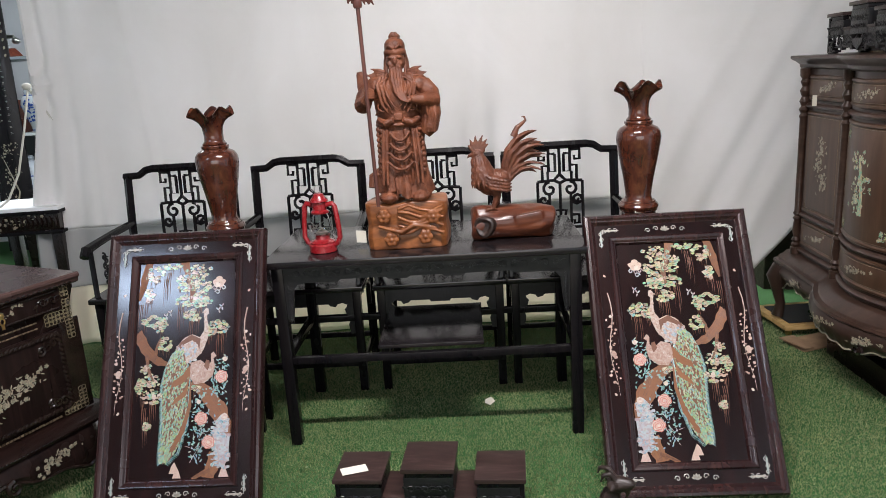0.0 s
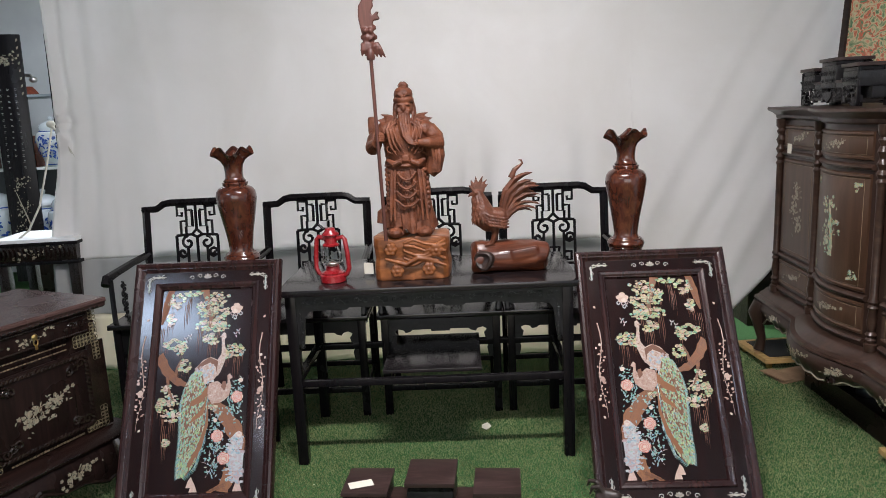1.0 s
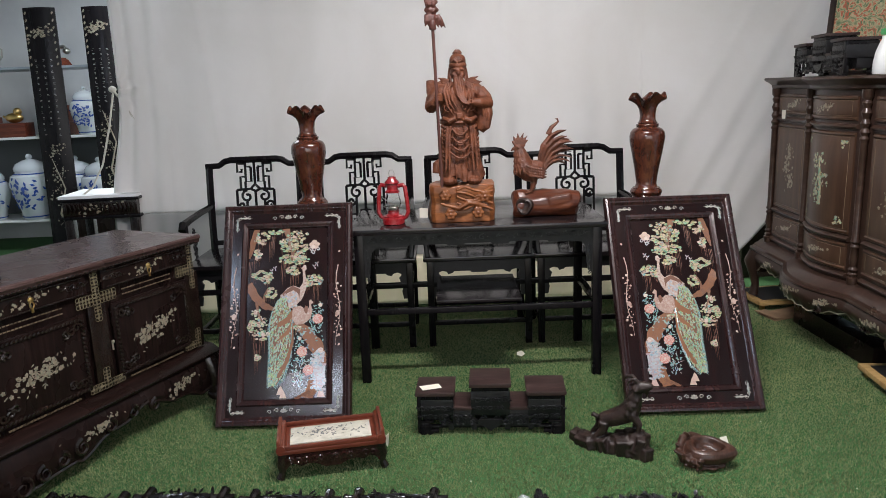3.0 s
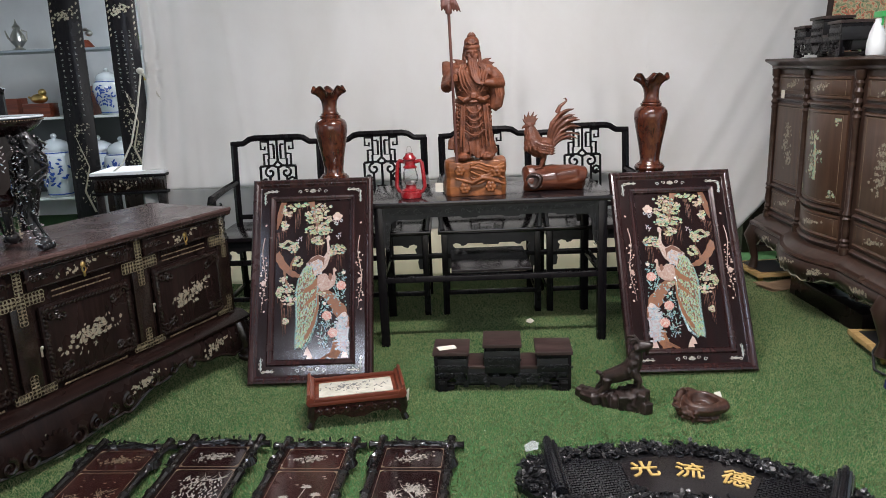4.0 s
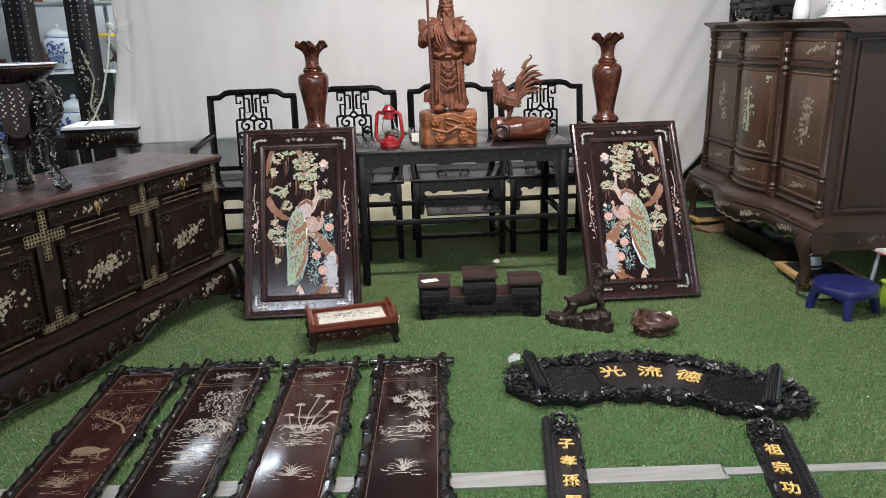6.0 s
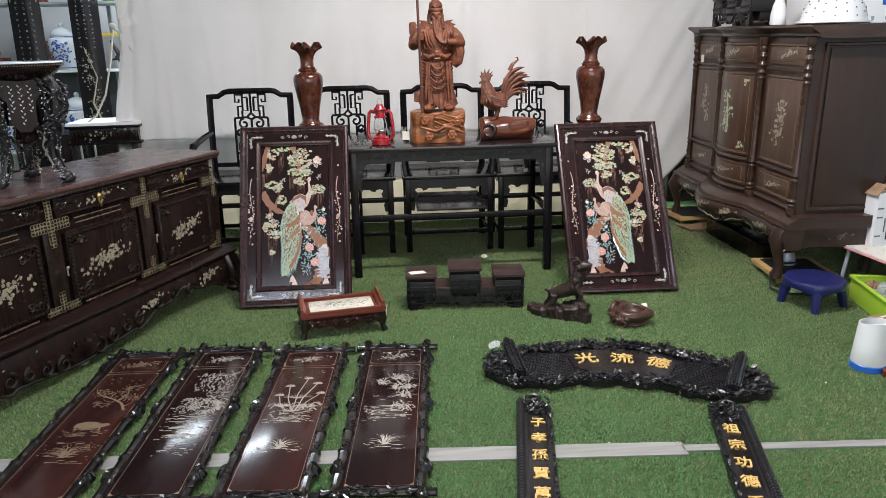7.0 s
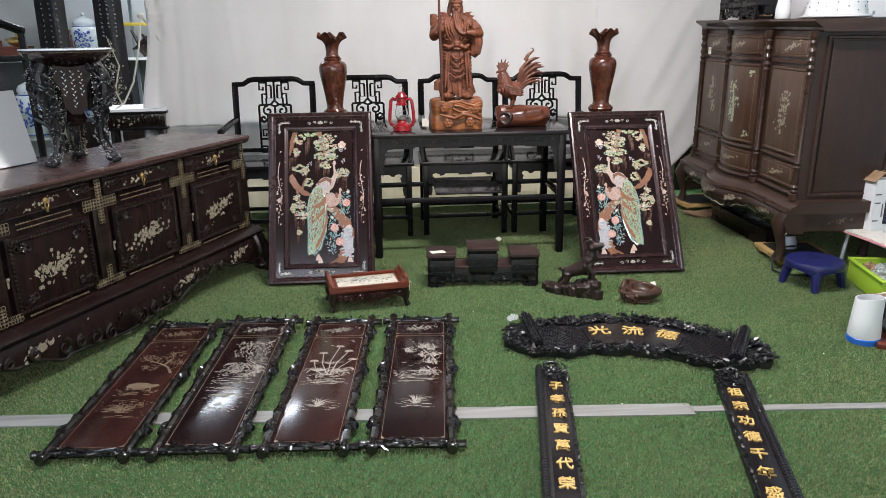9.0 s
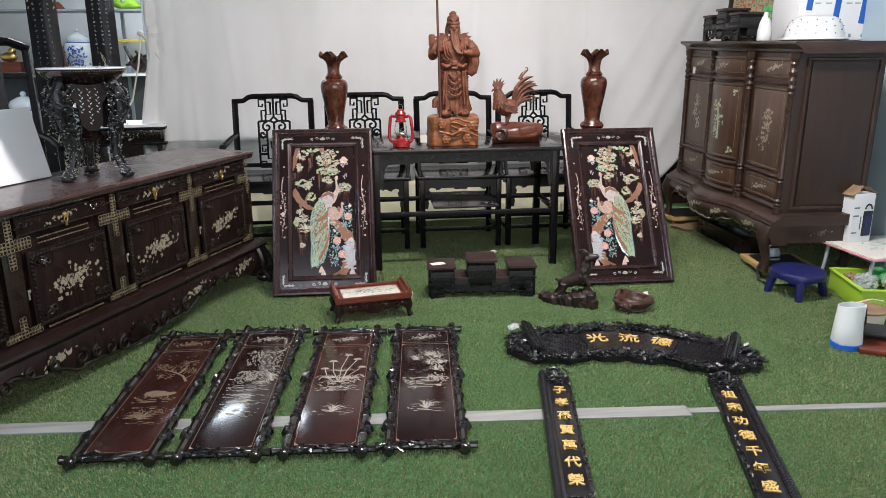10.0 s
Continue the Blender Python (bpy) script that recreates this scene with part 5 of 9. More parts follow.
for _k in range(3):
    _a = math.radians(120 * _k)
    _bm = mesh()
    tube(_bm, [on_leg(i, 0, 0, _a) for i in range(9)], [w * 0.8 for w in _wide], 9)
    ball(_bm, 0.140 * math.cos(_a), 0.140 * math.sin(_a), 0.026, 0.030, 0.030, 0.026, 10, 7)
    for _i in range(4):
        _b = _a - 0.16 + 0.107 * _i
        ball(_bm, 0.162 * math.cos(_b), 0.162 * math.sin(_b), 0.013, 0.012, 0.012, 0.013, 7, 5)
    for _i in range(64):
        _f, _b = _rn.uniform(0, 4.0), _rn.uniform(0, 6.3)
        ball(_bm, *on_leg(_f, _b, 1.15, _a), _rn.uniform(0.006, 0.013), _rn.uniform(0.006, 0.013), _rn.uniform(0.005, 0.012), 6, 4)
    for _i in range(30):
        _f, _b, _d = _rn.uniform(0.1, 4.2), _rn.uniform(0, 6.3), _rn.choice((-1, 1))
        tube(_bm, [on_leg(_f + 0.16 * q, _b + _d * 0.35 * q, 1.25 + 0.12 * math.sin(q * 1.3), _a) for q in range(6)], [0.005, 0.006, 0.006, 0.005, 0.004, 0.002], 5)
    for _d in (-0.8, 0.9):
        tube(_bm, [on_leg(3.4 + 0.42 * q, _d + 0.2 * q, 1.35, _a) for q in range(9)], [0.004, 0.006, 0.007, 0.007, 0.007, 0.006, 0.006, 0.005, 0.003], 6)
    part("leg", _bm, M_BLACKCARVE, stand, "carved openwork leg with vines and a claw foot")
    _bm = mesh()
    for _i in range(280):
        _f, _b = (_rn.uniform(0.2, 4.4) if _i < 130 else _rn.uniform(4.4, 7.8)), _rn.uniform(0, 6.3)
        prism(_bm, leaf(0, 0, _rn.uniform(0.006, 0.012), 0.004, 0, 3), 0, 0.002, Matrix.Translation(on_leg(_f, _b, 1.5, _a)) @ pose(0, 0, 0, _rn.uniform(40, 130), _rn.uniform(-30, 30), _rn.uniform(0, 360)))
    part("leg_inlay", _bm, (P_BLUE, P_IVORY, P_WHITE)[_k], stand, "shell inlay on the leg")
    # apron panel between two legs
    _bm = mesh()
    _m = pose(0, 0, 0, 0, 0, 120 * _k + 60) @ pose(0.088, 0, 0, 90, 0, 90)
    prism(_bm, [(-0.085, 0.435), (-0.075, 0.375), (-0.052, 0.345), (-0.046, 0.255), (-0.02, 0.225), (0.02, 0.225), (0.046, 0.255), (0.052, 0.345), (0.075, 0.375), (0.085, 0.435)], 0, 0.014, _m)
    part("apron_panel", _bm, M_ROSE, stand)
    _bm = mesh()
    for _d in (-0.034, 0.0, 0.034):
        for _i in range(13 if _d == 0 else 9):
            prism(_bm, leaf(_d, 0.405 - 0.0125 * _i, 0.013, 0.005, 0.8 if _i % 2 else 2.3, 3), 0.0138, 0.0158, _m)
    part("apron_inlay", _bm, P_BLUE, stand, "leafy shell strips on the apron")

foam = part("foam_board", box(mesh(), 0, 0, 0.17, 0.95, 0.03, 0.34, 0.006), M_FOAM, None, "", True, pose(-1.576, 2.40, 0.823, 0, 0, 65.5) @ pose(-0.965, 0.415, 0, -13, 0, 0))
tagged(foam, "white foam packing board leaning on the sideboard", "foam board")


# ---- tall cabinet with a bowed front ----
cabinet = thing("tall_cabinet", "brown wooden cabinet with bowed middle door and shell inlay", "cabinet", pose(1.918, 3.275, 0.09, 0, 0, -92.0) @ pose(0, 0, 0, 0, 0.6, 0) @ Matrix.Diagonal((1.035, 1, 0.92, 1)))
CX0, CX1, CM, CB = -0.745, 0.735, -0.02, 0.54


def bow(x, amount=0.10, half=0.30):
    d = abs(x - CM) / half
    return -amount * math.cos(min(1, d) * math.pi / 2) ** 1.0 if d < 1 else 0.0


part("body", slab(mesh(), CX0, CX1, lambda x: bow(x, 0.075, 0.275), [(0.0, 0.36), (0.0, 1.41)], CB, 60), M_CAB, cabinet)
part("cornice", slab(mesh(), CX0 - 0.06, CX1 + 0.06, lambda x: bow(x, 0.085, 0.31), [(0.0, 1.395), (0.012, 1.405), (0.014, 1.42), (0.035, 1.437), (0.055, 1.448), (0.062, 1.455), (0.060, 1.468)], CB, 70), M_CABX, cabinet, "overhanging moulded cornice top")
part("plinth_moulding", slab(mesh(), CX0 - 0.075, CX1 + 0.075, lambda x: bow(x, 0.105, 0.33), [(0.078, 0.292), (0.088, 0.300), (0.084, 0.316), (0.062, 0.322), (0.055, 0.335), (0.034, 0.345), (0.020, 0.360), (0.0, 0.366)], CB, 70), M_CABX, cabinet)


def cab_low(x):
    d = abs(x - CM)
    e = min(abs(x - CX0), abs(x - CX1))
    return 0.190 + 0.014 * math.cos(d * 19) - 0.030 * math.exp(-((d - 0.0) / 0.16) ** 2) - 0.05 * math.exp(-(e / 0.07) ** 2) + 0.006 * math.cos(d * 75)


part("skirt", slab(mesh(), CX0 - 0.07, CX1 + 0.07, lambda x: bow(x, 0.11, 0.34), [(0.045, cab_low), (0.064, lambda x: cab_low(x) + 0.010), (0.092, 0.238), (0.093, 0.262), (0.080, 0.285), (0.070, 0.296)], 0.03, 140), M_CAB, cabinet, "bulging scalloped skirt")
_bm = mesh()
tube(_bm, [(CX0 - 0.065 + (CX1 - CX0 + 0.13) * i / 140, bow(CX0 - 0.065 + (CX1 - CX0 + 0.13) * i / 140, 0.11, 0.34) - 0.065, cab_low(CX0 - 0.065 + (CX1 - CX0 + 0.13) * i / 140) + 0.010) for i in range(141)], 0.0045, 5)
part("skirt_edge", _bm, P_IVORY, cabinet, "pale inlaid edge of the skirt")
for _x in (CX1 + 0.02, CX0 - 0.02):
    part("side_skirt", slab(mesh(), _x - 0.02, _x + 0.03, lambda x: -0.05, [(0, lambda x: 0.17), (0, 0.296)], CB - 0.01, 2), M_CAB, cabinet)
_rnd = random.Random(8)


def conform(bm, f):
    for v in bm.verts:
        v.co.y += f(v.co.x)
    return bm


def flat(x):
    return 0.0


def mid_bow(x):
    return bow(x, 0.075, 0.275)


for _x0, _x1, _f in ((-0.69, -0.345, flat), (-0.235, 0.195, mid_bow), (0.305, 0.68, flat)):
    _xc, _w = (_x0 + _x1) / 2, _x1 - _x0
    for _name, _z0, _z1 in (("drawer", 1.235, 1.365), ("door", 0.625, 1.175), ("lower_panel", 0.425, 0.575)):
        _p = part(_name, slab(mesh(), _x0, _x1, _f, [(0.004, _z0), (0.010, _z0 + 0.004), (0.012, _z0 + 0.014), (0.006, _z0 + 0.022), (0.009, _z0 + 0.03), (0.009, _z1 - 0.03), (0.006, _z1 - 0.022), (0.012, _z1 - 0.014), (0.010, _z1 - 0.004), (0.004, _z1)], 0.05, 24), M_CABPANEL, cabinet)
        _bm = mesh()
        _mm = pose(0, -0.0095, 0) @ FACE_Y
        if _name == "door":
            for _k in range(3):
                bouquet(_bm, _rnd, _xc + _rnd.uniform(-0.02, 0.02), 0.82 + 0.085 * _k, _w * 0.28, 0.12, 26, _mm, 0, 0.017)
            if _f is mid_bow:
                prism(_bm, [(_xc + 0.005, 0.76), (_xc + 0.03, 0.76), (_xc + 0.028, 0.85), (_xc + 0.012, 0.96), (_xc - 0.012, 1.03), (_xc + 0.0, 0.93), (_xc + 0.012, 0.85)], 0, 0.0025, _mm)
                for _sx, _sz in ((1, 1), (1, -1), (-1, 1), (-1, -1)):
                    bouquet(_bm, _rnd, _xc + _sx * (_w / 2 - 0.055), 0.90 + _sz * 0.215, 0.04, 0.04, 12, _mm, 0, 0.014)
        else:
            bouquet(_bm, _rnd, _xc, (_z0 + _z1) / 2, _w * 0.42, 0.035, 30, _mm, 0, 0.014)
        part("shell_inlay", conform(_bm, _f), P_IVORY if _f is flat else P_GREEN if _name == "door" else P_IVORY, _p, "shell flower inlay")
        _bm = mesh()
        for _za, _zb in ((_z0 + 0.026, _z0 + 0.026), (_z1 - 0.026, _z1 - 0.026)):
            tube(_bm, [(_x0 + 0.025 + (_w - 0.05) * i / 14, -0.009, _za) for i in range(15)], 0.0012, 4)
        for _xx in (_x0 + 0.025, _x1 - 0.025):
            tube(_bm, [(_xx, -0.009, _z0 + 0.026), (_xx, -0.009, _z1 - 0.026)], 0.0012, 4)
        part("inlay_line", conform(_bm, _f), P_DIM, _p)
    for _z in (1.205, 0.600, 0.395):
        part("rail_moulding", slab(mesh(), _x0 - 0.01, _x1 + 0.01, _f, [(0.002, _z - 0.014), (0.014, _z - 0.010), (0.020, _z), (0.012, _z + 0.010), (0.002, _z + 0.014)], 0.04, 24), M_CABX, cabinet)
_colp = [(0.024, 0.362), (0.026, 0.40), (0.016, 0.405), (0.022, 0.42), (0.014, 0.43), (0.023, 0.445), (0.013, 0.46), (0.021, 0.50), (0.015, 0.56), (0.022, 0.572), (0.013, 0.585), (0.022, 0.60), (0.016, 0.615), (0.017, 1.13), (0.022, 1.145), (0.014, 1.16), (0.024, 1.18), (0.014, 1.20), (0.024, 1.225), (0.014, 1.25), (0.024, 1.28), (0.014, 1.305), (0.023, 1.33), (0.016, 1.345), (0.026, 1.36), (0.028, 1.40)]
for _x, _y in ((CX0 + 0.012, -0.012), (-0.292, -0.020), (0.250, -0.020), (CX1 - 0.012, -0.012)):
    part("turned_column", lathe(mesh(), _colp, 14, _x, _y), M_CABX, cabinet, "turned half column")
part("side_panel", box(mesh(), CX1 + 0.004, CB / 2 + 0.02, 0.88, 0.012, CB - 0.14, 0.92, 0.004), M_CAB, cabinet)
part("side_moulding", moulding(mesh(), 0, 0, 0.46, 0.98, [(0.0, 0.0), (0.004, 0.012), (0.016, 0.012), (0.020, 0.004)]), M_CABX, cabinet, "", True, Matrix.Translation((CX1 + 0.002, 0.055, 0.39)) @ pose(0, 0, 0, 90, 0, 90))
_bm = mesh()
for _x, _w in ((-0.55, 0.14), (-0.05, 0.2), (0.22, 0.1), (0.55, 0.16), (-0.28, 0.08)):
    bouquet(_bm, _rnd, _x, 0.250, _w, 0.035, 30, pose(0, -0.0945, 0) @ FACE_Y, 0, 0.015)
part("skirt_inlay", conform(_bm, lambda x: bow(x, 0.11, 0.34)), P_IVORY, cabinet, "shell flowers on the skirt")
part("side_inlay", bouquet(mesh(), _rnd, 0.26, 0.235, 0.10, 0.03, 20, pose(CX1 + 0.051, 0, 0, 0, 0, 90) @ FACE_Y, 0, 0.013), P_DIM, cabinet)
_bm = mesh()
for _x in (0.16, -0.22, 0.48):
    for _k in range(2):
        tube(_bm, [(_x + a * (1 if _k else -1), bow(_x, 0.11, 0.34) - 0.066, 0.195 + b) for a, b in spiral(0.02, 0, 0.028, 1.2, 0, 1, 10)], 0.009, 6)
part("skirt_carving", _bm, M_ROSECARVE, cabinet, "carved openwork rosette")
for _x, _y in ((CX0 - 0.02, -0.06), (CX1 + 0.02, -0.06), (CX0 + 0.02, CB - 0.06), (CX1 - 0.02, CB - 0.06)):
    part("foot", tube(mesh(), [(_x, _y, 0.28), (_x, _y - 0.03, 0.22), (_x, _y - 0.02, 0.14), (_x, _y, 0.05), (_x, _y - 0.012, -0.024)], [0.05, 0.05, 0.03, 0.024, 0.032], 10), M_CAB, cabinet)


def dolly(x, y, rz):
    d = thing("wheeled_dolly", "small pale pine dolly on castors under the cabinet", "dolly", pose(x, y, 0, 0, 0, rz), "dollies under the cabinet")
    part("deck", box(mesh(), 0, 0, 0.051, 0.36, 0.36, 0.026, 0.003), M_PINE, d)
    part("deck_pad", box(mesh(), 0, 0, 0.0655, 0.28, 0.28, 0.003), M_RUBBER, d)
    for sx in (-1, 1):
        for sy in (-1, 1):
            part("castor", tube(mesh(), [(sx * 0.145 - 0.01, sy * 0.145, 0.0195), (sx * 0.145 + 0.01, sy * 0.145, 0.0195)], 0.019, 14), M_BRASS if sx < 0 else M_RUBBER, d)
    return d


_d = dolly(2.02, 4.11, 4)
copy_thing(_d, pose(2.02, 2.66, 0, 0, 0, -6))
_w = part("planter_box", box(mesh(), 2.02, 3.3, 0.06, 0.12, 0.8, 0.12, 0.006), M_ROSE, None)
tagged(_w, "dark wooden crate pushed under the cabinet", "crate")
_bm = mesh()
box(_bm, 0, 0, 0, 0.30, 0.16, 0.004, 0.0, pose(1.98, 3.82, 0.016, 2, -3, 14))
box(_bm, 0, 0, 0, 0.12, 0.15, 0.004, 0.0, pose(1.87, 3.80, 0.022, 6, 8, 32))
tagged(part("cardboard_scrap", _bm, M_CARD), "torn flat piece of brown cardboard on the turf", "cardboard")

# things standing on the cabinet
tier = thing("tiered_stand", "dark carved three-tier display stand with worn tops", "display stand", pose(0.032, 2.475, 0, 0, 0, -4.3), "tiered display stands")
for _x, _h, _w in ((-0.235, 0.195, 0.155), (0.0, 0.232, 0.165), (0.235, 0.195, 0.155)):
    part("tier_top", box(mesh(), _x, 0, _h - 0.008, _w + 0.012, 0.185, 0.016, 0.002), M_STANDTOP, tier, "worn flat top")
    part("tier_frieze", box(mesh(), _x, 0, _h - 0.026, _w - 0.012, 0.165, 0.02, 0.003), M_BLACK, tier)
    _bm = mesh()
    box(_bm, _x, 0, _h - 0.036 - (_h - 0.125) / 2, _w, 0.165, _h - 0.125, 0.003)
    box(_bm, _x, 0.03, 0.065, _w - 0.03, 0.09, 0.06, 0.003)
    for _q in (-0.5, 0.5):
        tube(_bm, [(_x + a, -0.074, b) for a, b in spiral(_q * _w * 0.42, 0.066, 0.020, 1.3, 1.5, 1 if _q > 0 else -1, 12)], 0.0045, 5)
    tube(_bm, [(_x - _w / 2 + 0.02, -0.074, 0.045), (_x, -0.074, 0.034), (_x + _w / 2 - 0.02, -0.074, 0.045)], 0.005, 5)
    for _q in (-1, 1):
        box(_bm, _x + _q * (_w / 2 - 0.012), -0.07, 0.036, 0.022, 0.02, 0.03, 0.002)
        box(_bm, _x + _q * (_w / 2 - 0.034), -0.07, 0.046, 0.02, 0.018, 0.012, 0.002)
    scroll_relief(_bm, _x - _w / 2 + 0.012, _x + _w / 2 - 0.012, _h - 0.075, 0.014, 6, pose(0, -0.086, 0) @ FACE_Y, random.Random(2))
    scroll_relief(_bm, _x - _w / 2 + 0.02, _x + _w / 2 - 0.02, _h - 0.11, 0.012, 5, pose(0, -0.086, 0) @ FACE_Y, random.Random(3))
    part("tier_body", _bm, M_BLACKCARVE, tier, "carved openwork body")
_bm = mesh()
prism(_bm, [(-0.312, 0.03), (-0.312, 0.175), (-0.158, 0.175), (-0.158, 0.108), (-0.082, 0.108), (-0.082, 0.212), (0.082, 0.212), (0.082, 0.108), (0.158, 0.108), (0.158, 0.175), (0.312, 0.175), (0.312, 0.03), (0.25, 0.03), (0.25, 0.05), (0.16, 0.05), (0.16, 0.03), (0.10, 0.03), (0.10, 0.05), (-0.10, 0.05), (-0.10, 0.03), (-0.16, 0.03), (-0.16, 0.05), (-0.25, 0.05), (-0.25, 0.03)], -0.086, -0.074, FACE_Y)
part("back_board", _bm, M_BLACK, tier, "plain dark stepped back board")
for _s in (-1, 1):
    for _y in (-0.078, 0.074):
        part("corner_post", box(mesh(), _s * 0.304, _y, 0.0925, 0.016, 0.016, 0.165, 0.002), M_BLACK, tier)
    _bm = mesh()
    for _z0, _z1, _w0 in ((0.004, 0.016, 0.060), (0.030, 0.040, 0.052), (0.056, 0.064, 0.060)):
        box(_bm, _s * (0.304 - _w0 / 2), -0.079, (_z0 + _z1) / 2, _w0, 0.014, _z1 - _z0, 0.0015)
    box(_bm, _s * 0.262, -0.079, 0.035, 0.010, 0.014, 0.05, 0.0015)
    part("fret_foot", _bm, M_BLACK, tier, "key-fret foot bracket")
_bm = mesh()
for _x in (-0.19, -0.13, -0.07, 0.0, 0.07, 0.13, 0.19):
    for _q in (-1, 1):
        tube(_bm, [(_x + a, -0.080, b) for a, b in spiral(_q * 0.012, 0.056, 0.015, 1.2, 1.5, _q, 10)], 0.0045, 5)
prism(_bm, [(-0.05, 0.07), (-0.04, 0.045), (-0.015, 0.03), (0.0, 0.018), (0.015, 0.03), (0.04, 0.045), (0.05, 0.07)], 0.074, 0.086, FACE_Y)
part("apron_carving", _bm, M_BLACKCARVE, tier, "carved openwork apron")
for _x in (-0.118, 0.118):
    part("step", box(mesh(), _x, 0, 0.118, 0.10, 0.165, 0.014, 0.002), M_STANDTOP, tier)
    _bm = mesh()
    box(_bm, _x, 0, 0.075, 0.09, 0.16, 0.075, 0.002)
    scroll_relief(_bm, _x - 0.04, _x + 0.04, 0.08, 0.011, 4, pose(0, -0.081, 0) @ FACE_Y, random.Random(4))
    part("step_body", _bm, M_BLACKCARVE, tier)
for _x in (-0.28, 0.28):
    for _y in (-0.07, 0.07):
        _bm = mesh()
        box(_bm, _x, _y, 0.022, 0.045, 0.03, 0.044, 0.003)
        box(_bm, _x * 0.86, _y, 0.016, 0.035, 0.03, 0.012, 0.002)
        part("foot", _bm, M_BLACK, tier)
part("bottom_rail", box(mesh(), 0, -0.07, 0.036, 0.52, 0.016, 0.012, 0.002), M_BLACK, tier)
part("price_tag", box(mesh(), 0, 0, 0, 0.088, 0.042, 0.001, 0, pose(-0.255, -0.035, 0.199, 3, 3, 26)), M_PAPER, tier, "white paper tag")
copy_thing(tier, pose(2.10, 3.72, 1.442, 0, 0, 266))

_p = thing("colander", "white plastic colander turned upside down on the cabinet", "colander", pose(2.24, 2.92, 1.442))
part("shell", lathe(mesh(), [(0.19, 0.0), (0.20, 0.004), (0.20, 0.012), (0.175, 0.016), (0.168, 0.06), (0.15, 0.105), (0.12, 0.135), (0.08, 0.15), (0.02, 0.152)], 36), M_KETTLE, _p)
_bm = mesh()
for _i in range(5):
    for _j in range(9):
        _a = 6.283 * (_j + 0.5 * (_i % 2)) / 9
        _r, _z = ((0.170, 0.04), (0.168, 0.062), (0.160, 0.084), (0.150, 0.106), (0.136, 0.122))[_i]
        ball(_bm, _r * math.cos(_a), _r * math.sin(_a), _z, 0.0045, 0.0045, 0.0045, 6, 4)
part("drain_holes", _bm, M_BLUEPL, _p, "small dark drain holes")
_p = thing("spray_bottle", "white spray bottle with a green trigger head", "spray bottle", pose(2.03, 3.14, 1.442))
part("bottle", lathe(mesh(), [(0.042, 0), (0.046, 0.006), (0.045, 0.06), (0.036, 0.11), (0.022, 0.15), (0.014, 0.165), (0.014, 0.18)], 20), M_KETTLE, _p)
_bm = mesh()
box(_bm, 0.0, -0.012, 0.20, 0.024, 0.075, 0.03, 0.006)
tube(_bm, [(0, -0.03, 0.19), (0, -0.04, 0.165), (0, -0.034, 0.145)], 0.006, 6)
part("trigger_head", _bm, M_GREENPL, _p, "green trigger head")
_p = thing("foam_box", "white foam box with blue tape strips", "foam box", pose(2.25, 3.135, 1.442))
part("box", box(mesh(), 0.265, 0.16, 0.16, 0.53, 0.32, 0.32, 0.012), M_FOAM, _p)
for _x, _z in ((0.075, 0.19), (0.27, 0.09), (0.46, 0.105)):
    part("blue_tape", box(mesh(), 0, 0, 0, 0.042, 0.003, 0.322 - _z, 0.001, pose(_x, -0.0015, (0.322 + _z) / 2, 0, 5, 0)), M_KBLUE, _p)
for _x in (0.13, 0.205, 0.35, 0.41):
    part("slot", box(mesh(), _x, -0.0005, 0.235, 0.04, 0.003, 0.007), M_STEEL, _p)
for _x in (0.30, 0.38, 0.47):
    part("slot", box(mesh(), _x, -0.0005, 0.03, 0.018, 0.003, 0.022), M_STEEL, _p)
_p = thing("bright_painting", "framed colourful painting standing on the cabinet", "painting", pose(2.43, 4.02, 1.442, -6, 0, -62))
part("frame", rail(-0.24, 0, 0.24, 0.62, [(0, -0.02), (0, 0.02), (0.03, 0.02), (0.035, 0.0), (0.035, -0.02)], 0), M_EBONY, _p, "", True, pose(0, 0, 0, 90, 0, 0))
for _s in (1, 2, 3):
    part("frame", rail(-0.24, 0, 0.24, 0.62, [(0, -0.02), (0, 0.02), (0.03, 0.02), (0.035, 0.0), (0.035, -0.02)], _s), M_EBONY, _p, "", True, pose(0, 0, 0, 90, 0, 0))
M_PAINT = mat("bright_painting", (0.3, 0.3, 0.2), 0.45)
_n = noise_of(M_PAINT, coords(M_PAINT), 16, 3, 0.5, 2.5)
colour_of(M_PAINT, ramp(M_PAINT, _n, [(0.30, (0.04, 0.14, 0.07)), (0.42, (0.22, 0.26, 0.14)), (0.50, (0.50, 0.45, 0.28)), (0.58, (0.50, 0.09, 0.05)), (0.68, (0.06, 0.20, 0.10))]))
part("canvas", box(mesh(), 0, 0.0, 0.31, 0.42, 0.012, 0.56), M_PAINT, _p, "red and green painted canvas")


# ---- vases on stands behind the pictures ----
vase = thing("wooden_vase", "tall polished brown wooden vase with a ruffled rim", "vase", pose(-0.800, 3.205, 0.856), "pair of wooden vases")


def ruffle(r, h, a, i):
    if h < 0.455:
        return r, h
    k = (h - 0.455) / 0.07
    w = 0.5 + 0.5 * math.cos(5 * a + 0.5)
    return r * (1 + 0.16 * k * (w - 0.5)), h + 0.034 * k * (0.4 - w)


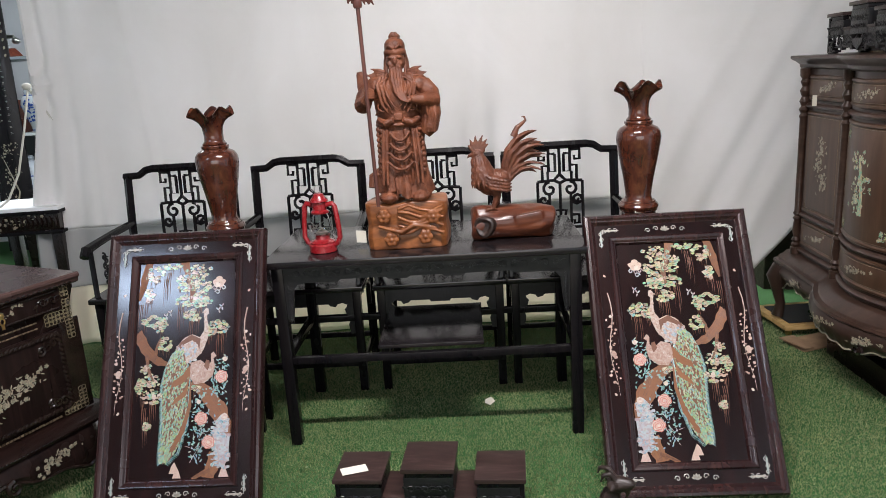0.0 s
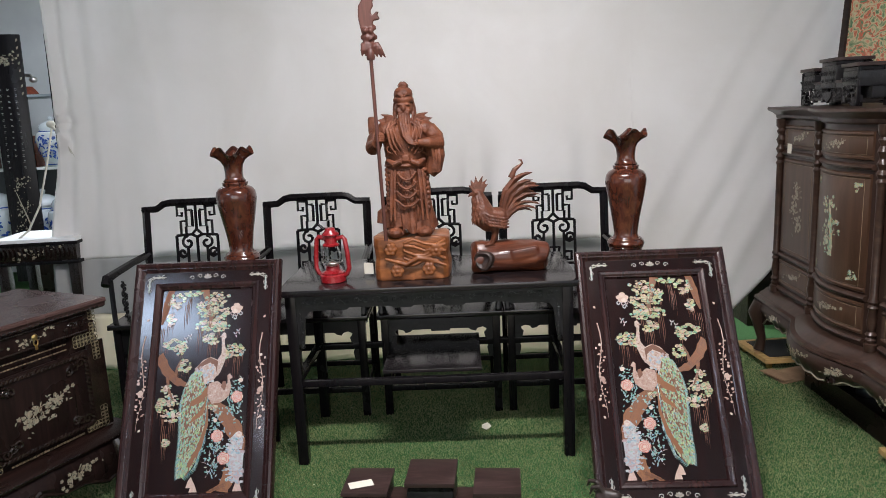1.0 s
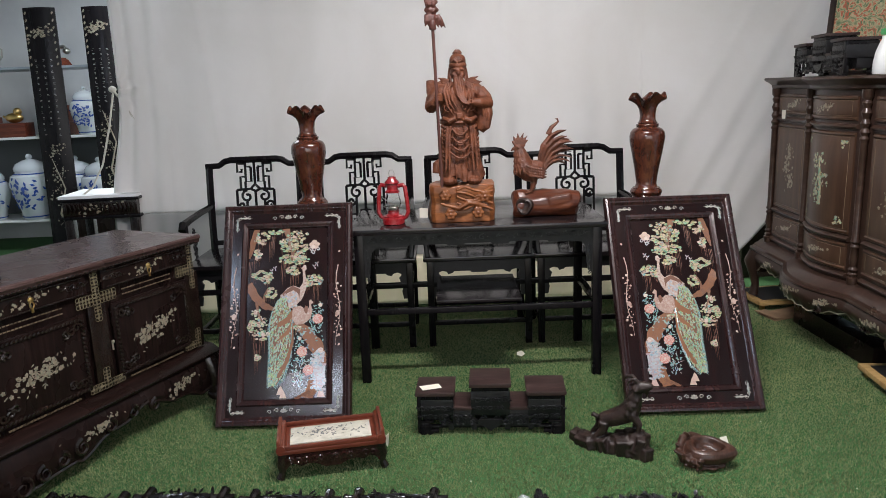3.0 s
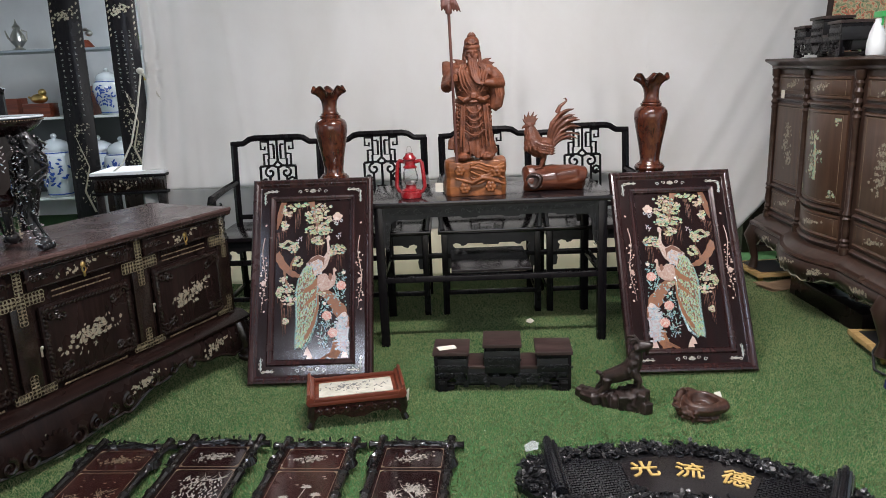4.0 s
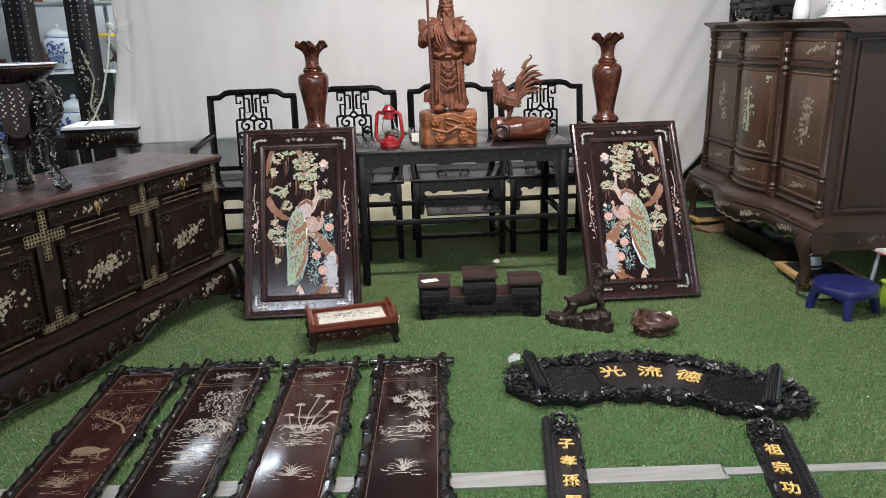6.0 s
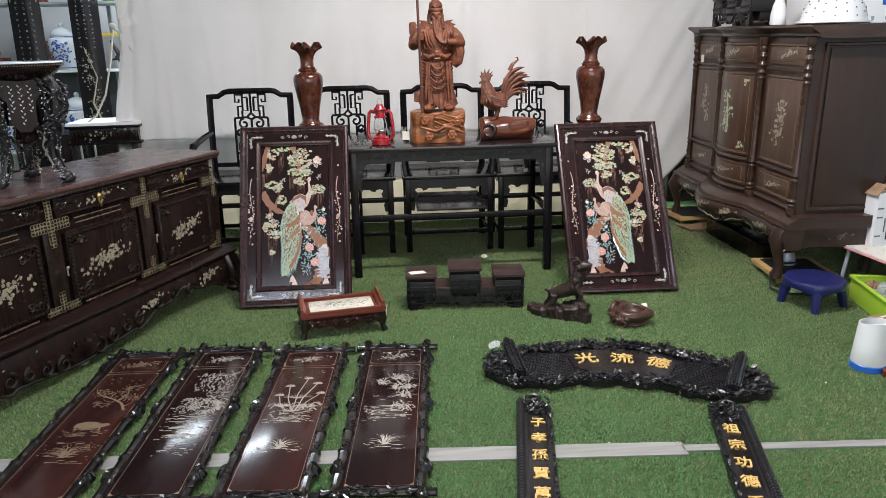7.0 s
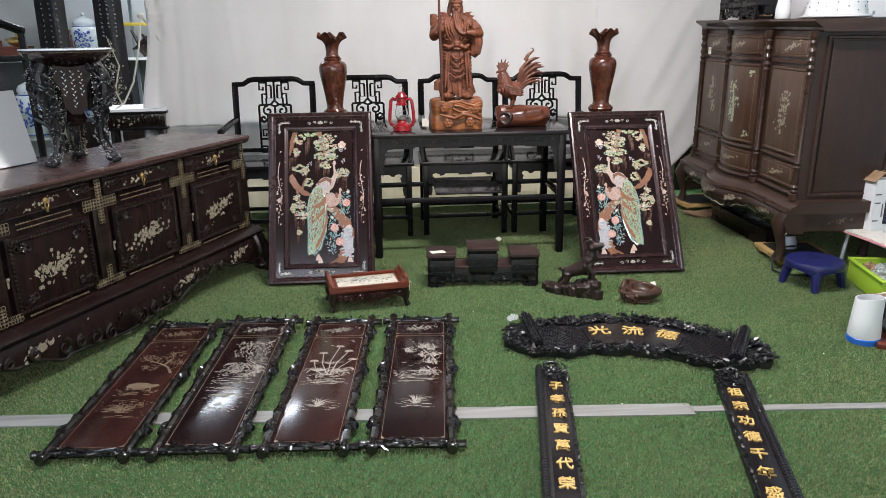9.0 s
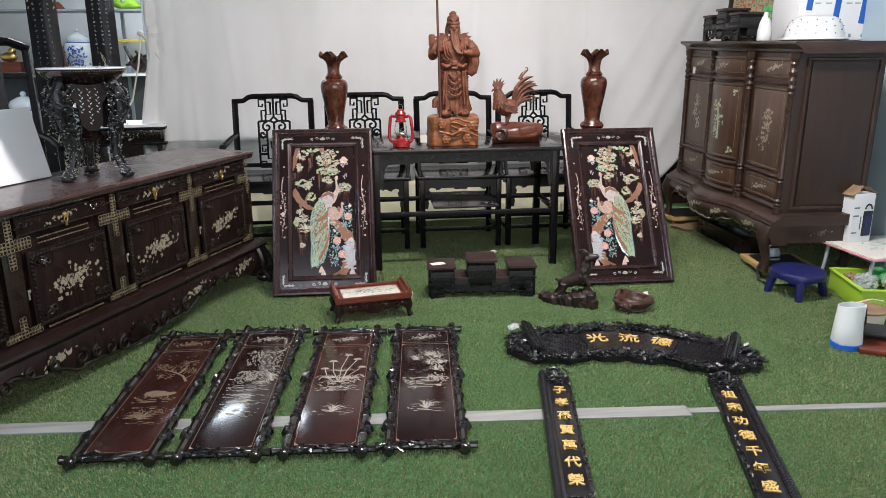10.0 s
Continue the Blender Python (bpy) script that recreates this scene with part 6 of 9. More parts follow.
_prof = [(0.060, 0), (0.066, 0.004), (0.072, 0.014), (0.068, 0.026), (0.066, 0.034), (0.076, 0.046), (0.079, 0.058), (0.074, 0.070), (0.062, 0.078), (0.054, 0.086), (0.050, 0.10), (0.053, 0.13), (0.060, 0.18), (0.069, 0.23), (0.078, 0.28), (0.085, 0.325), (0.087, 0.35), (0.083, 0.372), (0.072, 0.388), (0.056, 0.396), (0.052, 0.400), (0.055, 0.405), (0.050, 0.412), (0.046, 0.416), (0.049, 0.421), (0.043, 0.428), (0.039, 0.435), (0.038, 0.46), (0.042, 0.495), (0.052, 0.525), (0.068, 0.546), (0.084, 0.558), (0.088, 0.563), (0.080, 0.563), (0.060, 0.545), (0.040, 0.50), (0.032, 0.46)]
_prof = [(r, h * 0.94) for r, h in _prof]
part("body", lathe(mesh(), _prof, 48, 0, 0, 0, ruffle), M_VASE, vase)
_bm = mesh()
for _z, _r in ((0.038, 0.070), (0.072, 0.064), (0.386, 0.052)):
    tube(_bm, [(_r * math.cos(a), _r * math.sin(a), _z) for a in [6.283 * q / 40 for q in range(40)]], 0.0042, 6, 1, True)
part("collar_carving", _bm, M_VASE, vase)
copy_thing(vase, pose(0.893, 3.165, 0.856, 0, 0, 35))
_ped = thing("pedestal", "plain black wooden pedestal holding a vase", "pedestal", pose(-0.800, 3.205, 0), "pedestals behind the pictures")
part("top", box(mesh(), 0, 0, 0.843, 0.17, 0.17, 0.024, 0.003), M_BLACK, _ped)
for _sx in (-1, 1):
    for _sy in (-1, 1):
        part("leg", box(mesh(), 0.062 * _sx, 0.062 * _sy, 0.4155, 0.03, 0.03, 0.831, 0.003), M_BLACK, _ped)
copy_thing(_ped, pose(0.893, 3.165, 0))


# ---- carved figures on the table ----
def sculpt(name, bm, material, label, category, m, voxel, parent=None):
    bmesh.ops.recalc_face_normals(bm, faces=bm.faces)
    ob = part(name, bm, material, parent, "", True, m)
    if parent is None:
        tagged(ob, label, category)
    r = ob.modifiers.new("fuse", "REMESH")
    r.mode, r.voxel_size, r.use_smooth_shade = "VOXEL", voxel, True
    s = ob.modifiers.new("soften", "SMOOTH")
    s.factor, s.iterations = 0.5, 1
    return ob


def robed_figure():
    """A standing robed figure 0.645 high, carved from one block."""
    bm = mesh()
    rnd = random.Random(6)

    def robe(r, h, a, i):
        k = max(0, 1 - h / 0.30)
        w = 1 + 0.10 * k * (1 - 2 * abs(math.sin(4.5 * a + 5 * h))) + 0.05 * k * math.sin(17 * a + 1 - 9 * h)
        flare = 1 + 0.10 * k * max(0, math.cos(a - 0.4))
        return r * w * flare, h + 0.018 * k * math.sin(6 * a + 0.6)

    lathe(bm, [(0.05, 0.03), (0.106, 0.032), (0.103, 0.055), (0.096, 0.11), (0.089, 0.18), (0.083, 0.24), (0.080, 0.29), (0.087, 0.33), (0.094, 0.37), (0.098, 0.41), (0.097, 0.45), (0.080, 0.482), (0.04, 0.50)], 72, 0, 0, 0, robe)
    for v in bm.verts:
        v.co.y *= 0.72
    # belt and mask-like buckle, waist sash
    for z, r in ((0.318, 0.089), (0.305, 0.091)):
        tube(bm, [(r * math.cos(a), r * 0.74 * math.sin(a), z) for a in [6.283 * k / 28 for k in range(28)]], 0.007, 6, 1, True)
    box(bm, 0.0, -0.072, 0.335, 0.032, 0.014, 0.028, 0.006)
    for s in (-1, 1):
        tube(bm, [(s * 0.02, -0.074, 0.325), (s * 0.05, -0.070, 0.312), (s * 0.08, -0.05, 0.33)], [0.012, 0.016, 0.01], 8)
    # apron swags
    for k in range(4):
        z = 0.275 - 0.037 * k
        w = 0.036 + 0.004 * k
        tube(bm, [(w * t, -0.070 - 0.006 * (1 - t * t) - 0.003 * k, z - 0.030 * (1 - t * t)) for t in (-1, -0.6, -0.2, 0.2, 0.6, 1)], 0.006, 6)
    for x in (-0.062, -0.048, 0.05, 0.066):
        tube(bm, [(x, -0.062, 0.29), (x * 1.12, -0.072, 0.19), (x * 1.22, -0.082, 0.075)], [0.007, 0.008, 0.006], 6)
    for s in (-1, 1):
        for k in range(9):
            for q in range(3):
                ball(bm, s * (0.060 + 0.013 * q), -0.060 + 0.012 * q, 0.278 - 0.021 * k + 0.006 * q, 0.009, 0.007, 0.010, 8, 6)
    # legs and boots
    for s in (-1, 1):
        ball(bm, s * 0.062, -0.035, 0.022, 0.040, 0.058, 0.026, 12, 8)
        tube(bm, [(s * 0.055, 0, 0.02), (s * 0.05, 0, 0.10)], 0.032, 10)
    # shoulders, arms, wide sleeves
    for s in (-1, 1):
        ball(bm, s * 0.080, 0.0, 0.450, 0.046, 0.044, 0.040, 14, 10)
        for q in range(4):
            tube(bm, [(s * 0.03, -0.062, 0.485 - 0.028 * q), (s * 0.06, -0.066, 0.462 - 0.03 * q), (s * 0.088, -0.045, 0.435 - 0.03 * q)], [0.004, 0.0065, 0.004], 6)
        prism(bm, [(s * 0.045, 0.488), (s * 0.082, 0.505), (s * 0.118, 0.497), (s * 0.096, 0.484), (s * 0.07, 0.478)], -0.03, 0.01, FACE_Y)
    tube(bm, [(-0.098, 0.0, 0.455), (-0.128, -0.02, 0.415), (-0.135, -0.05, 0.385), (-0.115, -0.088, 0.402), (-0.102, -0.100, 0.425)], [0.032, 0.034, 0.033, 0.024, 0.017], 12)
    ball(bm, -0.10, -0.105, 0.428, 0.022, 0.020, 0.022, 12, 8)
    for k in range(4):
        tube(bm, [(-0.118, -0.112, 0.438 - 0.008 * k), (-0.098, -0.126, 0.438 - 0.008 * k), (-0.082, -0.112, 0.438 - 0.008 * k)], 0.0052, 6)
    box(bm, -0.135, 0.0, 0.475, 0.042, 0.03, 0.075, 0.012)
    tube(bm, [(0.096, 0.0, 0.455), (0.126, -0.01, 0.415), (0.134, -0.045, 0.392), (0.095, -0.088, 0.398), (0.055, -0.092, 0.40)], [0.034, 0.037, 0.034, 0.022, 0.014], 12)
    tube(bm, [(0.120, -0.02, 0.40), (0.124, -0.030, 0.34), (0.116, -0.038, 0.285), (0.098, -0.040, 0.262)], [0.040, 0.040, 0.034, 0.020], 14)
    for k in range(3):
        tube(bm, [(0.108 + 0.016 * k, -0.078 + 0.012 * k, 0.385), (0.116 + 0.014 * k, -0.068, 0.33), (0.112 + 0.012 * k, -0.062, 0.27)], 0.006, 6)
    # head, face, beard, hat
    ball(bm, 0.0, -0.012, 0.545, 0.036, 0.038, 0.046, 16, 12)
    ball(bm, 0.0, -0.050, 0.540, 0.009, 0.010, 0.013, 8, 6)
    for s in (-1, 1):
        ball(bm, s * 0.016, -0.044, 0.556, 0.014, 0.008, 0.006, 8, 6)
        ball(bm, s * 0.020, -0.042, 0.532, 0.012, 0.010, 0.010, 8, 6)
        tube(bm, [(s * 0.004, -0.050, 0.527), (s * 0.018, -0.052, 0.52), (s * 0.024, -0.05, 0.495)], [0.005, 0.006, 0.004], 6)
        tube(bm, [(s * 0.033, 0.0, 0.555), (s * 0.038, -0.005, 0.525), (s * 0.034, -0.03, 0.485)], [0.006, 0.007, 0.004], 8)
    for k in range(9):
        x = -0.026 + 0.0065 * k
        d = 0.006 * (k % 2)
        tube(bm, [(x * 0.8, -0.044 - d, 0.520), (x * 0.9 + 0.003, -0.062 - d, 0.475), (x * 0.75 + 0.010, -0.074 - d, 0.43), (x * 0.55 + 0.026, -0.084 - d, 0.40), (x * 0.3 + 0.052, -0.092 - d, 0.385 + 0.002 * k)], [0.0042, 0.0050, 0.0046, 0.004, 0.002], 6)
    for s in (-1, 1):
        for q in range(3):
            tube(bm, [(s * (0.036 + 0.012 * q), -0.050, 0.497 - 0.004 * q), (s * (0.046 + 0.014 * q), -0.068, 0.455), (s * (0.030 + 0.014 * q), -0.078, 0.405 - 0.01 * q), (s * (0.012 + 0.012 * q), -0.080, 0.375 - 0.012 * q)], [0.004, 0.006, 0.006, 0.003], 6)
        tube(bm, [(s * 0.055 + 0.020 * math.cos(a), -0.074, 0.375 + 0.016 * math.sin(a)) for a in [6.283 * q / 14 for q in range(14)]], 0.0038, 5, 1, True)
    lathe(bm, [(0.041, 0.566), (0.044, 0.574), (0.043, 0.582), (0.039, 0.586), (0.040, 0.600), (0.037, 0.613), (0.028, 0.624), (0.012, 0.629)], 24, 0, -0.006, 0)
    for s in (-1, 1):
        tube(bm, [(s * 0.004, -0.046, 0.588), (s * 0.018, -0.044, 0.600), (s * 0.030, -0.030, 0.592)], [0.006, 0.007, 0.003], 6)
    ball(bm, 0.0, 0.008, 0.634, 0.024, 0.018, 0.013, 10, 8)
    for k in range(5):
        ball(bm, -0.012 + 0.006 * k, -0.006, 0.637 + 0.006 * (k % 2), 0.008, 0.010, 0.009, 8, 6)
    for s in (-1, 1):
        tube(bm, [(s * 0.036, 0.012, 0.575), (s * 0.039, 0.02, 0.545), (s * 0.042, 0.02, 0.51)], [0.006, 0.010, 0.010], 8)
        for q in range(3):
            tube(bm, [(s * 0.042, 0.0, 0.502 - 0.006 * q), (s * (0.070 + 0.004 * q), -0.008, 0.512 - 0.008 * q), (s * (0.100 - 0.010 * q), -0.006, 0.520 - 0.016 * q)], [0.010, 0.009, 0.002], 6)
    # robe tails and side pieces
    tube(bm, [(-0.09, 0.0, 0.12), (-0.12, -0.01, 0.10), (-0.125, -0.02, 0.06)], [0.02, 0.022, 0.018], 8)
    for k in range(84):
        a = rnd.uniform(0, 6.28)
        z = rnd.uniform(0.05, 0.28)
        r = 0.098 - 0.06 * z
        tube(bm, [(r * math.cos(a), 0.74 * r * math.sin(a), z + 0.05), ((r + 0.006) * math.cos(a + 0.1), 0.76 * r * math.sin(a + 0.1), z), ((r + 0.004) * math.cos(a + 0.05), 0.76 * r * math.sin(a + 0.05), z - 0.04)], [0.003, 0.006, 0.003], 5)
    return bm


sculpt("wooden_statue", robed_figure(), M_STATUE, "carved teak statue of a bearded robed figure", "statue", pose(-0.040, 3.155, 0.985), 0.0024)
_bm = mesh()
_rnd = random.Random(9)
lathe(_bm, [(0.12, 0), (0.165, 0.0), (0.168, 0.05), (0.160, 0.10), (0.165, 0.15), (0.162, 0.182), (0.15, 0.187), (0.02, 0.187)], 40, 0, 0, 0, lambda r, h, a, i: (r * min(1.18, 1 / max(abs(math.cos(a)), 1.18 * abs(math.sin(a)))) * (1 + 0.03 * math.sin(3 * a + 9 * h)), h + (0.006 * math.sin(4 * a) if h > 0.1 else 0)))
for _v in _bm.verts:
    _v.co.y *= 0.78
for _cx, _cz in ((-0.085, 0.14), (-0.06, 0.045), (0.075, 0.05), (0.11, 0.13)):
    for _k in range(6):
        _a = 6.283 * _k / 6
        ball(_bm, _cx + 0.018 * math.cos(_a), -0.132, _cz + 0.018 * math.sin(_a), 0.013, 0.010, 0.013, 8, 6)
    ball(_bm, _cx, -0.136, _cz, 0.009, 0.010, 0.009, 8, 6)
for _k in range(5):
    tube(_bm, [(-0.03 + 0.18 * t, -0.130, 0.165 - 0.022 * _k + 0.014 * math.sin(7 * t + _k)) for t in (0, 0.25, 0.5, 0.75, 1)], 0.0075, 6)
tube(_bm, [(-0.11, -0.128, 0.10), (-0.02, -0.138, 0.075), (0.03, -0.134, 0.10), (0.12, -0.128, 0.085)], [0.007, 0.011, 0.011, 0.006], 7)
sculpt("statue_base", _bm, M_STBASE, "orange teak block carved with blossoms and branches", "carved base", pose(-0.040, 3.195, 0.8005), 0.0034)

halberd = thing("wooden_halberd", "carved dark red wooden halberd held by the statue", "halberd", pose(-0.138, 3.035, 0.985, 0, -1.2, 0))
part("shaft", tube(mesh(), [(0, 0, 0.0), (0, 0, 0.74)], 0.0075, 12), M_SHAFT, halberd)
_bm = mesh()
prism(_bm, [(-0.013, 0.80), (-0.030, 0.85), (-0.038, 0.90), (-0.034, 0.945), (-0.018, 0.968), (0.006, 0.978), (0.030, 0.975), (0.024, 0.955), (0.026, 0.940), (0.014, 0.925), (0.018, 0.905), (0.026, 0.91), (0.034, 0.92), (0.046, 0.918), (0.040, 0.906), (0.050, 0.890), (0.036, 0.886), (0.022, 0.885), (0.016, 0.860), (0.02, 0.82)], -0.006, 0.006, FACE_Y)
_rnd = random.Random(3)
for _i in range(26):
    ball(_bm, _rnd.uniform(-0.03, 0.026), _rnd.uniform(-0.012, 0.012), _rnd.uniform(0.775, 0.86), 0.010, 0.008, 0.011, 7, 5)
for _k in range(7):
    tube(_bm, [(-0.026 + 0.009 * _k, 0, 0.80), (-0.030 + 0.012 * _k, -0.004, 0.775), (-0.034 + 0.0155 * _k, 0, 0.752 - 0.002 * _k)], [0.010, 0.009, 0.003], 6)
sculpt("blade", _bm, M_SHAFT, "", "", Matrix(), 0.0035, halberd)
part("ferrule", lathe(mesh(), [(0.014, 0.735), (0.017, 0.742), (0.016, 0.775), (0.012, 0.78)], 14), M_SHAFT, halberd)

# rooster on its log
_bm = mesh()
ball(_bm, 0, 0, 0, 0.070, 0.046, 0.052, 18, 12, pose(0.004, 0, 0.112, 0, -22, 0))
ball(_bm, 0, 0, 0, 0.052, 0.044, 0.056, 16, 12, pose(-0.036, 0, 0.126, 0, -30, 0))
tube(_bm, [(-0.030, 0, 0.125), (-0.046, 0, 0.165), (-0.052, 0, 0.200), (-0.058, 0, 0.222)], [0.052, 0.044, 0.032, 0.024], 16)
ball(_bm, -0.062, 0, 0.226, 0.026, 0.020, 0.023, 14, 10)
tube(_bm, [(-0.080, 0, 0.228), (-0.094, 0, 0.224), (-0.102, 0, 0.214)], [0.011, 0.007, 0.002], 8)
for _k, (_x, _h, _l) in enumerate(((-0.090, 0.022, -0.008), (-0.080, 0.044, -0.008), (-0.066, 0.058, 0.0), (-0.050, 0.058, 0.014), (-0.040, 0.042, 0.022), (-0.034, 0.022, 0.020))):
    tube(_bm, [(_x * 0.6 - 0.022, 0, 0.238), (_x, 0, 0.246 + 0.45 * _h), (_x + _l, 0, 0.246 + _h)], [0.013, 0.010, 0.002], 7, 0.55)
for _s in (-1, 1):
    ball(_bm, -0.080, 0.009 * _s, 0.196, 0.011, 0.006, 0.020, 8, 6)
    ball(_bm, -0.068, 0.019 * _s, 0.232, 0.005, 0.004, 0.005, 8, 6)
    for _q in range(5):
        for _k in range(4):
            tube(_bm, [(-0.040 + 0.014 * _q, (0.040 + 0.004 * math.sin(_q)) * _s, 0.150 - 0.013 * _k - 0.004 * _q), (-0.012 + 0.015 * _q, 0.052 * _s, 0.132 - 0.013 * _k - 0.003 * _q), (0.014 + 0.014 * _q, 0.046 * _s, 0.122 - 0.013 * _k)], [0.006, 0.0085, 0.003], 6)
    tube(_bm, [(0.004, 0.020 * _s, 0.085), (0.010, 0.022 * _s, 0.052), (0.002 + 0.012 * _s, 0.022 * _s, 0.004)], [0.028, 0.015, 0.009], 9)
    for _k in (-1, 0, 1):
        tube(_bm, [(0.002 + 0.012 * _s, 0.022 * _s, 0.006), (-0.026 + 0.012 * _s, 0.022 * _s + 0.014 * _k, 0.003)], [0.007, 0.004], 6)
    tube(_bm, [(0.002 + 0.012 * _s, 0.022 * _s, 0.006), (0.022 + 0.012 * _s, 0.022 * _s, 0.003)], [0.006, 0.003], 6)
for _r in range(4):
    for _k in range(16):
        _a = 6.283 * (_k + 0.5 * (_r % 2)) / 16
        _z0 = 0.215 - 0.026 * _r
        _w0, _w1 = 0.024 + 0.007 * _r, 0.034 + 0.0075 * _r
        tube(_bm, [(-0.056 + 0.006 * _r + _w0 * math.cos(_a), _w0 * math.sin(_a), _z0), (-0.050 + 0.006 * _r + _w1 * math.cos(_a), _w1 * math.sin(_a) * 0.95, _z0 - 0.026), (-0.046 + 0.006 * _r + (_w1 + 0.003) * math.cos(_a), (_w1 + 0.002) * math.sin(_a) * 0.95, _z0 - 0.046)], [0.004, 0.0065, 0.002], 5)
for _k in range(15):
    _f = _k / 14
    _y = 0.020 * math.sin(_k * 2.3)
    _a = math.radians(80 - 46 * _f)
    _l = 0.215 - 0.085 * _f + 0.016 * math.sin(_k * 1.7)
    _bx, _bz = 0.050 + 0.016 * _f, 0.128 - 0.012 * _f
    _p = [(_bx + _l * q * math.cos(_a + 0.22 - 0.62 * q * q), _y * (0.3 + 0.9 * q), _bz + _l * q * math.sin(_a + 0.22 - 0.62 * q * q)) for q in (0, 0.25, 0.5, 0.75, 0.9, 1.0)]
    tube(_bm, _p, [0.017, 0.017, 0.016, 0.013, 0.009, 0.002], 8, 0.5)
    tube(_bm, [(x, y - 0.008, z) for x, y, z in _p], [0.003, 0.004, 0.004, 0.003, 0.003, 0.001], 5)
tube(_bm, [(0.085, 0, 0.29), (0.102, 0, 0.325), (0.122, 0, 0.340), (0.136, 0, 0.352), (0.132, 0, 0.366), (0.118, 0, 0.366)], [0.014, 0.011, 0.008, 0.006, 0.005, 0.002], 7)
sculpt("wooden_rooster", _bm, M_COCK, "carved reddish wooden rooster with a high feathered tail", "rooster carving", pose(0.318, 3.195, 0.920), 0.0024)
_bm = mesh()
lathe(_bm, [(0.05, -0.165), (0.066, -0.16), (0.070, -0.13), (0.064, -0.08), (0.068, -0.01), (0.066, 0.06), (0.070, 0.11), (0.062, 0.155), (0.04, 0.162)], 30, 0, 0, 0, lambda r, h, a, i: (r * (1 + 0.07 * math.sin(3 * a + 7 * h) + 0.05 * math.sin(5 * a + 20 * h)), h + 0.012 * math.sin(2 * a)))
_rot = pose(0, 0, 0.060, 0, 90, 0)
for _v in _bm.verts:
    _v.co = _rot @ _v.co
    _v.co.y *= 0.95
    _v.co.z = max(0.0, _v.co.z * 1.04)
box(_bm, 0.07, -0.055, 0.075, 0.12, 0.03, 0.05, 0.012, pose(0, 0, 0, 0, -8, 0))
sculpt("wooden_log", _bm, M_LOG, "polished red log with a hollow knot under the rooster", "wooden log", pose(0.392, 3.20, 0.8005), 0.0045)
_bm = mesh()
lathe(_bm, [(0.0, 0.004), (0.020, 0.005), (0.026, 0.012), (0.033, 0.016), (0.041, 0.012), (0.044, 0.0), (0.042, -0.02)], 22, 0, 0, 0, lambda r, h, a, i: (r * (1 + 0.08 * math.sin(3 * a)), h))
_log = bpy.data.objects["wooden_log"]
part("hollow_knot", _bm, M_EBONY, _log, "dark hollow knot", True, pose(-0.12, -0.066, 0.062, 82, 0, -24))

# hurricane lantern
lantern = thing("red_lantern", "red enamel hurricane lantern with a clear glass globe", "lantern", pose(-0.386, 3.125, 0.8005, 0, 0, -15))
part("fuel_tank", lathe(mesh(), [(0.045, 0), (0.056, 0.003), (0.056, 0.03), (0.050, 0.036), (0.051, 0.042), (0.030, 0.052), (0.028, 0.066), (0.032, 0.070), (0.02, 0.072)], 32), M_RED, lantern)
part("chimney", lathe(mesh(), [(0.036, 0.158), (0.037, 0.165), (0.028, 0.172), (0.028, 0.200), (0.037, 0.206), (0.036, 0.212), (0.022, 0.226), (0.020, 0.236), (0.006, 0.240)], 28), M_RED, lantern)
part("globe", lathe(mesh(), [(0.026, 0.070), (0.036, 0.085), (0.041, 0.105), (0.038, 0.130), (0.029, 0.158), (0.027, 0.158), (0.036, 0.129), (0.039, 0.105), (0.034, 0.086), (0.024, 0.072)], 28), M_GLASS, lantern, "clear glass globe")
for _s in (-1, 1):
    part("side_tube", tube(mesh(), [(_s * 0.046, 0, 0.025), (_s * 0.066, 0, 0.036), (_s * 0.078, 0, 0.06), (_s * 0.074, 0, 0.12), (_s * 0.066, 0, 0.185), (_s * 0.056, 0, 0.197), (_s * 0.030, 0, 0.190)], 0.0105, 10), M_RED, lantern)
_bm = mesh()
for _s in (-1, 1):
    tube(_bm, [(_s * 0.045, -0.036, 0.09), (0, -0.044, 0.112), (-_s * 0.045, -0.036, 0.14)], 0.0014, 5)
tube(_bm, [(0.044 * math.cos(a), 0.044 * math.sin(a), 0.088) for a in [6.283 * t / 24 for t in range(24)]], 0.0015, 5, 1, True)
part("globe_guard", _bm, M_SILVER, lantern, "thin wire globe guard")
part("burner", lathe(mesh(), [(0.022, 0.068), (0.024, 0.078), (0.014, 0.088), (0.008, 0.092)], 18), M_SILVER, lantern)
part("bail_handle", tube(mesh(), [(-0.012, 0, 0.236), (-0.014, 0, 0.255), (-0.008, 0, 0.270), (0.008, 0, 0.270), (0.014, 0, 0.255), (0.012, 0, 0.236)], 0.0018, 6), M_SILVER, lantern, "thin wire carrying loop")


# ---- small carvings on the turf ----
tray = thing("low_tray_stand", "red wooden tray stand with upturned ends and a painted plaque", "tray stand", pose(-0.625, 2.215, 0, 0, 0, 9.5) @ Matrix.Diagonal((1, 1, 1.13, 1)))
part("tray", box(mesh(), 0, 0, 0.104, 0.40, 0.225, 0.016, 0.003), M_TRAY, tray)
for _s in (-1, 1):
    part("upturned_end", tube(mesh(), [(_s * 0.192, -0.118, 0.116), (_s * 0.192, 0.118, 0.116)], [0.018, 0.018], 8), M_TRAY, tray)
    part("end_board", box(mesh(), _s * 0.198, 0, 0.130, 0.014, 0.232, 0.036, 0.004, None), M_TRAY, tray)
    part("side_rail", box(mesh(), 0, _s * 0.106, 0.118, 0.36, 0.012, 0.016, 0.003), M_TRAY, tray)
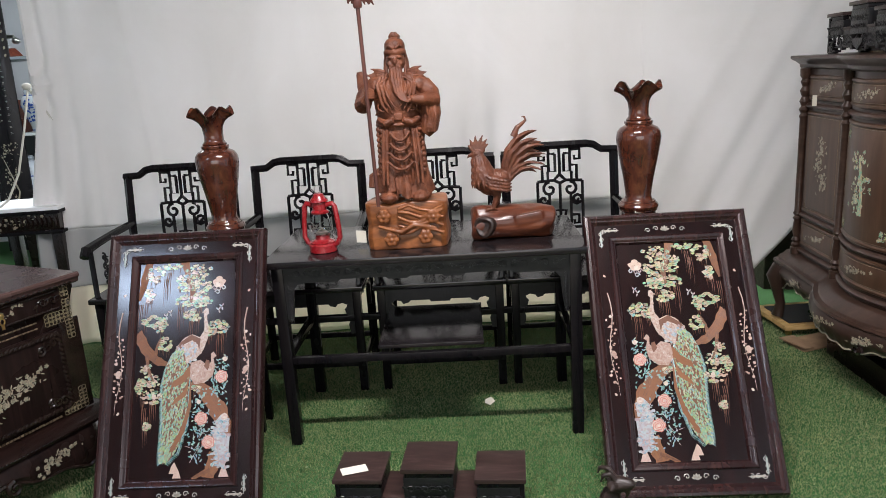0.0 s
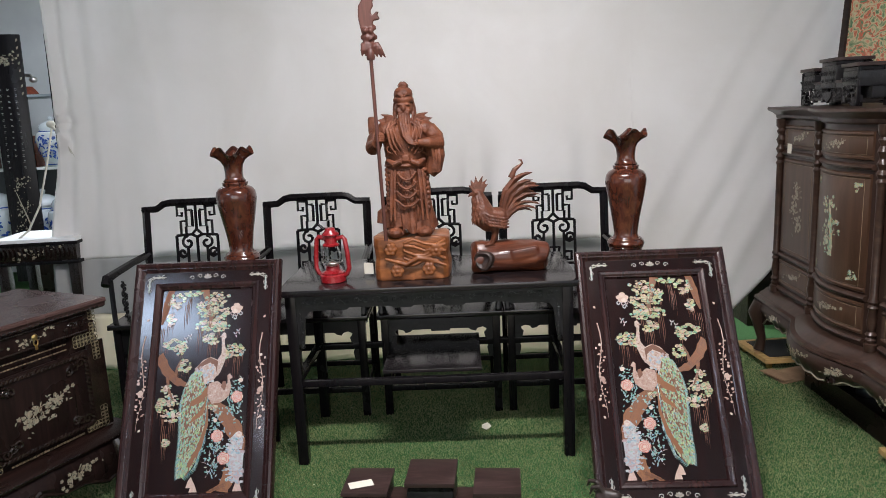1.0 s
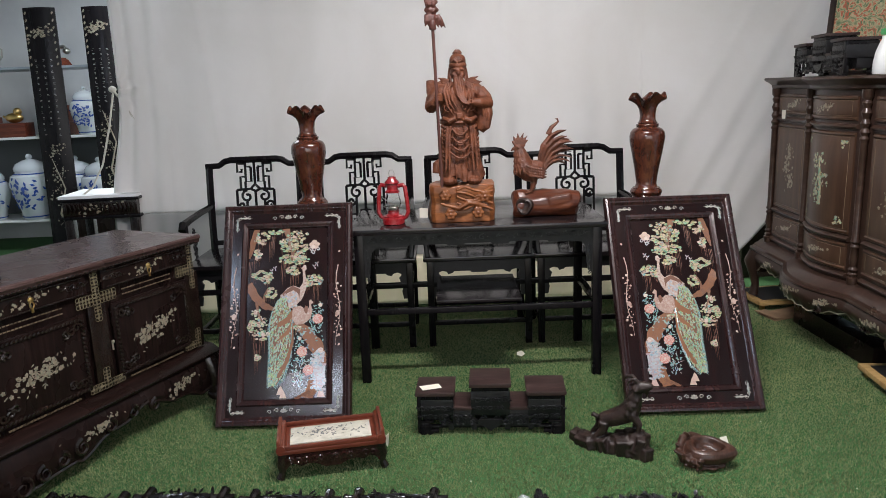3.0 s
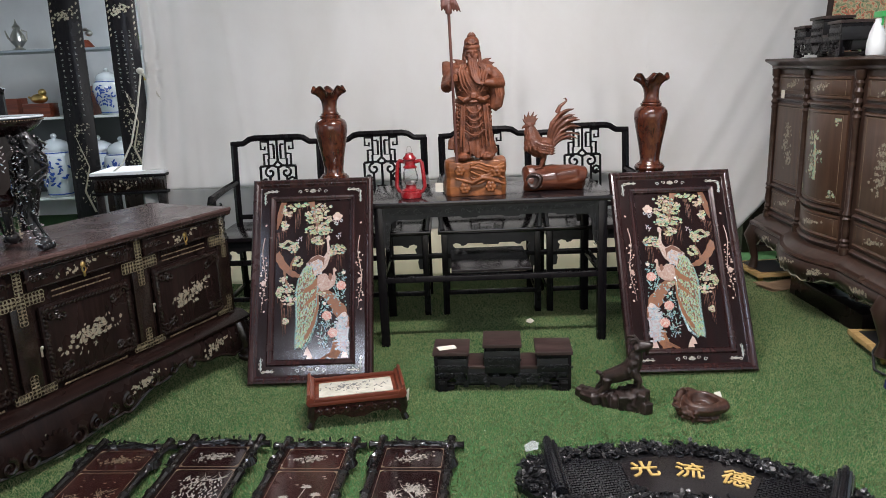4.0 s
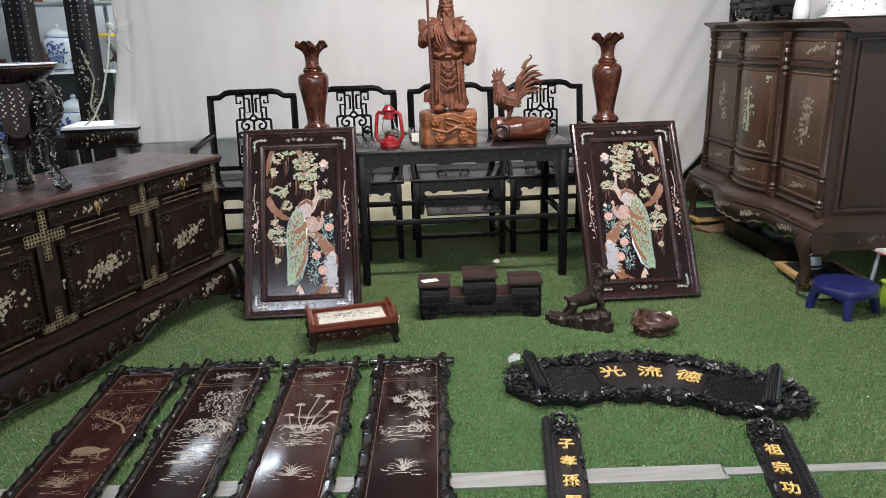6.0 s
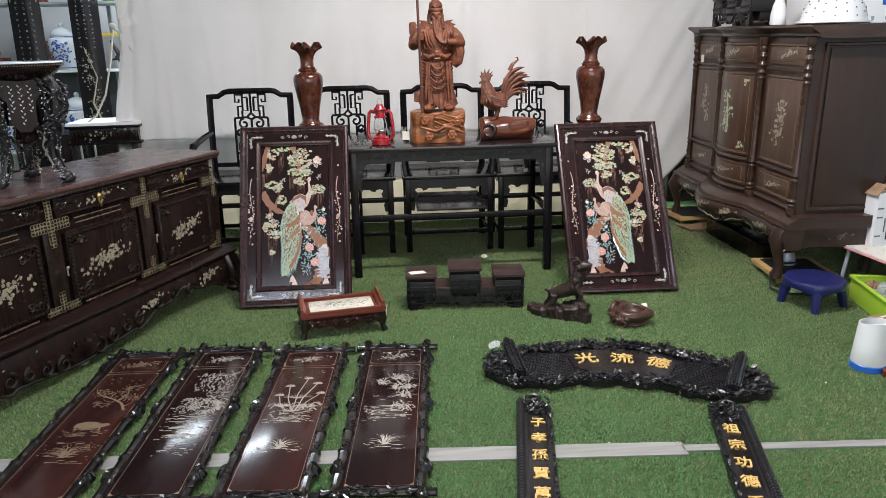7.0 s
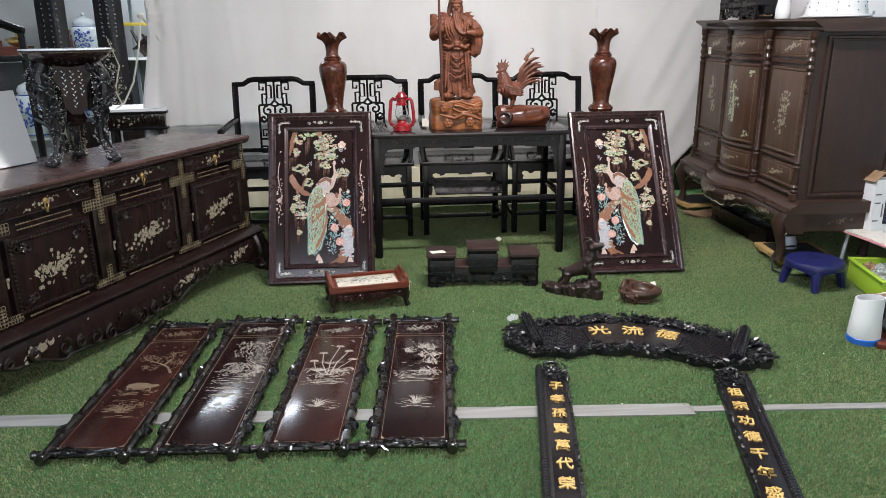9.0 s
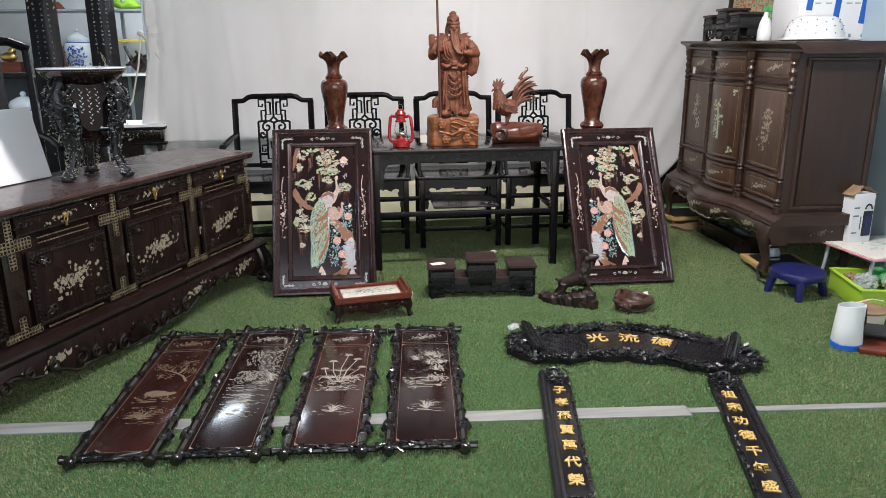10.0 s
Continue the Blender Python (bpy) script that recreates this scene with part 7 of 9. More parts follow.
part("plaque", box(mesh(), 0, 0.0, 0.1145, 0.315, 0.145, 0.005, 0.001), M_MARBLE, tray, "pale painted plaque")
_bm = mesh()
_rnd = random.Random(12)
for _i in range(90):
    _x = _rnd.gauss(0.0, 0.075)
    _y = _rnd.gauss(0.005, 0.026)
    if abs(_x) < 0.15 and abs(_y) < 0.065:
        prism(_bm, leaf(_x, _y, _rnd.uniform(0.008, 0.026), _rnd.uniform(0.003, 0.007), _rnd.uniform(0, 6.3), 3), 0.1170, 0.1173 + 0.000004 * _i)
part("plaque_painting", _bm, M_INK, tray, "grey brush landscape")
_bm = mesh()
_half = [(-0.195, 0.0), (-0.195, -0.055), (-0.178, -0.058), (-0.165, -0.042), (-0.145, -0.036), (-0.12, -0.048), (-0.095, -0.040), (-0.06, -0.044), (-0.03, -0.058)]
prism(_bm, _half + [(-x, y) for x, y in _half[::-1]], -0.006, 0.010, pose(0, -0.098, 0.096) @ FACE_Y)
scroll_relief(_bm, -0.17, 0.17, -0.025, 0.014, 12, pose(0, -0.108, 0.096) @ FACE_Y, _rnd, 0.005)
part("front_apron", _bm, M_REDLACQ_GLARE, tray, "carved scalloped apron")
_bm = mesh()
prism(_bm, _half + [(-x, y) for x, y in _half[::-1]], -0.006, 0.006, pose(0, 0.098, 0.096) @ FACE_Y)
part("back_apron", _bm, M_ROSECARVE, tray)
for _s in (-1, 1):
    part("side_apron", box(mesh(), _s * 0.188, 0, 0.076, 0.012, 0.18, 0.04, 0.003), M_ROSECARVE, tray)
    for _y in (-0.095, 0.095):
        part("leg", tube(mesh(), [(_s * 0.188, _y, 0.095), (_s * 0.196, _y * 1.04, 0.06), (_s * 0.192, _y * 1.02, 0.03), (_s * 0.202, _y * 1.06, 0.006)], [0.020, 0.019, 0.013, 0.016], 8), M_ROSECARVE, tray)
part("price_tag", box(mesh(), 0, 0, 0, 0.04, 0.001, 0.05, 0, pose(0.214, -0.07, 0.085, 8, 0, 60)), M_PAPER, tray, "hanging white tag")

_bm = mesh()
_rnd = random.Random(14)
for _i in range(34):
    _f = _i / 33
    _h = 0.022 + 0.030 * _f * _rnd.random()
    box(_bm, 0, 0, 0, _rnd.uniform(0.04, 0.08), _rnd.uniform(0.03, 0.06), 2 * _h, 0.004, pose(-0.095 + 0.225 * _f, 0.055 - 0.12 * _f + _rnd.uniform(-0.026, 0.026), _h * 0.8, _rnd.uniform(-18, 18), _rnd.uniform(-22, 12), _rnd.uniform(0, 180)))
# hind legs low on the rock, forelegs on its high end, chest and head raised
tube(_bm, [(-0.015, 0.012, 0.118), (0.025, -0.006, 0.135), (0.065, -0.026, 0.158), (0.092, -0.040, 0.195)], [0.030, 0.036, 0.040, 0.036], 14)
tube(_bm, [(0.085, -0.036, 0.185), (0.100, -0.046, 0.225), (0.104, -0.050, 0.262)], [0.038, 0.030, 0.021], 12)
for _s in (-1, 1):
    tube(_bm, [(-0.012, 0.012 + 0.020 * _s, 0.118), (-0.018, 0.014 + 0.024 * _s, 0.082), (-0.044, 0.020 + 0.024 * _s, 0.060), (-0.050, 0.022 + 0.024 * _s, 0.030)], [0.026, 0.018, 0.010, 0.009], 9)
    tube(_bm, [(0.088, -0.038 + 0.020 * _s, 0.165), (0.112, -0.046 + 0.022 * _s, 0.128), (0.106, -0.046 + 0.022 * _s, 0.092)], [0.022, 0.014, 0.010], 9)
    tube(_bm, [(0.108, -0.052 + 0.010 * _s, 0.296), (0.094, -0.044 + 0.016 * _s, 0.318), (0.072, -0.034 + 0.022 * _s, 0.312), (0.066, -0.030 + 0.026 * _s, 0.288)], [0.010, 0.009, 0.007, 0.003], 8)
    tube(_bm, [(0.102, -0.050 + 0.018 * _s, 0.282), (0.088, -0.044 + 0.036 * _s, 0.272)], [0.010, 0.004], 6)
tube(_bm, [(0.096, -0.046, 0.272), (0.122, -0.060, 0.284), (0.152, -0.074, 0.290), (0.160, -0.078, 0.286)], [0.026, 0.025, 0.015, 0.009], 12)
tube(_bm, [(0.140, -0.070, 0.276), (0.140, -0.070, 0.256), (0.134, -0.068, 0.238)], [0.010, 0.007, 0.002], 7)
tube(_bm, [(-0.030, 0.016, 0.130), (-0.050, 0.024, 0.142), (-0.056, 0.028, 0.130)], [0.010, 0.010, 0.004], 7)
for _i in range(46):
    _f = _rnd.random()
    _a = _rnd.uniform(0, 6.3)
    _cx, _cy, _cz = 0.080 + 0.022 * _f, -0.034 - 0.014 * _f, 0.165 + 0.085 * _f
    _w = 0.036 - 0.014 * _f
    tube(_bm, [(_cx + _w * math.cos(_a), _cy + _w * math.sin(_a), _cz + 0.014), (_cx + (_w + 0.004) * math.cos(_a), _cy + (_w + 0.004) * math.sin(_a), _cz), (_cx + _w * math.cos(_a), _cy + _w * math.sin(_a), _cz - 0.016)], [0.003, 0.006, 0.002], 5)
tube(_bm, [(0.106, -0.050, 0.02), (0.112, -0.050, 0.06), (0.106, -0.047, 0.095)], [0.056, 0.046, 0.030], 10)
sculpt("goat_carving", _bm, M_EBONY, "dark carved wooden goat standing on a rock", "goat carving", pose(0.478, 2.225, 0.004), 0.0046)

_bm = mesh()
lathe(_bm, [(0.03, 0.026), (0.070, 0.030), (0.096, 0.052), (0.104, 0.074), (0.096, 0.094), (0.076, 0.103), (0.062, 0.098), (0.054, 0.074), (0.04, 0.060), (0.01, 0.058)], 36, 0.012, 0, 0, lambda r, h, a, i: (r * (1 + 0.34 * max(0, math.cos(a + 0.25)) ** 8 - 0.05 * max(0, math.cos(a - 2.9)) ** 6), h + 0.010 * math.cos(a - 1.6)))
for _v in _bm.verts:
    _v.co.y *= 0.84
_rnd = random.Random(15)
tube(_bm, [(-0.095, -0.03, 0.02), (-0.112, 0.0, 0.07), (-0.090, 0.035, 0.112), (-0.045, 0.062, 0.118), (0.0, 0.075, 0.108)], [0.014, 0.018, 0.018, 0.013, 0.005], 9)
for _x, _y, _z, _r in ((-0.105, 0.01, 0.085, 20), (-0.085, -0.05, 0.05, -30), (-0.070, 0.05, 0.12, 50), (-0.11, -0.03, 0.065, 0)):
    ball(_bm, 0, 0, 0, 0.036, 0.018, 0.010, 10, 6, pose(_x, _y, _z, _r, 25, _r * 2))
for _i in range(16):
    _a = _rnd.uniform(2.2, 4.4)
    tube(_bm, [(0.09 * math.cos(_a), 0.08 * math.sin(_a), 0.015 + 0.004 * _i), (0.125 * math.cos(_a), 0.1 * math.sin(_a), 0.012 + 0.005 * _i)], [0.016, 0.006], 6)
for _i in range(10):
    _a = 0.63 * _i
    ball(_bm, 0.075 * math.cos(_a), 0.06 * math.sin(_a), 0.014, 0.035, 0.03, 0.014, 8, 6)
sculpt("peach_ashtray", _bm, M_ASH, "brown wooden bowl carved as a peach on a twig", "carved bowl", pose(0.815, 2.075, 0.003, 0, 0, -8) @ Matrix.Scale(0.82, 4), 0.0042)
_t = part("paper_tag", box(mesh(), 0, 0, 0, 0.032, 0.001, 0.042, 0, pose(0.905, 2.10, 0.075, -30, 0, 20)), M_PAPER)
tagged(_t, "small white tag stuck to the carved bowl", "paper tag")


# ---- four inlaid panels lying on the turf ----
def bamboo(bm, p, q, r, nodes, rnd):
    """A bamboo-shaped pole with ringed joints."""
    p, q = Vector(p), Vector(q)
    pts, rs = [], []
    for k in range(nodes):
        for f, s in ((0.0, 1.0), (0.06, 1.22), (0.10, 1.22), (0.16, 0.98), (0.55, 0.92), (0.94, 0.98)):
            pts.append(p + (q - p) * ((k + f) / nodes))
            rs.append(r * s)
    pts.append(q)
    rs.append(r * 1.1)
    return tube(bm, pts, rs, 9)


PANEL_W, PANEL_L = 0.137, 0.60


def panel_frame(name, m, motif, tone, board, label):
    rnd = random.Random(40 + motif)

    def spray(b, r, cx, cy, w, h, n, m, z, size):
        return bouquet(b, r, cx, cy, w, h, int(n * 1.2), m, z, size * 0.66)

    pn = thing(name, label, "wall panel", m, "four panels on the turf")
    part("board", box(mesh(), 0, 0, 0.018, 2 * PANEL_W - 0.016, 2 * PANEL_L - 0.06, 0.012, 0.001), board, pn, "glossy lacquered board")
    for sx in (-1, 1):
        part("pole", bamboo(mesh(), (sx * PANEL_W, -PANEL_L - 0.026, 0.024), (sx * PANEL_W, PANEL_L + 0.020, 0.024), 0.0185, 9, rnd), M_BAMBOO, pn, "carved bamboo-shaped pole")
        for y in (-0.44, 0.02, 0.44):
            bm = mesh()
            for i in range(9):
                a = -1.3 + 2.6 * i / 8
                tube(bm, [(sx * (PANEL_W + 0.004), y, 0.022), (sx * (PANEL_W + 0.022 * math.cos(a)), y + 0.026 * math.sin(a), 0.036), (sx * (PANEL_W + 0.034 * math.cos(a)), y + 0.042 * math.sin(a), 0.018)], [0.007, 0.010, 0.004], 6)
            ball(bm, sx * (PANEL_W + 0.014), y, 0.026, 0.015, 0.022, 0.015, 10, 7)
            part("bracket_carving", bm, M_BAMBOO, pn, "carved leaf bunch")
        bm = mesh()
        for i in range(5):
            y = -0.56 + 1.12 * rnd.random()
            a = rnd.uniform(0, 6.3)
            prism(bm, leaf(0, 0, rnd.uniform(0.018, 0.034), 0.009, 0, 3), 0, 0.003, pose(sx * PANEL_W + rnd.uniform(-0.008, 0.008), y, 0.0375, rnd.uniform(-12, 12), rnd.uniform(-12, 12), math.degrees(a)))
        part("pole_leaves", bm, M_BAMBOO, pn, "small carved bamboo leaves")
    for sy in (-1, 1):
        part("rail", bamboo(mesh(), (-0.187, sy * 0.578, 0.020), (0.187, sy * 0.578, 0.020), 0.0145, 4, rnd), M_BAMBOO, pn, "bamboo-shaped cross rail")
        bm = mesh()
        for i in range(24):
            x = rnd.uniform(-0.11, 0.11)
            prism(bm, leaf(0, 0, rnd.uniform(0.02, 0.04), 0.010, 0, 3), 0, 0.004, pose(x, sy * (0.572 + rnd.uniform(-0.012, 0.024)), 0.026 + rnd.uniform(0, 0.012), rnd.uniform(-20, 20), rnd.uniform(-20, 20), rnd.uniform(0, 360)))
        for i in range(3):
            tube(bm, [(-0.10 + 0.2 * t, sy * (0.578 + 0.012 * math.sin(7 * t + i * 2)), 0.026 + 0.004 * i) for t in (0, 0.2, 0.4, 0.6, 0.8, 1)], 0.0045, 5)
        part("leaf_carving", bm, M_BAMBOO, pn, "carved bamboo leaves along the rail")
    # thin border lines and their corner pieces
    bm = mesh()
    w = PANEL_W - 0.026
    for y0, y1 in ((-0.545, 0.378), (0.398, 0.545)):
        for x in (-w, w):
            box(bm, x, (y0 + y1) / 2, 0.0243, 0.0016, y1 - y0, 0.0012)
        for y in (y0, y1):
            box(bm, 0, y, 0.0243, 2 * w, 0.0016, 0.0012)
        for x in (-w, w):
            for y in (y0, y1):
                s, t = (-1 if x > 0 else 1), (1 if y == y0 else -1)
                prism(bm, [(x, y), (x + s * 0.016, y), (x + s * 0.012, y + t * 0.004), (x + s * 0.004, y + t * 0.012), (x, y + t * 0.016)][::s * t], 0.0242, 0.0252)
    part("border_line", bm, P_DIM, pn)
    z = pose(0, 0, 0.0241)
    bm = mesh()
    spray(bm, rnd, 0, 0.472, 0.13, 0.055, 56, z, 0, 0.013)
    part("title_inlay", bm, tone, pn, "small shell flower basket")
    bm = mesh()
    zf = 0.0245

    def tuft(x, y, size, n, spread=1.2):
        """Blades of grass or leaves that arch out of one root."""
        for _ in range(n):
            a = math.pi / 2 + rnd.uniform(-spread, spread)
            ln = size * rnd.uniform(0.6, 1.0)
            mx, my = x + 0.42 * ln * math.cos(a), y + 0.75 * ln * math.sin(a)
            flat_line(bm, [(x + rnd.uniform(-0.006, 0.006), y), (mx, my), (x + ln * math.cos(a) * 1.0, y + ln * math.sin(a) * 1.0)], 0.0019, zf)

    def ripples(x, y, w, h, n):
        """Short bowed strokes of water or ground, longer in the middle."""
        for _ in range(n):
            f = rnd.uniform(-1, 1)
            yy, ln = y + 1.5 * h * rnd.uniform(-0.5, 0.5), rnd.uniform(0.007, 0.024) * (1.2 - abs(f))
            xx = x + f * w * 0.5
            flat_line(bm, [(xx - ln, yy), (xx, yy + rnd.uniform(0.001, 0.004)), (xx + ln, yy)], 0.0016, zf, False)

    def cluster(x, y, rx, ry, n, size=0.011, droop=0.0):
        """A clump of small pointed leaves."""
        for i in range(n):
            r, a = math.sqrt(rnd.random()), rnd.uniform(0, 6.3)
            prism(bm, leaf(x + rx * r * math.cos(a), y + 1.9 * ry * r * math.sin(a), size * rnd.uniform(0.6, 1.2), size * 0.30, -1.57 + rnd.uniform(-0.7, 0.7) if droop else rnd.uniform(0, 6.3), 3), 0.0241, 0.0249 + 0.00001 * (i % 40))

    def bough(pts, w):
        flat_line(bm, pts, w, zf)
        for (xa, ya), (xb, yb) in zip(pts, pts[1:]):
            x, y = (xa + xb) / 2, (ya + yb) / 2
            for sgn in (-1, 1):
                flat_line(bm, [(x, y), (x + sgn * 0.018, y + 0.024), (x + sgn * 0.028, y + 0.052)], w * 0.4, zf)

    def rocks(x, y, w, h, n):
        """Stacked outlines of stones."""
        for _ in range(n):
            xx, yy, r = x + rnd.uniform(-0.5, 0.5) * w, y + rnd.uniform(-0.5, 0.5) * h, rnd.uniform(0.010, 0.024)
            flat_line(bm, [(xx - r, yy - 0.3 * r), (xx - 0.5 * r, yy + 0.9 * r), (xx + 0.3 * r, yy + 1.0 * r), (xx + r, yy - 0.2 * r)], 0.0022, zf, False)

    if motif == 0:      # spreading tree over a resting beast
        bough([(0.085, 0.04), (0.055, 0.10), (0.005, 0.14), (-0.05, 0.17), (-0.085, 0.20)], 0.006)
        bough([(0.03, 0.12), (0.05, 0.19), (0.03, 0.25)], 0.004)
        for x, y, rx in ((-0.06, 0.20, 0.04), (0.0, 0.18, 0.05), (0.05, 0.24, 0.045), (0.08, 0.15, 0.03), (-0.02, 0.10, 0.04)):
            cluster(x, y, rx, 0.018, 44)
        prism(bm, [(-0.055, -0.085), (-0.05, -0.06), (-0.02, -0.045), (0.02, -0.05), (0.045, -0.065), (0.065, -0.06), (0.08, -0.075), (0.06, -0.09), (0.03, -0.10), (-0.02, -0.10)], 0.0241, 0.0250)
        for x in (-0.045, -0.02, 0.02, 0.045):
            flat_line(bm, [(x, -0.09), (x + 0.008, -0.11), (x + 0.002, -0.125)], 0.004, zf)
        ripples(0.0, -0.13, 0.17, 0.04, 34)
        tuft(0.0, -0.30, 0.10, 26)
        ripples(0.0, -0.27, 0.20, 0.10, 44)
        cluster(0.02, -0.24, 0.07, 0.02, 30)
    elif motif == 1:    # willow, pavilion rocks and water
        bough([(0.10, 0.33), (0.06, 0.31), (0.01, 0.30), (-0.04, 0.27)], 0.004)
        for x in (0.08, 0.05, 0.02, -0.01, -0.04):
            cluster(x, 0.25, 0.018, 0.045, 30, 0.016, 1)
        bough([(0.09, 0.0), (0.07, 0.08), (0.03, 0.12)], 0.005)
        for x, y, rx in ((0.06, 0.13, 0.05), (-0.01, 0.08, 0.06), (0.07, 0.04, 0.04), (-0.04, 0.02, 0.05)):
            cluster(x, y, rx, 0.02, 50, 0.012)
        rocks(0.02, 0.03, 0.17, 0.13, 40)
        ripples(0.0, -0.06, 0.19, 0.05, 50)
        for y in (-0.12, -0.18):
            prism(bm, [(-0.05, y), (-0.035, y - 0.010), (0.015, y - 0.010), (0.035, y + 0.002)], 0.0241, 0.0249)
            ripples(0.0, y - 0.015, 0.20, 0.03, 26)
        ripples(0.01, -0.28, 0.14, 0.06, 18)
    elif motif == 2:    # lotus over broad leaves
        for x0, x1, y1 in ((0.0, 0.02, 0.27), (0.0, -0.045, 0.20), (0.01, 0.065, 0.22), (-0.02, -0.075, 0.12), (0.02, 0.09, 0.13)):
            flat_line(bm, [(x0, -0.02), ((x0 + x1) / 2 - 0.012, (y1 - 0.02) / 2), (x1, y1)], 0.0022, zf, False)
            for j in range(7):
                prism(bm, leaf(x1, y1 - 0.004, 0.022, 0.008, 0.15 + 0.47 * j, 3), 0.0241, 0.0249 + 0.00003 * j)
        for x, y, w in ((0.0, 0.10, 0.075), (-0.05, 0.03, 0.05), (0.055, 0.02, 0.055), (0.0, -0.01, 0.08)):
            for j in range(13):
                a = 0.1 + 2.94 * j / 12
                flat_line(bm, [(x, y - 0.012), (x + w * 0.5 * math.cos(a), y + 0.012 * math.sin(a)), (x + w * math.cos(a), y - 0.012 + 0.045 * math.sin(a))], 0.0018, zf)
        rocks(0.0, 0.01, 0.18, 0.05, 22)
        ripples(0.0, -0.06, 0.20, 0.06, 60)
        cluster(0.0, -0.05, 0.08, 0.02, 40)
        tuft(0.0, -0.29, 0.085, 22)
        ripples(0.0, -0.30, 0.17, 0.04, 26)
    else:               # bamboo clump, islands, a boat
        bough([(0.08, 0.06), (0.06, 0.14), (0.02, 0.22), (-0.02, 0.27)], 0.004)
        for x, y in ((0.05, 0.25), (0.02, 0.27), (-0.04, 0.22), (0.07, 0.18), (0.02, 0.17), (0.05, 0.10)):
            tuft(x, y - 0.03, 0.065, 15, 1.5)
            cluster(x, y, 0.028, 0.020, 18, 0.016, 1)
        for x, y in ((-0.06, 0.08), (-0.03, 0.05), (0.0, 0.07)):
            flat_line(bm, [(x - 0.012, y + 0.004), (x, y), (x + 0.012, y + 0.005)], 0.0022, zf, False)
        rocks(0.05, -0.02, 0.07, 0.05, 14)
        cluster(0.05, 0.01, 0.04, 0.016, 36)
        cluster(-0.07, -0.05, 0.025, 0.012, 24)
        ripples(0.0, -0.06, 0.20, 0.08, 70)
        tuft(0.0, -0.29, 0.09, 24)
        ripples(0.0, -0.30, 0.15, 0.03, 16)
    for i in range(5):
        x, y = rnd.uniform(-0.08, 0.08), rnd.uniform(0.28, 0.35)
        prism(bm, leaf(x, y, 0.014, 0.004, rnd.uniform(-0.6, 0.6), 3), 0.0241, 0.025)
    part("picture_inlay", bm, tone, pn, "shell picture inlay")
    return pn


# first and third boards are redder: mostly reflections, put into the lacquer colour
for _k, (_x, _y, _r, _tone, _board, _lab) in enumerate((
        (-1.525, 1.384, -3.3, P_DIM, M_REDLACQ_GLARE, "lacquer panel with a beast under a tree, reddish glare in its colour"),
        (-1.155, 1.363, -3.8, P_PANEL, M_LACQ, "dark lacquer panel inlaid with pine and water"),
        (-0.777, 1.344, -4.3, P_PANEL, M_REDLACQ_GLARE, "lacquer panel inlaid with lotus plants, reddish glare in its colour"),
        (-0.402, 1.325, -4.8, P_PANEL, M_LACQ, "dark lacquer panel inlaid with orchids and water"))):
    panel_frame("lacquer_panel", pose(_x, _y, 0.012 if _k == 1 else 0.004, 0.7 if _k == 1 else 0, 0, _r) @ Matrix.Diagonal((1, 0.967, 1, 1)), _k, _tone, _board, _lab)


# ---- black carved plaque and couplet boards with gilt characters ----
def glyphs(rows):
    """Raised gilt characters: rows of (character, parent, pose, size)."""
    made = []
    for ch, parent, m, size in rows:
        cu = bpy.data.curves.new("character", "FONT")
        cu.body, cu.size, cu.extrude, cu.offset, cu.align_x, cu.align_y = ch, size, 0.0025, 0.0012, "CENTER", "CENTER"
        cu.resolution_u = 3
        made.append((new("character_curve", cu), parent, m))
    deps = bpy.context.evaluated_depsgraph_get()
    for ob, parent, m in made:
        me = bpy.data.meshes.new_from_object(ob.evaluated_get(deps))
        me.name = "character"
        me.materials.clear()
        me.materials.append(M_GOLD)
        g = new("character", me)
        g.parent, g.matrix_basis = parent, m
        g["label"] = "raised gilt character"
    for ob, _, _ in made:
        cu = ob.data
        bpy.data.objects.remove(ob)
        bpy.data.curves.remove(cu)


M_WEAVE = mat("woven_carving", (0.010, 0.010, 0.012), 0.24, 0, 0.4)
bump(M_WEAVE, noise_of(M_WEAVE, coords(M_WEAVE), 120), 0.4, 0.002)
plaque = thing("carved_plaque", "black carved scroll plaque with three gilt characters", "plaque", pose(0.605, 1.562, 0.006, 0, 0, -16.1))


def arch(x):
    return 0.110 * math.cos(min(1.0, abs(x) / 0.42) * math.pi / 2) ** 1.3 - 0.083 - 0.018 * max(0, abs(x) - 0.40) / 0.18


_n = 56
_xs = [-0.575 + 1.15 * i / _n for i in range(_n + 1)]


def plaque_edge(x, s):
    e = max(0.0, 1 - ((abs(x) / 0.585) ** 6))
    wob = 0.010 * math.sin(x * 37 + s) + 0.007 * math.sin(x * 83)
    return arch(x) + s * ((0.205 if s > 0 else 0.165 + 0.035 * math.exp(-(x / 0.2) ** 2)) * e ** 0.5 + wob) - 0.022 * (s < 0) * math.exp(-((abs(x) - 0.30) / 0.1) ** 2)


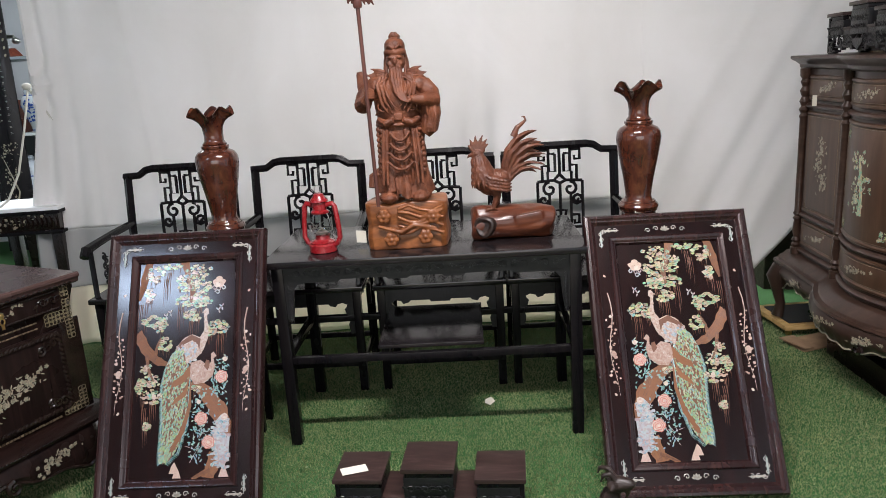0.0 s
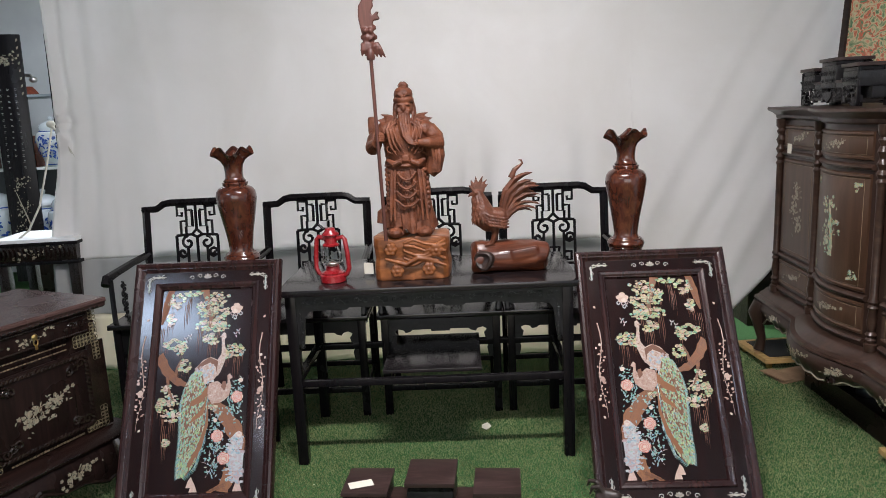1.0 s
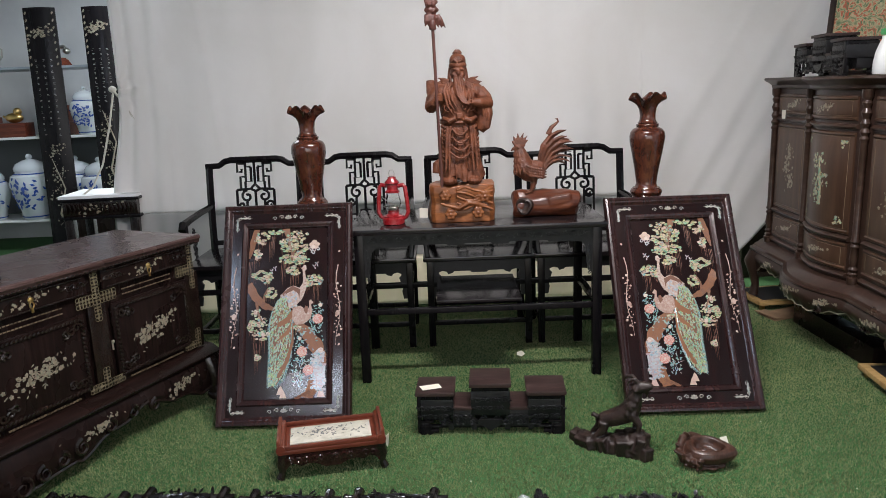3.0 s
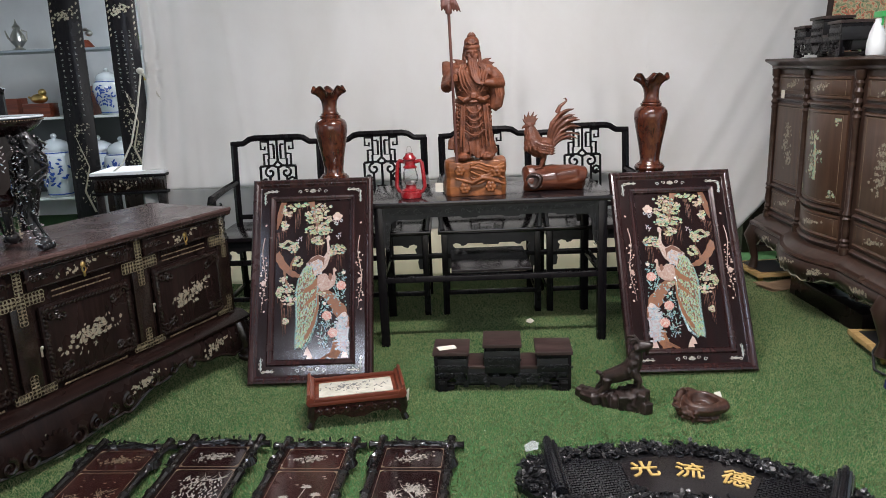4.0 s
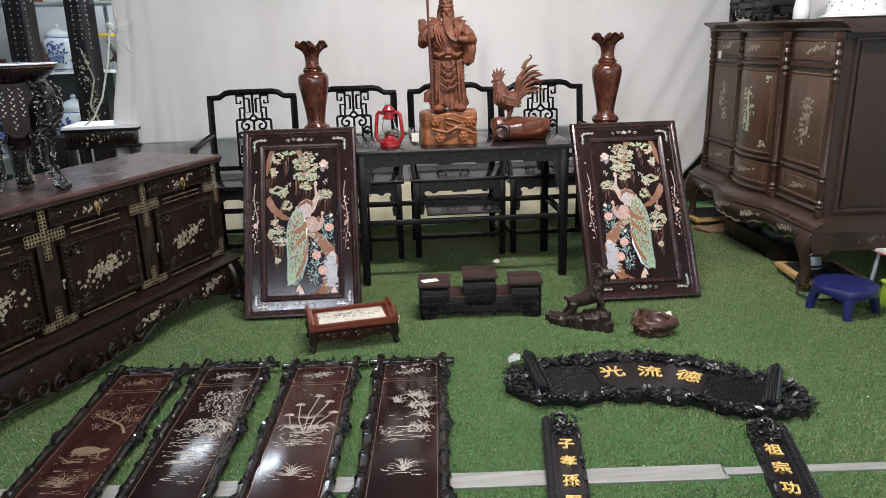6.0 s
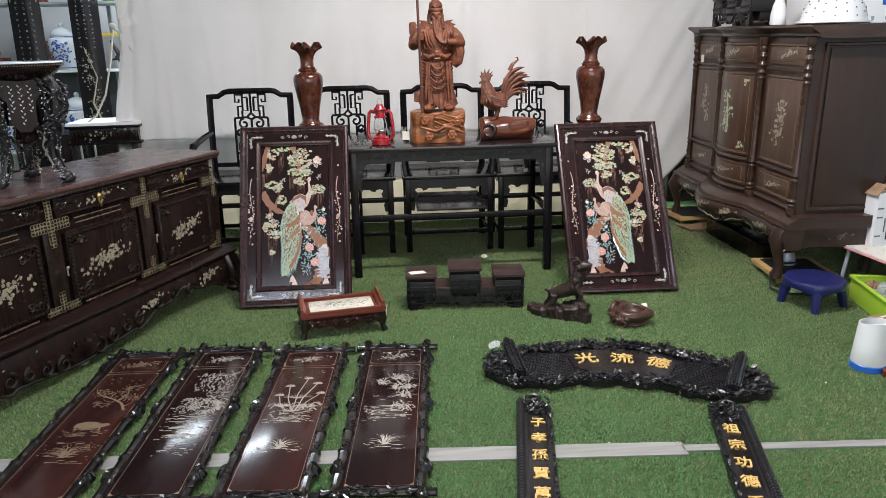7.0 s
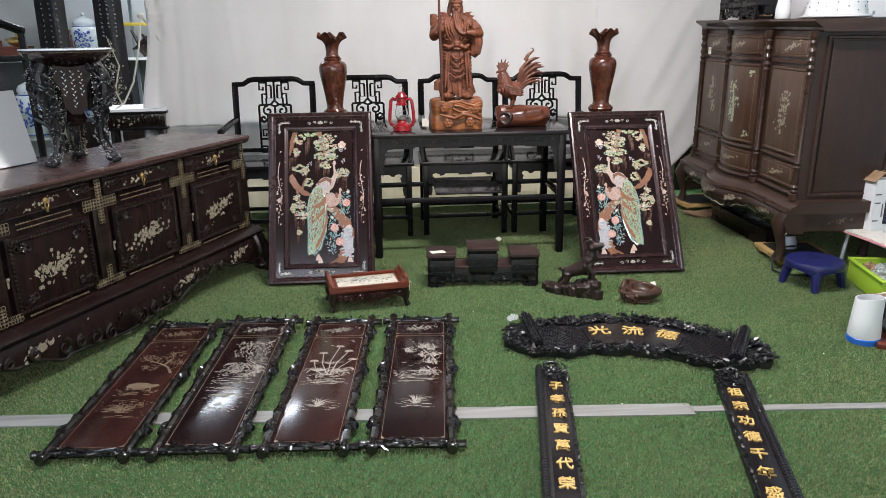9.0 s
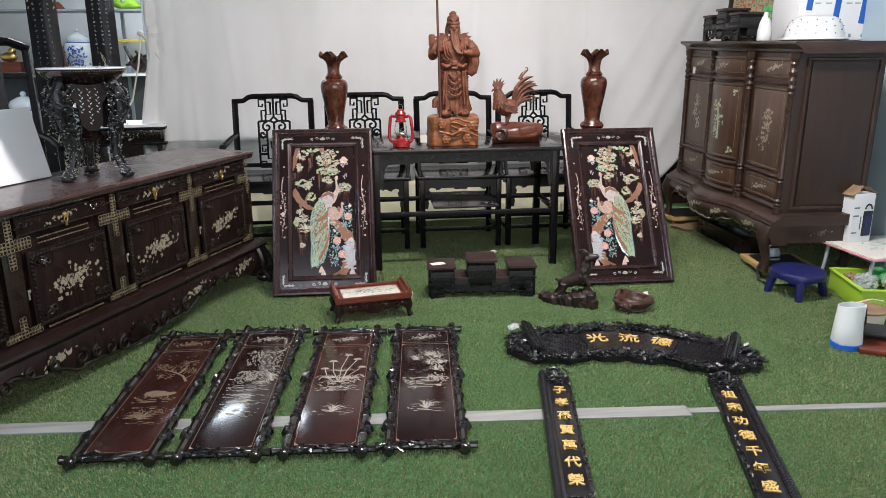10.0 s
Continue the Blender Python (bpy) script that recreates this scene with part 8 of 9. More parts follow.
_bm = mesh()
prism(_bm, [(x, plaque_edge(x, -1)) for x in _xs] + [(x, plaque_edge(x, 1)) for x in _xs[::-1]], 0.0, 0.026)
part("ground_board", _bm, M_BLACKCARVE, plaque)
_bm = mesh()
_rnd = random.Random(51)
for _i in range(1150):
    _x = _rnd.uniform(-0.58, 0.58)
    _s = _rnd.choice((-1, 1))
    if abs(_x) > 0.47:
        _y = arch(_x) + _rnd.uniform(-0.8, 1) * 0.19 * max(0.2, 1 - (abs(_x) / 0.60) ** 6) ** 0.5
    else:
        _y = plaque_edge(_x, _s) - _s * _rnd.uniform(0, 0.085 if _s > 0 else 0.055 if abs(_x) < 0.2 else 0.018)
    if _i % 3:
        prism(_bm, leaf(0, 0, _rnd.uniform(0.018, 0.036), 0.015, 0, 3), 0, 0.005, pose(_x, _y, 0.026 + _rnd.uniform(0, 0.016), _rnd.uniform(-35, 35), _rnd.uniform(-35, 35), _rnd.uniform(0, 360)))
    else:
        tube(_bm, [(a, b, 0.030 + _rnd.uniform(0, 0.01)) for a, b in spiral(_x, _y, _rnd.uniform(0.009, 0.016), 1.2, _rnd.uniform(0, 6), _rnd.choice((-1, 1)), 7)], 0.005, 5)
part("leaf_border", _bm, M_BLACKCARVE, plaque, "deeply carved leaf border")
_bm = mesh()
_xs = [-0.25 + 0.5 * i / 24 for i in range(25)]
prism(_bm, [(x * 0.70, -0.108 - 0.045 * (x / 0.25) ** 2) for x in _xs] + [(x * 0.94, 0.140 - 0.105 * (x / 0.25) ** 2) for x in _xs[::-1]], 0.026, 0.034)
part("character_field", _bm, M_TABLETOP, plaque, "smooth black field")
for _s in (-1, 1):
    _bm = mesh()
    prism(_bm, [(_s * x, y) for x, y in ((0.170, -0.165), (0.246, 0.040), (0.30, 0.050), (0.45, 0.045), (0.42, -0.235), (0.30, -0.245), (0.22, -0.215))], 0.0262, 0.0275)
    for _i in range(20):
        for _j in range(18):
            _x, _v = _s * (0.195 + 0.0125 * _i), -0.150 + 0.0155 * _j
            if not 0.215 + 0.25 * (_v + 0.02) < abs(_x) < 0.445 or arch(_x) + _v < -0.225 or arch(_x) + _v > 0.05:
                continue
            box(_bm, 0, 0, 0, 0.0145 if (_i + _j) % 2 else 0.007, 0.007 if (_i + _j) % 2 else 0.0145, 0.006, 0, pose(_x, arch(_x) + _v, 0.030, 0, 0, 0))
    part("woven_panel", _bm, M_WEAVE, plaque, "carved basket-weave panel")
    _m = pose(_s * 0.462, -0.048, 0.042, 0, 0, -_s * 16) @ Matrix.Diagonal((1.15, 1.30, 1.15, 1))
    _bm = mesh()
    tube(_bm, [_m @ Vector((0, -0.125 + 0.25 * t, 0)) for t in (0, 0.04, 0.5, 0.96, 1)], [0.022, 0.026, 0.027, 0.026, 0.022], 14)
    tube(_bm, [_m @ Vector((0, 0.12, 0)), _m @ Vector((0, 0.148, 0.004)), _m @ Vector((0, 0.158, 0.004))], [0.012, 0.015, 0.010], 8)
    for _i in range(20):
        for _q in range(5):
            _a = math.pi * (0.1 + 0.2 * _q)
            box(_bm, 0, 0, 0, 0.010, 0.009, 0.003, 0, _m @ Matrix.Translation((0.0265 * math.cos(_a), -0.115 + 0.0118 * _i, 0.0265 * math.sin(_a))) @ pose(0, 0, 0, 0, 90 - math.degrees(_a), 0) @ pose(0, 0, 0, 0, 0, 30))
    part("scroll_roll", _bm, M_WEAVE, plaque, "carved rolled scroll end")
part("price_tag", prism(mesh(), [(-0.022, -0.014), (0.014, -0.020), (0.024, 0.005), (0.008, 0.022), (-0.019, 0.014)], 0, 0.001, pose(-0.560, 0.055, 0.056, 12, -16, 20) @ Matrix.Scale(1.3, 4)), M_FILM, plaque, "clear plastic tag")


def couplet(m, roll_side, label):
    """A long board with a rolled edge, carved head and foot, 1.02 long; its head is at +y."""
    c = thing("couplet_board", label, "couplet board", m, "pair of couplet boards")
    rnd = random.Random(60 + roll_side)
    L = 0.51
    half = 0.066
    outline = [(-half, -L), (half, -L), (half, L - 0.10), (half + 0.004, L - 0.06), (half - 0.012, L - 0.02), (0.02, L), (-0.03, L), (-half, L - 0.012)]
    part("board", prism(mesh(), outline, 0.0, 0.020), M_BLACKCARVE, c)
    part("character_field", box(mesh(), -roll_side * 0.012, -0.01, 0.0215, 0.078, 0.80, 0.006, 0.001), M_TABLETOP, c, "smooth black field")
    bm = mesh()
    x = roll_side * 0.052
    tube(bm, [(x, -L, 0.024), (x, L - 0.03, 0.024), (x, L - 0.012, 0.024)], [0.016, 0.016, 0.013], 12)
    for i in range(60):
        for q in range(3):
            a = math.pi * (0.25 + 0.25 * q)
            box(bm, 0, 0, 0, 0.007, 0.010, 0.003, 0, Matrix.Translation((x + 0.0158 * math.cos(a), -L + 0.012 + 0.0163 * i, 0.024 + 0.0158 * math.sin(a))) @ pose(0, 0, 0, 0, 90 - math.degrees(a), 0) @ pose(0, 0, 0, 0, 0, 40))
    part("rolled_edge", bm, M_WEAVE, c, "woven rolled edge")
    for y0, y1, n in ((L - 0.125, L - 0.005, 90), (-L, -L + 0.09, 60)):
        bm = mesh()
        for i in range(n):
            xx, yy = rnd.uniform(-0.05, 0.05) - roll_side * 0.012, rnd.uniform(y0, y1)
            prism(bm, leaf(0, 0, rnd.uniform(0.014, 0.03), 0.009, 0, 3), 0, 0.004, pose(xx, yy, 0.020 + rnd.uniform(0, 0.016), rnd.uniform(-30, 30), rnd.uniform(-30, 30), rnd.uniform(0, 360)))
        for i in range(6):
            tube(bm, [(a, b, 0.028) for a, b in spiral(rnd.uniform(-0.035, 0.035), rnd.uniform(y0 + 0.02, y1 - 0.01), 0.015, 1.2, rnd.uniform(0, 6), 1, 8)], 0.005, 5)
        if y1 > 0:
            tube(bm, [(-0.024, y1 - 0.03, 0.03), (-0.026, y1 + 0.002, 0.036), (0.0, y1 + 0.016, 0.038), (0.024, y1 + 0.0, 0.036), (0.018, y1 - 0.04, 0.03)], 0.009, 8)
        part("carved_end", bm, M_BLACKCARVE, c, "carved knot and leaves")
    bm = mesh()
    for i in range(70):
        yy = rnd.uniform(-L, L - 0.1)
        prism(bm, leaf(0, 0, rnd.uniform(0.014, 0.026), 0.008, 0, 3), 0, 0.003, pose(-roll_side * (half - 0.007), yy, 0.020 + rnd.uniform(0, 0.008), rnd.uniform(-30, 30), rnd.uniform(-30, 30), rnd.uniform(60, 120)))
    part("side_carving", bm, M_BLACKCARVE, c)
    return c


left_couplet = couplet(pose(0.068, 0.796, 0.006, 0, 0, -10.5), -1, "black carved couplet board with seven gilt characters, rolled edge outside")
right_couplet = couplet(pose(0.735, 0.668, 0.006, 0, 0, -16.3), 1, "black carved couplet board with seven gilt characters beside the plaque")
_rows = [(ch, plaque, pose(x, arch(x) + 0.004, 0.0355, 0, 0, -22 * x / 0.18), 0.102) for ch, x in zip("光流德", (-0.150, 0.002, 0.152))]
for _board, _side, _text in ((left_couplet, -1, "子孝孫賢萬代榮"), (right_couplet, 1, "祖宗功德千年盛")):
    _rows += [(ch, _board, pose(-_side * 0.012, 0.328 - 0.1085 * i, 0.0262) @ Matrix.Diagonal((0.86, 1, 1, 1)), 0.066) for i, ch in enumerate(_text)]
glyphs(_rows)


# ---- clutter by the east wall ----
stool = thing("plastic_stool", "low round dark blue plastic stool on the turf", "stool", pose(1.862, 2.205, 0, 0, 0, 20))
_bm = mesh()
lathe(_bm, [(0.03, 0.158), (0.12, 0.158), (0.145, 0.152), (0.152, 0.140), (0.150, 0.118), (0.148, 0.105), (0.143, 0.105), (0.144, 0.135), (0.12, 0.148), (0.03, 0.148)], 40, 0, 0, 0, lambda r, h, a, i: (r * (1 + 0.012 * math.cos(8 * a)), h + (0.010 * math.cos(4 * a) if 0.10 < h < 0.12 else 0)))
part("seat", _bm, M_BLUEPL, stool)
for _k in range(4):
    _a = math.pi / 4 + math.pi / 2 * _k
    part("leg", tube(mesh(), [(0.118 * math.cos(_a), 0.118 * math.sin(_a), 0.14), (0.140 * math.cos(_a), 0.140 * math.sin(_a), 0.06), (0.152 * math.cos(_a), 0.152 * math.sin(_a), 0.0)], [0.030, 0.024, 0.020], 8), M_BLUEPL, stool)
part("grip_hole", tube(mesh(), [(-0.022, 0, 0.1592), (0.022, 0, 0.1592)], 0.006, 8, 0.3), M_RUBBER, stool, "dark slot in the seat")

basket = thing("plastic_basket", "lime green plastic basket full of bags", "basket", pose(2.26, 2.03, 0, 0, 0, -12))
for _x, _y, _sx, _sy in ((-0.19, 0, 0.012, 0.40), (0.19, 0, 0.012, 0.40), (0, -0.20, 0.39, 0.012), (0, 0.20, 0.39, 0.012)):
    part("side", box(mesh(), _x, _y, 0.065, _sx, _sy, 0.12, 0.004), M_LIME, basket)
    part("rim", box(mesh(), _x * 1.02, _y * 1.02, 0.126, _sx + 0.012, _sy + 0.012, 0.012, 0.004), M_LIME, basket)
part("bottom", box(mesh(), 0, 0, 0.008, 0.38, 0.40, 0.012, 0.002), M_LIME, basket)


def crumpled(name, x, y, z, r, material, label, seed):
    rnd = random.Random(seed)
    bm = mesh()
    ball(bm, 0, 0, 0, r, r * 0.8, r * 0.7, 14, 10)
    for v in bm.verts:
        v.co *= 1 + rnd.uniform(-0.28, 0.22)
    ob = part(name, bm, material, None, "", False, pose(x, y, z, rnd.uniform(-20, 20), rnd.uniform(-20, 20), rnd.uniform(0, 90)))
    return tagged(ob, label, "plastic bag")


crumpled("plastic_bag", 2.17, 2.04, 0.105, 0.085, M_FILM, "crumpled clear plastic bag in the basket", 1)
crumpled("plastic_bag", 2.30, 1.95, 0.125, 0.095, M_FILM, "crumpled clear plastic bag in the basket", 2)
crumpled("plastic_bag", 2.33, 2.12, 0.12, 0.075, M_GREENPL, "crumpled green plastic bag in the basket", 3)
crumpled("plastic_bag", 2.15, 2.15, 0.09, 0.06, M_CARD, "crumpled brown paper bag in the basket", 4)

low_table = thing("folding_table", "low folding table with a printed pale top and pink edge", "table", pose(2.44, 2.30, 0, 0, 0, 4))
M_PRINT = mat("printed_tabletop", (0.6, 0.6, 0.55), 0.35)
colour_of(M_PRINT, ramp(M_PRINT, noise_of(M_PRINT, coords(M_PRINT), 7, 3, 0.5, 1.5), [(0.32, (0.16, 0.32, 0.30)), (0.45, (0.60, 0.60, 0.54)), (0.6, (0.62, 0.56, 0.50)), (0.72, (0.42, 0.22, 0.20))]))
M_PINKEDGE = mat("pink_plastic_edge", (0.55, 0.24, 0.26), 0.45)
part("top", box(mesh(), 0, 0, 0.240, 0.49, 0.46, 0.008, 0.003), M_PRINT, low_table)
part("edge_band", box(mesh(), 0, 0, 0.231, 0.50, 0.47, 0.011, 0.004), M_PINKEDGE, low_table, "pink edge")
for _s in (-1, 1):
    for _y in (-0.18, 0.19):
        part("leg", tube(mesh(), [(_s * 0.20, _y, 0.228), (_s * 0.23, _y, 0.0)], 0.011, 8), M_STEEL, low_table)

carton = thing("speaker_carton", "open white carton printed with a black loudspeaker", "carton", pose(2.365, 2.45, 0.245, 0, 0, 6) @ Matrix.Diagonal((0.76, 0.62, 1.0, 1)))
M_CARTON = mat("white_carton", (0.62, 0.63, 0.64), 0.5)
part("carton", box(mesh(), 0, 0, 0.15, 0.19, 0.15, 0.30, 0.002), M_CARTON, carton)
for _x, _r in ((-0.055, -35), (0.055, 30)):
    part("flap", box(mesh(), 0, 0, 0, 0.10, 0.15, 0.003, 0, pose(_x * 1.3, 0, 0.315, 0, _r, 0)), M_CARD, carton, "raised cardboard flap")
part("flap", box(mesh(), 0, 0, 0, 0.2, 0.003, 0.10, 0, pose(0, 0.078, 0.345, -10, 0, 0)), M_CARD, carton, "raised cardboard flap")
_bm = mesh()
box(_bm, 0.045, -0.0765, 0.115, 0.085, 0.003, 0.155, 0.001)
tube(_bm, [(0.045 + 0.03 * math.cos(a), -0.077, 0.205 + 0.028 * math.sin(a)) for a in [math.pi * t / 8 for t in range(9)]], 0.006, 6)
part("printed_speaker", _bm, M_RUBBER, carton, "printed black loudspeaker")
for _z in (0.075, 0.135):
    part("printed_cone", lathe(mesh(), [(0.03, 0), (0.03, 0.002), (0.02, 0.0025)], 20, 0, 0, 0), M_BLUEPL, carton, "", True, pose(0.045, -0.0785, _z, 90, 0, 0))
for _z in (0.215, 0.165, 0.06):
    part("printed_bar", box(mesh(), -0.065, -0.0757, _z, 0.05, 0.002, 0.008), M_INK, carton)
part("printed_microphone", box(mesh(), -0.018, -0.0757, 0.12, 0.010, 0.002, 0.08), M_INK, carton)

kettle = thing("plastic_pitcher", "tapered white plastic pitcher with a blue base", "pitcher", pose(1.655, 1.452, 0, 0, 0, 0))


def spout(r, h, a, i):
    k = max(0, (h - 0.12) / 0.10)
    return r * (1 + 0.16 * k * max(0, math.cos(a + 1.0)) ** 6), h + 0.010 * k * math.cos(a + 1.0)


part("body", lathe(mesh(), [(0.068, 0.030), (0.0695, 0.034), (0.063, 0.12), (0.056, 0.215), (0.053, 0.215), (0.060, 0.12), (0.06, 0.05)], 40, 0, 0, 0, spout), M_KETTLE, kettle)
part("base", lathe(mesh(), [(0.06, 0), (0.071, 0.003), (0.0715, 0.028), (0.068, 0.031), (0.02, 0.031)], 40), M_KBLUE, kettle, "bright blue base")
part("handle", tube(mesh(), [(0.056, 0.01, 0.19), (0.090, 0.02, 0.18), (0.098, 0.022, 0.11), (0.068, 0.012, 0.06)], 0.010, 8), M_RUBBER, kettle, "black handle")
_p = thing("rice_pail", "round cream plastic pail with a wire handle", "pail", pose(1.90, 1.66, 0.0))
M_PAIL = mat("cream_plastic", (0.60, 0.56, 0.46), 0.4)
part("pail", lathe(mesh(), [(0.07, 0), (0.082, 0.004), (0.092, 0.10), (0.096, 0.104), (0.096, 0.112), (0.088, 0.112), (0.086, 0.02), (0.02, 0.02)], 32), M_PAIL, _p)
part("rim_band", lathe(mesh(), [(0.096, 0.100), (0.099, 0.104), (0.099, 0.110), (0.096, 0.113)], 32), M_CARD, _p, "brown rim band")
part("wire_handle", tube(mesh(), [(-0.098, 0, 0.106), (-0.07, -0.02, 0.15), (0, -0.03, 0.168), (0.07, -0.02, 0.15), (0.098, 0, 0.106)], 0.004, 8), M_PAIL, _p, "curved carrying handle")
_p = thing("wooden_board", "short brown wooden board lying beside the pitcher", "board", pose(1.83, 1.36, 0.0, 0, 0, -28))
part("plank", box(mesh(), 0, 0, 0.016, 0.30, 0.17, 0.024, 0.003), M_TRAY, _p)
_p = thing("dark_tray", "dark flat metal tray resting on the wooden board", "tray", pose(1.88, 1.48, 0.0, 0, 0, -28))
part("plate", box(mesh(), 0, 0, 0.055, 0.24, 0.16, 0.010, 0.003), M_RUBBER, _p)
part("block", box(mesh(), 0, 0.02, 0.026, 0.16, 0.09, 0.046, 0.003), M_EBONY, _p)
_bm = mesh()
_rnd = random.Random(70)
tube(_bm, [(2.03, 2.62, 0.10), (1.88, 2.60, 0.105), (1.80, 2.53, 0.07), (1.76, 2.44, 0.018), (1.79, 2.36, 0.012), (1.88, 2.33, 0.012), (2.0, 2.40, 0.012)], 0.006, 7)
tagged(part("power_cable", _bm, M_RUBBER), "black power cable trailing onto the turf", "cable")
_p = thing("steam_iron", "small grey appliance standing on the dolly", "appliance", pose(1.99, 2.70, 0.069))
part("body", lathe(mesh(), [(0.05, 0), (0.056, 0.005), (0.05, 0.05), (0.035, 0.085), (0.01, 0.09)], 20), M_STEEL, _p)

# paper tags
for _m, _lab in ((pose(1.905, 3.86, 1.235, 0, 0, -2), "small white paper tag on the cabinet drawer"), (pose(-0.235, 3.17, 0.842, 0, 0, 70), "white paper tag beside the carved base")):
    tagged(part("paper_tag", box(mesh(), 0, 0, 0, 0.002, 0.045, 0.05), M_PAPER, None, "", True, _m), _lab, "paper tag", "paper tags")

# litter on the turf
_bm = mesh()
for _x, _y, _a, _s in ((-1.79, 1.93, 20, 1.0), (0.26, 3.30, 60, 0.7)):
    prism(_bm, [(-0.03, -0.02), (0.02, -0.03), (0.04, 0.01), (0.0, 0.03), (-0.03, 0.02)], 0, 0.001, pose(_x, _y, 0.018, 14, -12, _a) @ Matrix.Scale(_s, 4))
    _t = part("paper_scrap", _bm, M_PAPER)
    tagged(_t, "torn white paper scrap on the turf", "paper scrap", "paper scraps")
    _bm = mesh()
_bm.free()
_bm = mesh()
for _i in range(45):
    _x, _y = _rnd.uniform(-1.9, 2.2), _rnd.uniform(0.3, 3.6)
    prism(_bm, disc(0, 0, _rnd.uniform(0.0015, 0.0035), 5, 0.4, _rnd), 0, 0.001, pose(_x, _y, 0.013, _rnd.uniform(-20, 20), 0, 0))
tagged(part("turf_specks", _bm, M_PAPER), "tiny pale specks of dust scattered on the turf", "litter", "", "stuff")


# ---- back room seen beside the curtain ----
shelving = thing("metal_shelving", "grey metal shelving with pale boards holding antiques", "shelving", pose(-4.2, 7.12, 0))
for _z in (0.33, 1.17, 1.85):
    part("shelf_board", box(mesh(), 0, 0, _z - 0.012, 2.6, 0.45, 0.024, 0.003), M_STEEL if _z > 1.5 else M_FOAM, shelving)
for _x in (-1.28, 0.93, 1.28):
    for _y in (-0.21, 0.21):
        part("upright", box(mesh(), _x, _y, 0.98, 0.035, 0.035, 1.96, 0.002), M_STEEL, shelving)
part("yellow_strap", box(mesh(), 1.06, -0.235, 1.52, 0.46, 0.012, 0.035, 0.003), mat("yellow_strap", (0.62, 0.44, 0.06), 0.5), shelving, "yellow strap")


def scroll_panel(x, y, z, h, w, rz, seed):
    sp = thing("inscribed_panel", "tall curved black lacquer panel with pearl inscription", "inscribed panel", pose(x, y, z, -3, 0, rz), "pair of inscribed panels")
    rnd = random.Random(seed)
    part("board", slab(mesh(), -w / 2, w / 2, lambda q: -0.03 * math.cos(q / w * math.pi), [(0, 0.0), (0, h)], 0.02, 10), M_BLACK, sp)
    bm = mesh()
    m = pose(0, -0.033, 0) @ FACE_Y
    for c in (-1, 0, 1):
        n = 14 if c else 12
        for i in range(n):
            for j in range(2):
                box(bm, c * w * 0.24 + rnd.uniform(-0.004, 0.004), -0.032, h * 0.78 - i * 0.048 * h / 2.0 + 0.012 * j, rnd.uniform(0.010, 0.02), 0.004, 0.003)
    part("inscription", bm, P_WHITE, sp, "columns of small unreadable characters")
    bm = mesh()
    bouquet(bm, rnd, 0, h * 0.90, w * 0.6, 0.10, 40, m, 0, 0.022)
    for q in range(4):
        bouquet(bm, rnd, rnd.uniform(-0.03, 0.03), h * (0.40 - 0.10 * q), w * 0.55, 0.2, 26, m, 0, 0.017)
    for sx in (-1, 1):
        for i in range(8):
            prism(bm, leaf(sx * w * 0.42, h * (0.97 - 0.03 * i), 0.03, 0.012, 1.2, 3), -0.012, 0.003, m)
    tube(bm, [(0.06, -0.036, 0.08), (-0.02, -0.036, 0.3), (0.05, -0.036, 0.55), (-0.04, -0.036, 0.85)], [0.012, 0.010, 0.007, 0.003], 5)
    part("flower_inlay", bm, P_IVORY, sp, "pearl blossom branch inlay")
    return sp


scroll_panel(-3.93, 6.78, 0.10, 2.30, 0.29, 8, 71)
scroll_panel(-3.25, 6.52, 0.552, 1.80, 0.27, 8, 72)


def ginger_jar(name, m, h, label):
    j = thing(name, label, "porcelain jar", m, "blue and white jars")
    s = h / 0.40
    part("body", lathe(mesh(), [(0.07 * s, 0), (0.078 * s, 0.008 * s), (0.085 * s, 0.06 * s), (0.118 * s, 0.16 * s), (0.130 * s, 0.22 * s), (0.118 * s, 0.27 * s), (0.09 * s, 0.29 * s), (0.088 * s, 0.305 * s), (0.02 * s, 0.305 * s)], 32), M_PORC, j)
    part("lid", lathe(mesh(), [(0.094 * s, 0.300 * s), (0.096 * s, 0.318 * s), (0.08 * s, 0.345 * s), (0.04 * s, 0.365 * s), (0.014 * s, 0.372 * s), (0.02 * s, 0.388 * s), (0.012 * s, 0.402 * s), (0.004 * s, 0.405 * s)], 32), M_COBALT if s < 0.9 else M_PORC, j, "domed lid")
    bm = mesh()
    rnd = random.Random(int(h * 1000))
    for i in range(60):
        a, z = rnd.gauss(-1.5, 0.55), rnd.uniform(0.08, 0.25)
        r = (0.088 + 0.044 * math.sin(min(1, (z - 0.05) / 0.2) * 1.5)) * s + 0.0005
        prism(bm, leaf(0, 0, 0.03 * s, 0.014 * s, rnd.uniform(0, 6.3), 3), 0, 0.002, Matrix.Translation((r * math.cos(a), r * math.sin(a), z * s)) @ pose(0, 0, 0, 0, 0, math.degrees(a)) @ pose(0, 0, 0, 0, 90, 0))
    for z, r in ((0.02, 0.081), (0.285, 0.100)):
        tube(bm, [(r * s * math.cos(a), r * s * math.sin(a), z * s) for a in [6.283 * t / 24 for t in range(24)]], 0.004 * s, 5, 1, True)
    part("blue_pattern", bm, M_COBALT, j, "cobalt blue painted leaves")
    return j


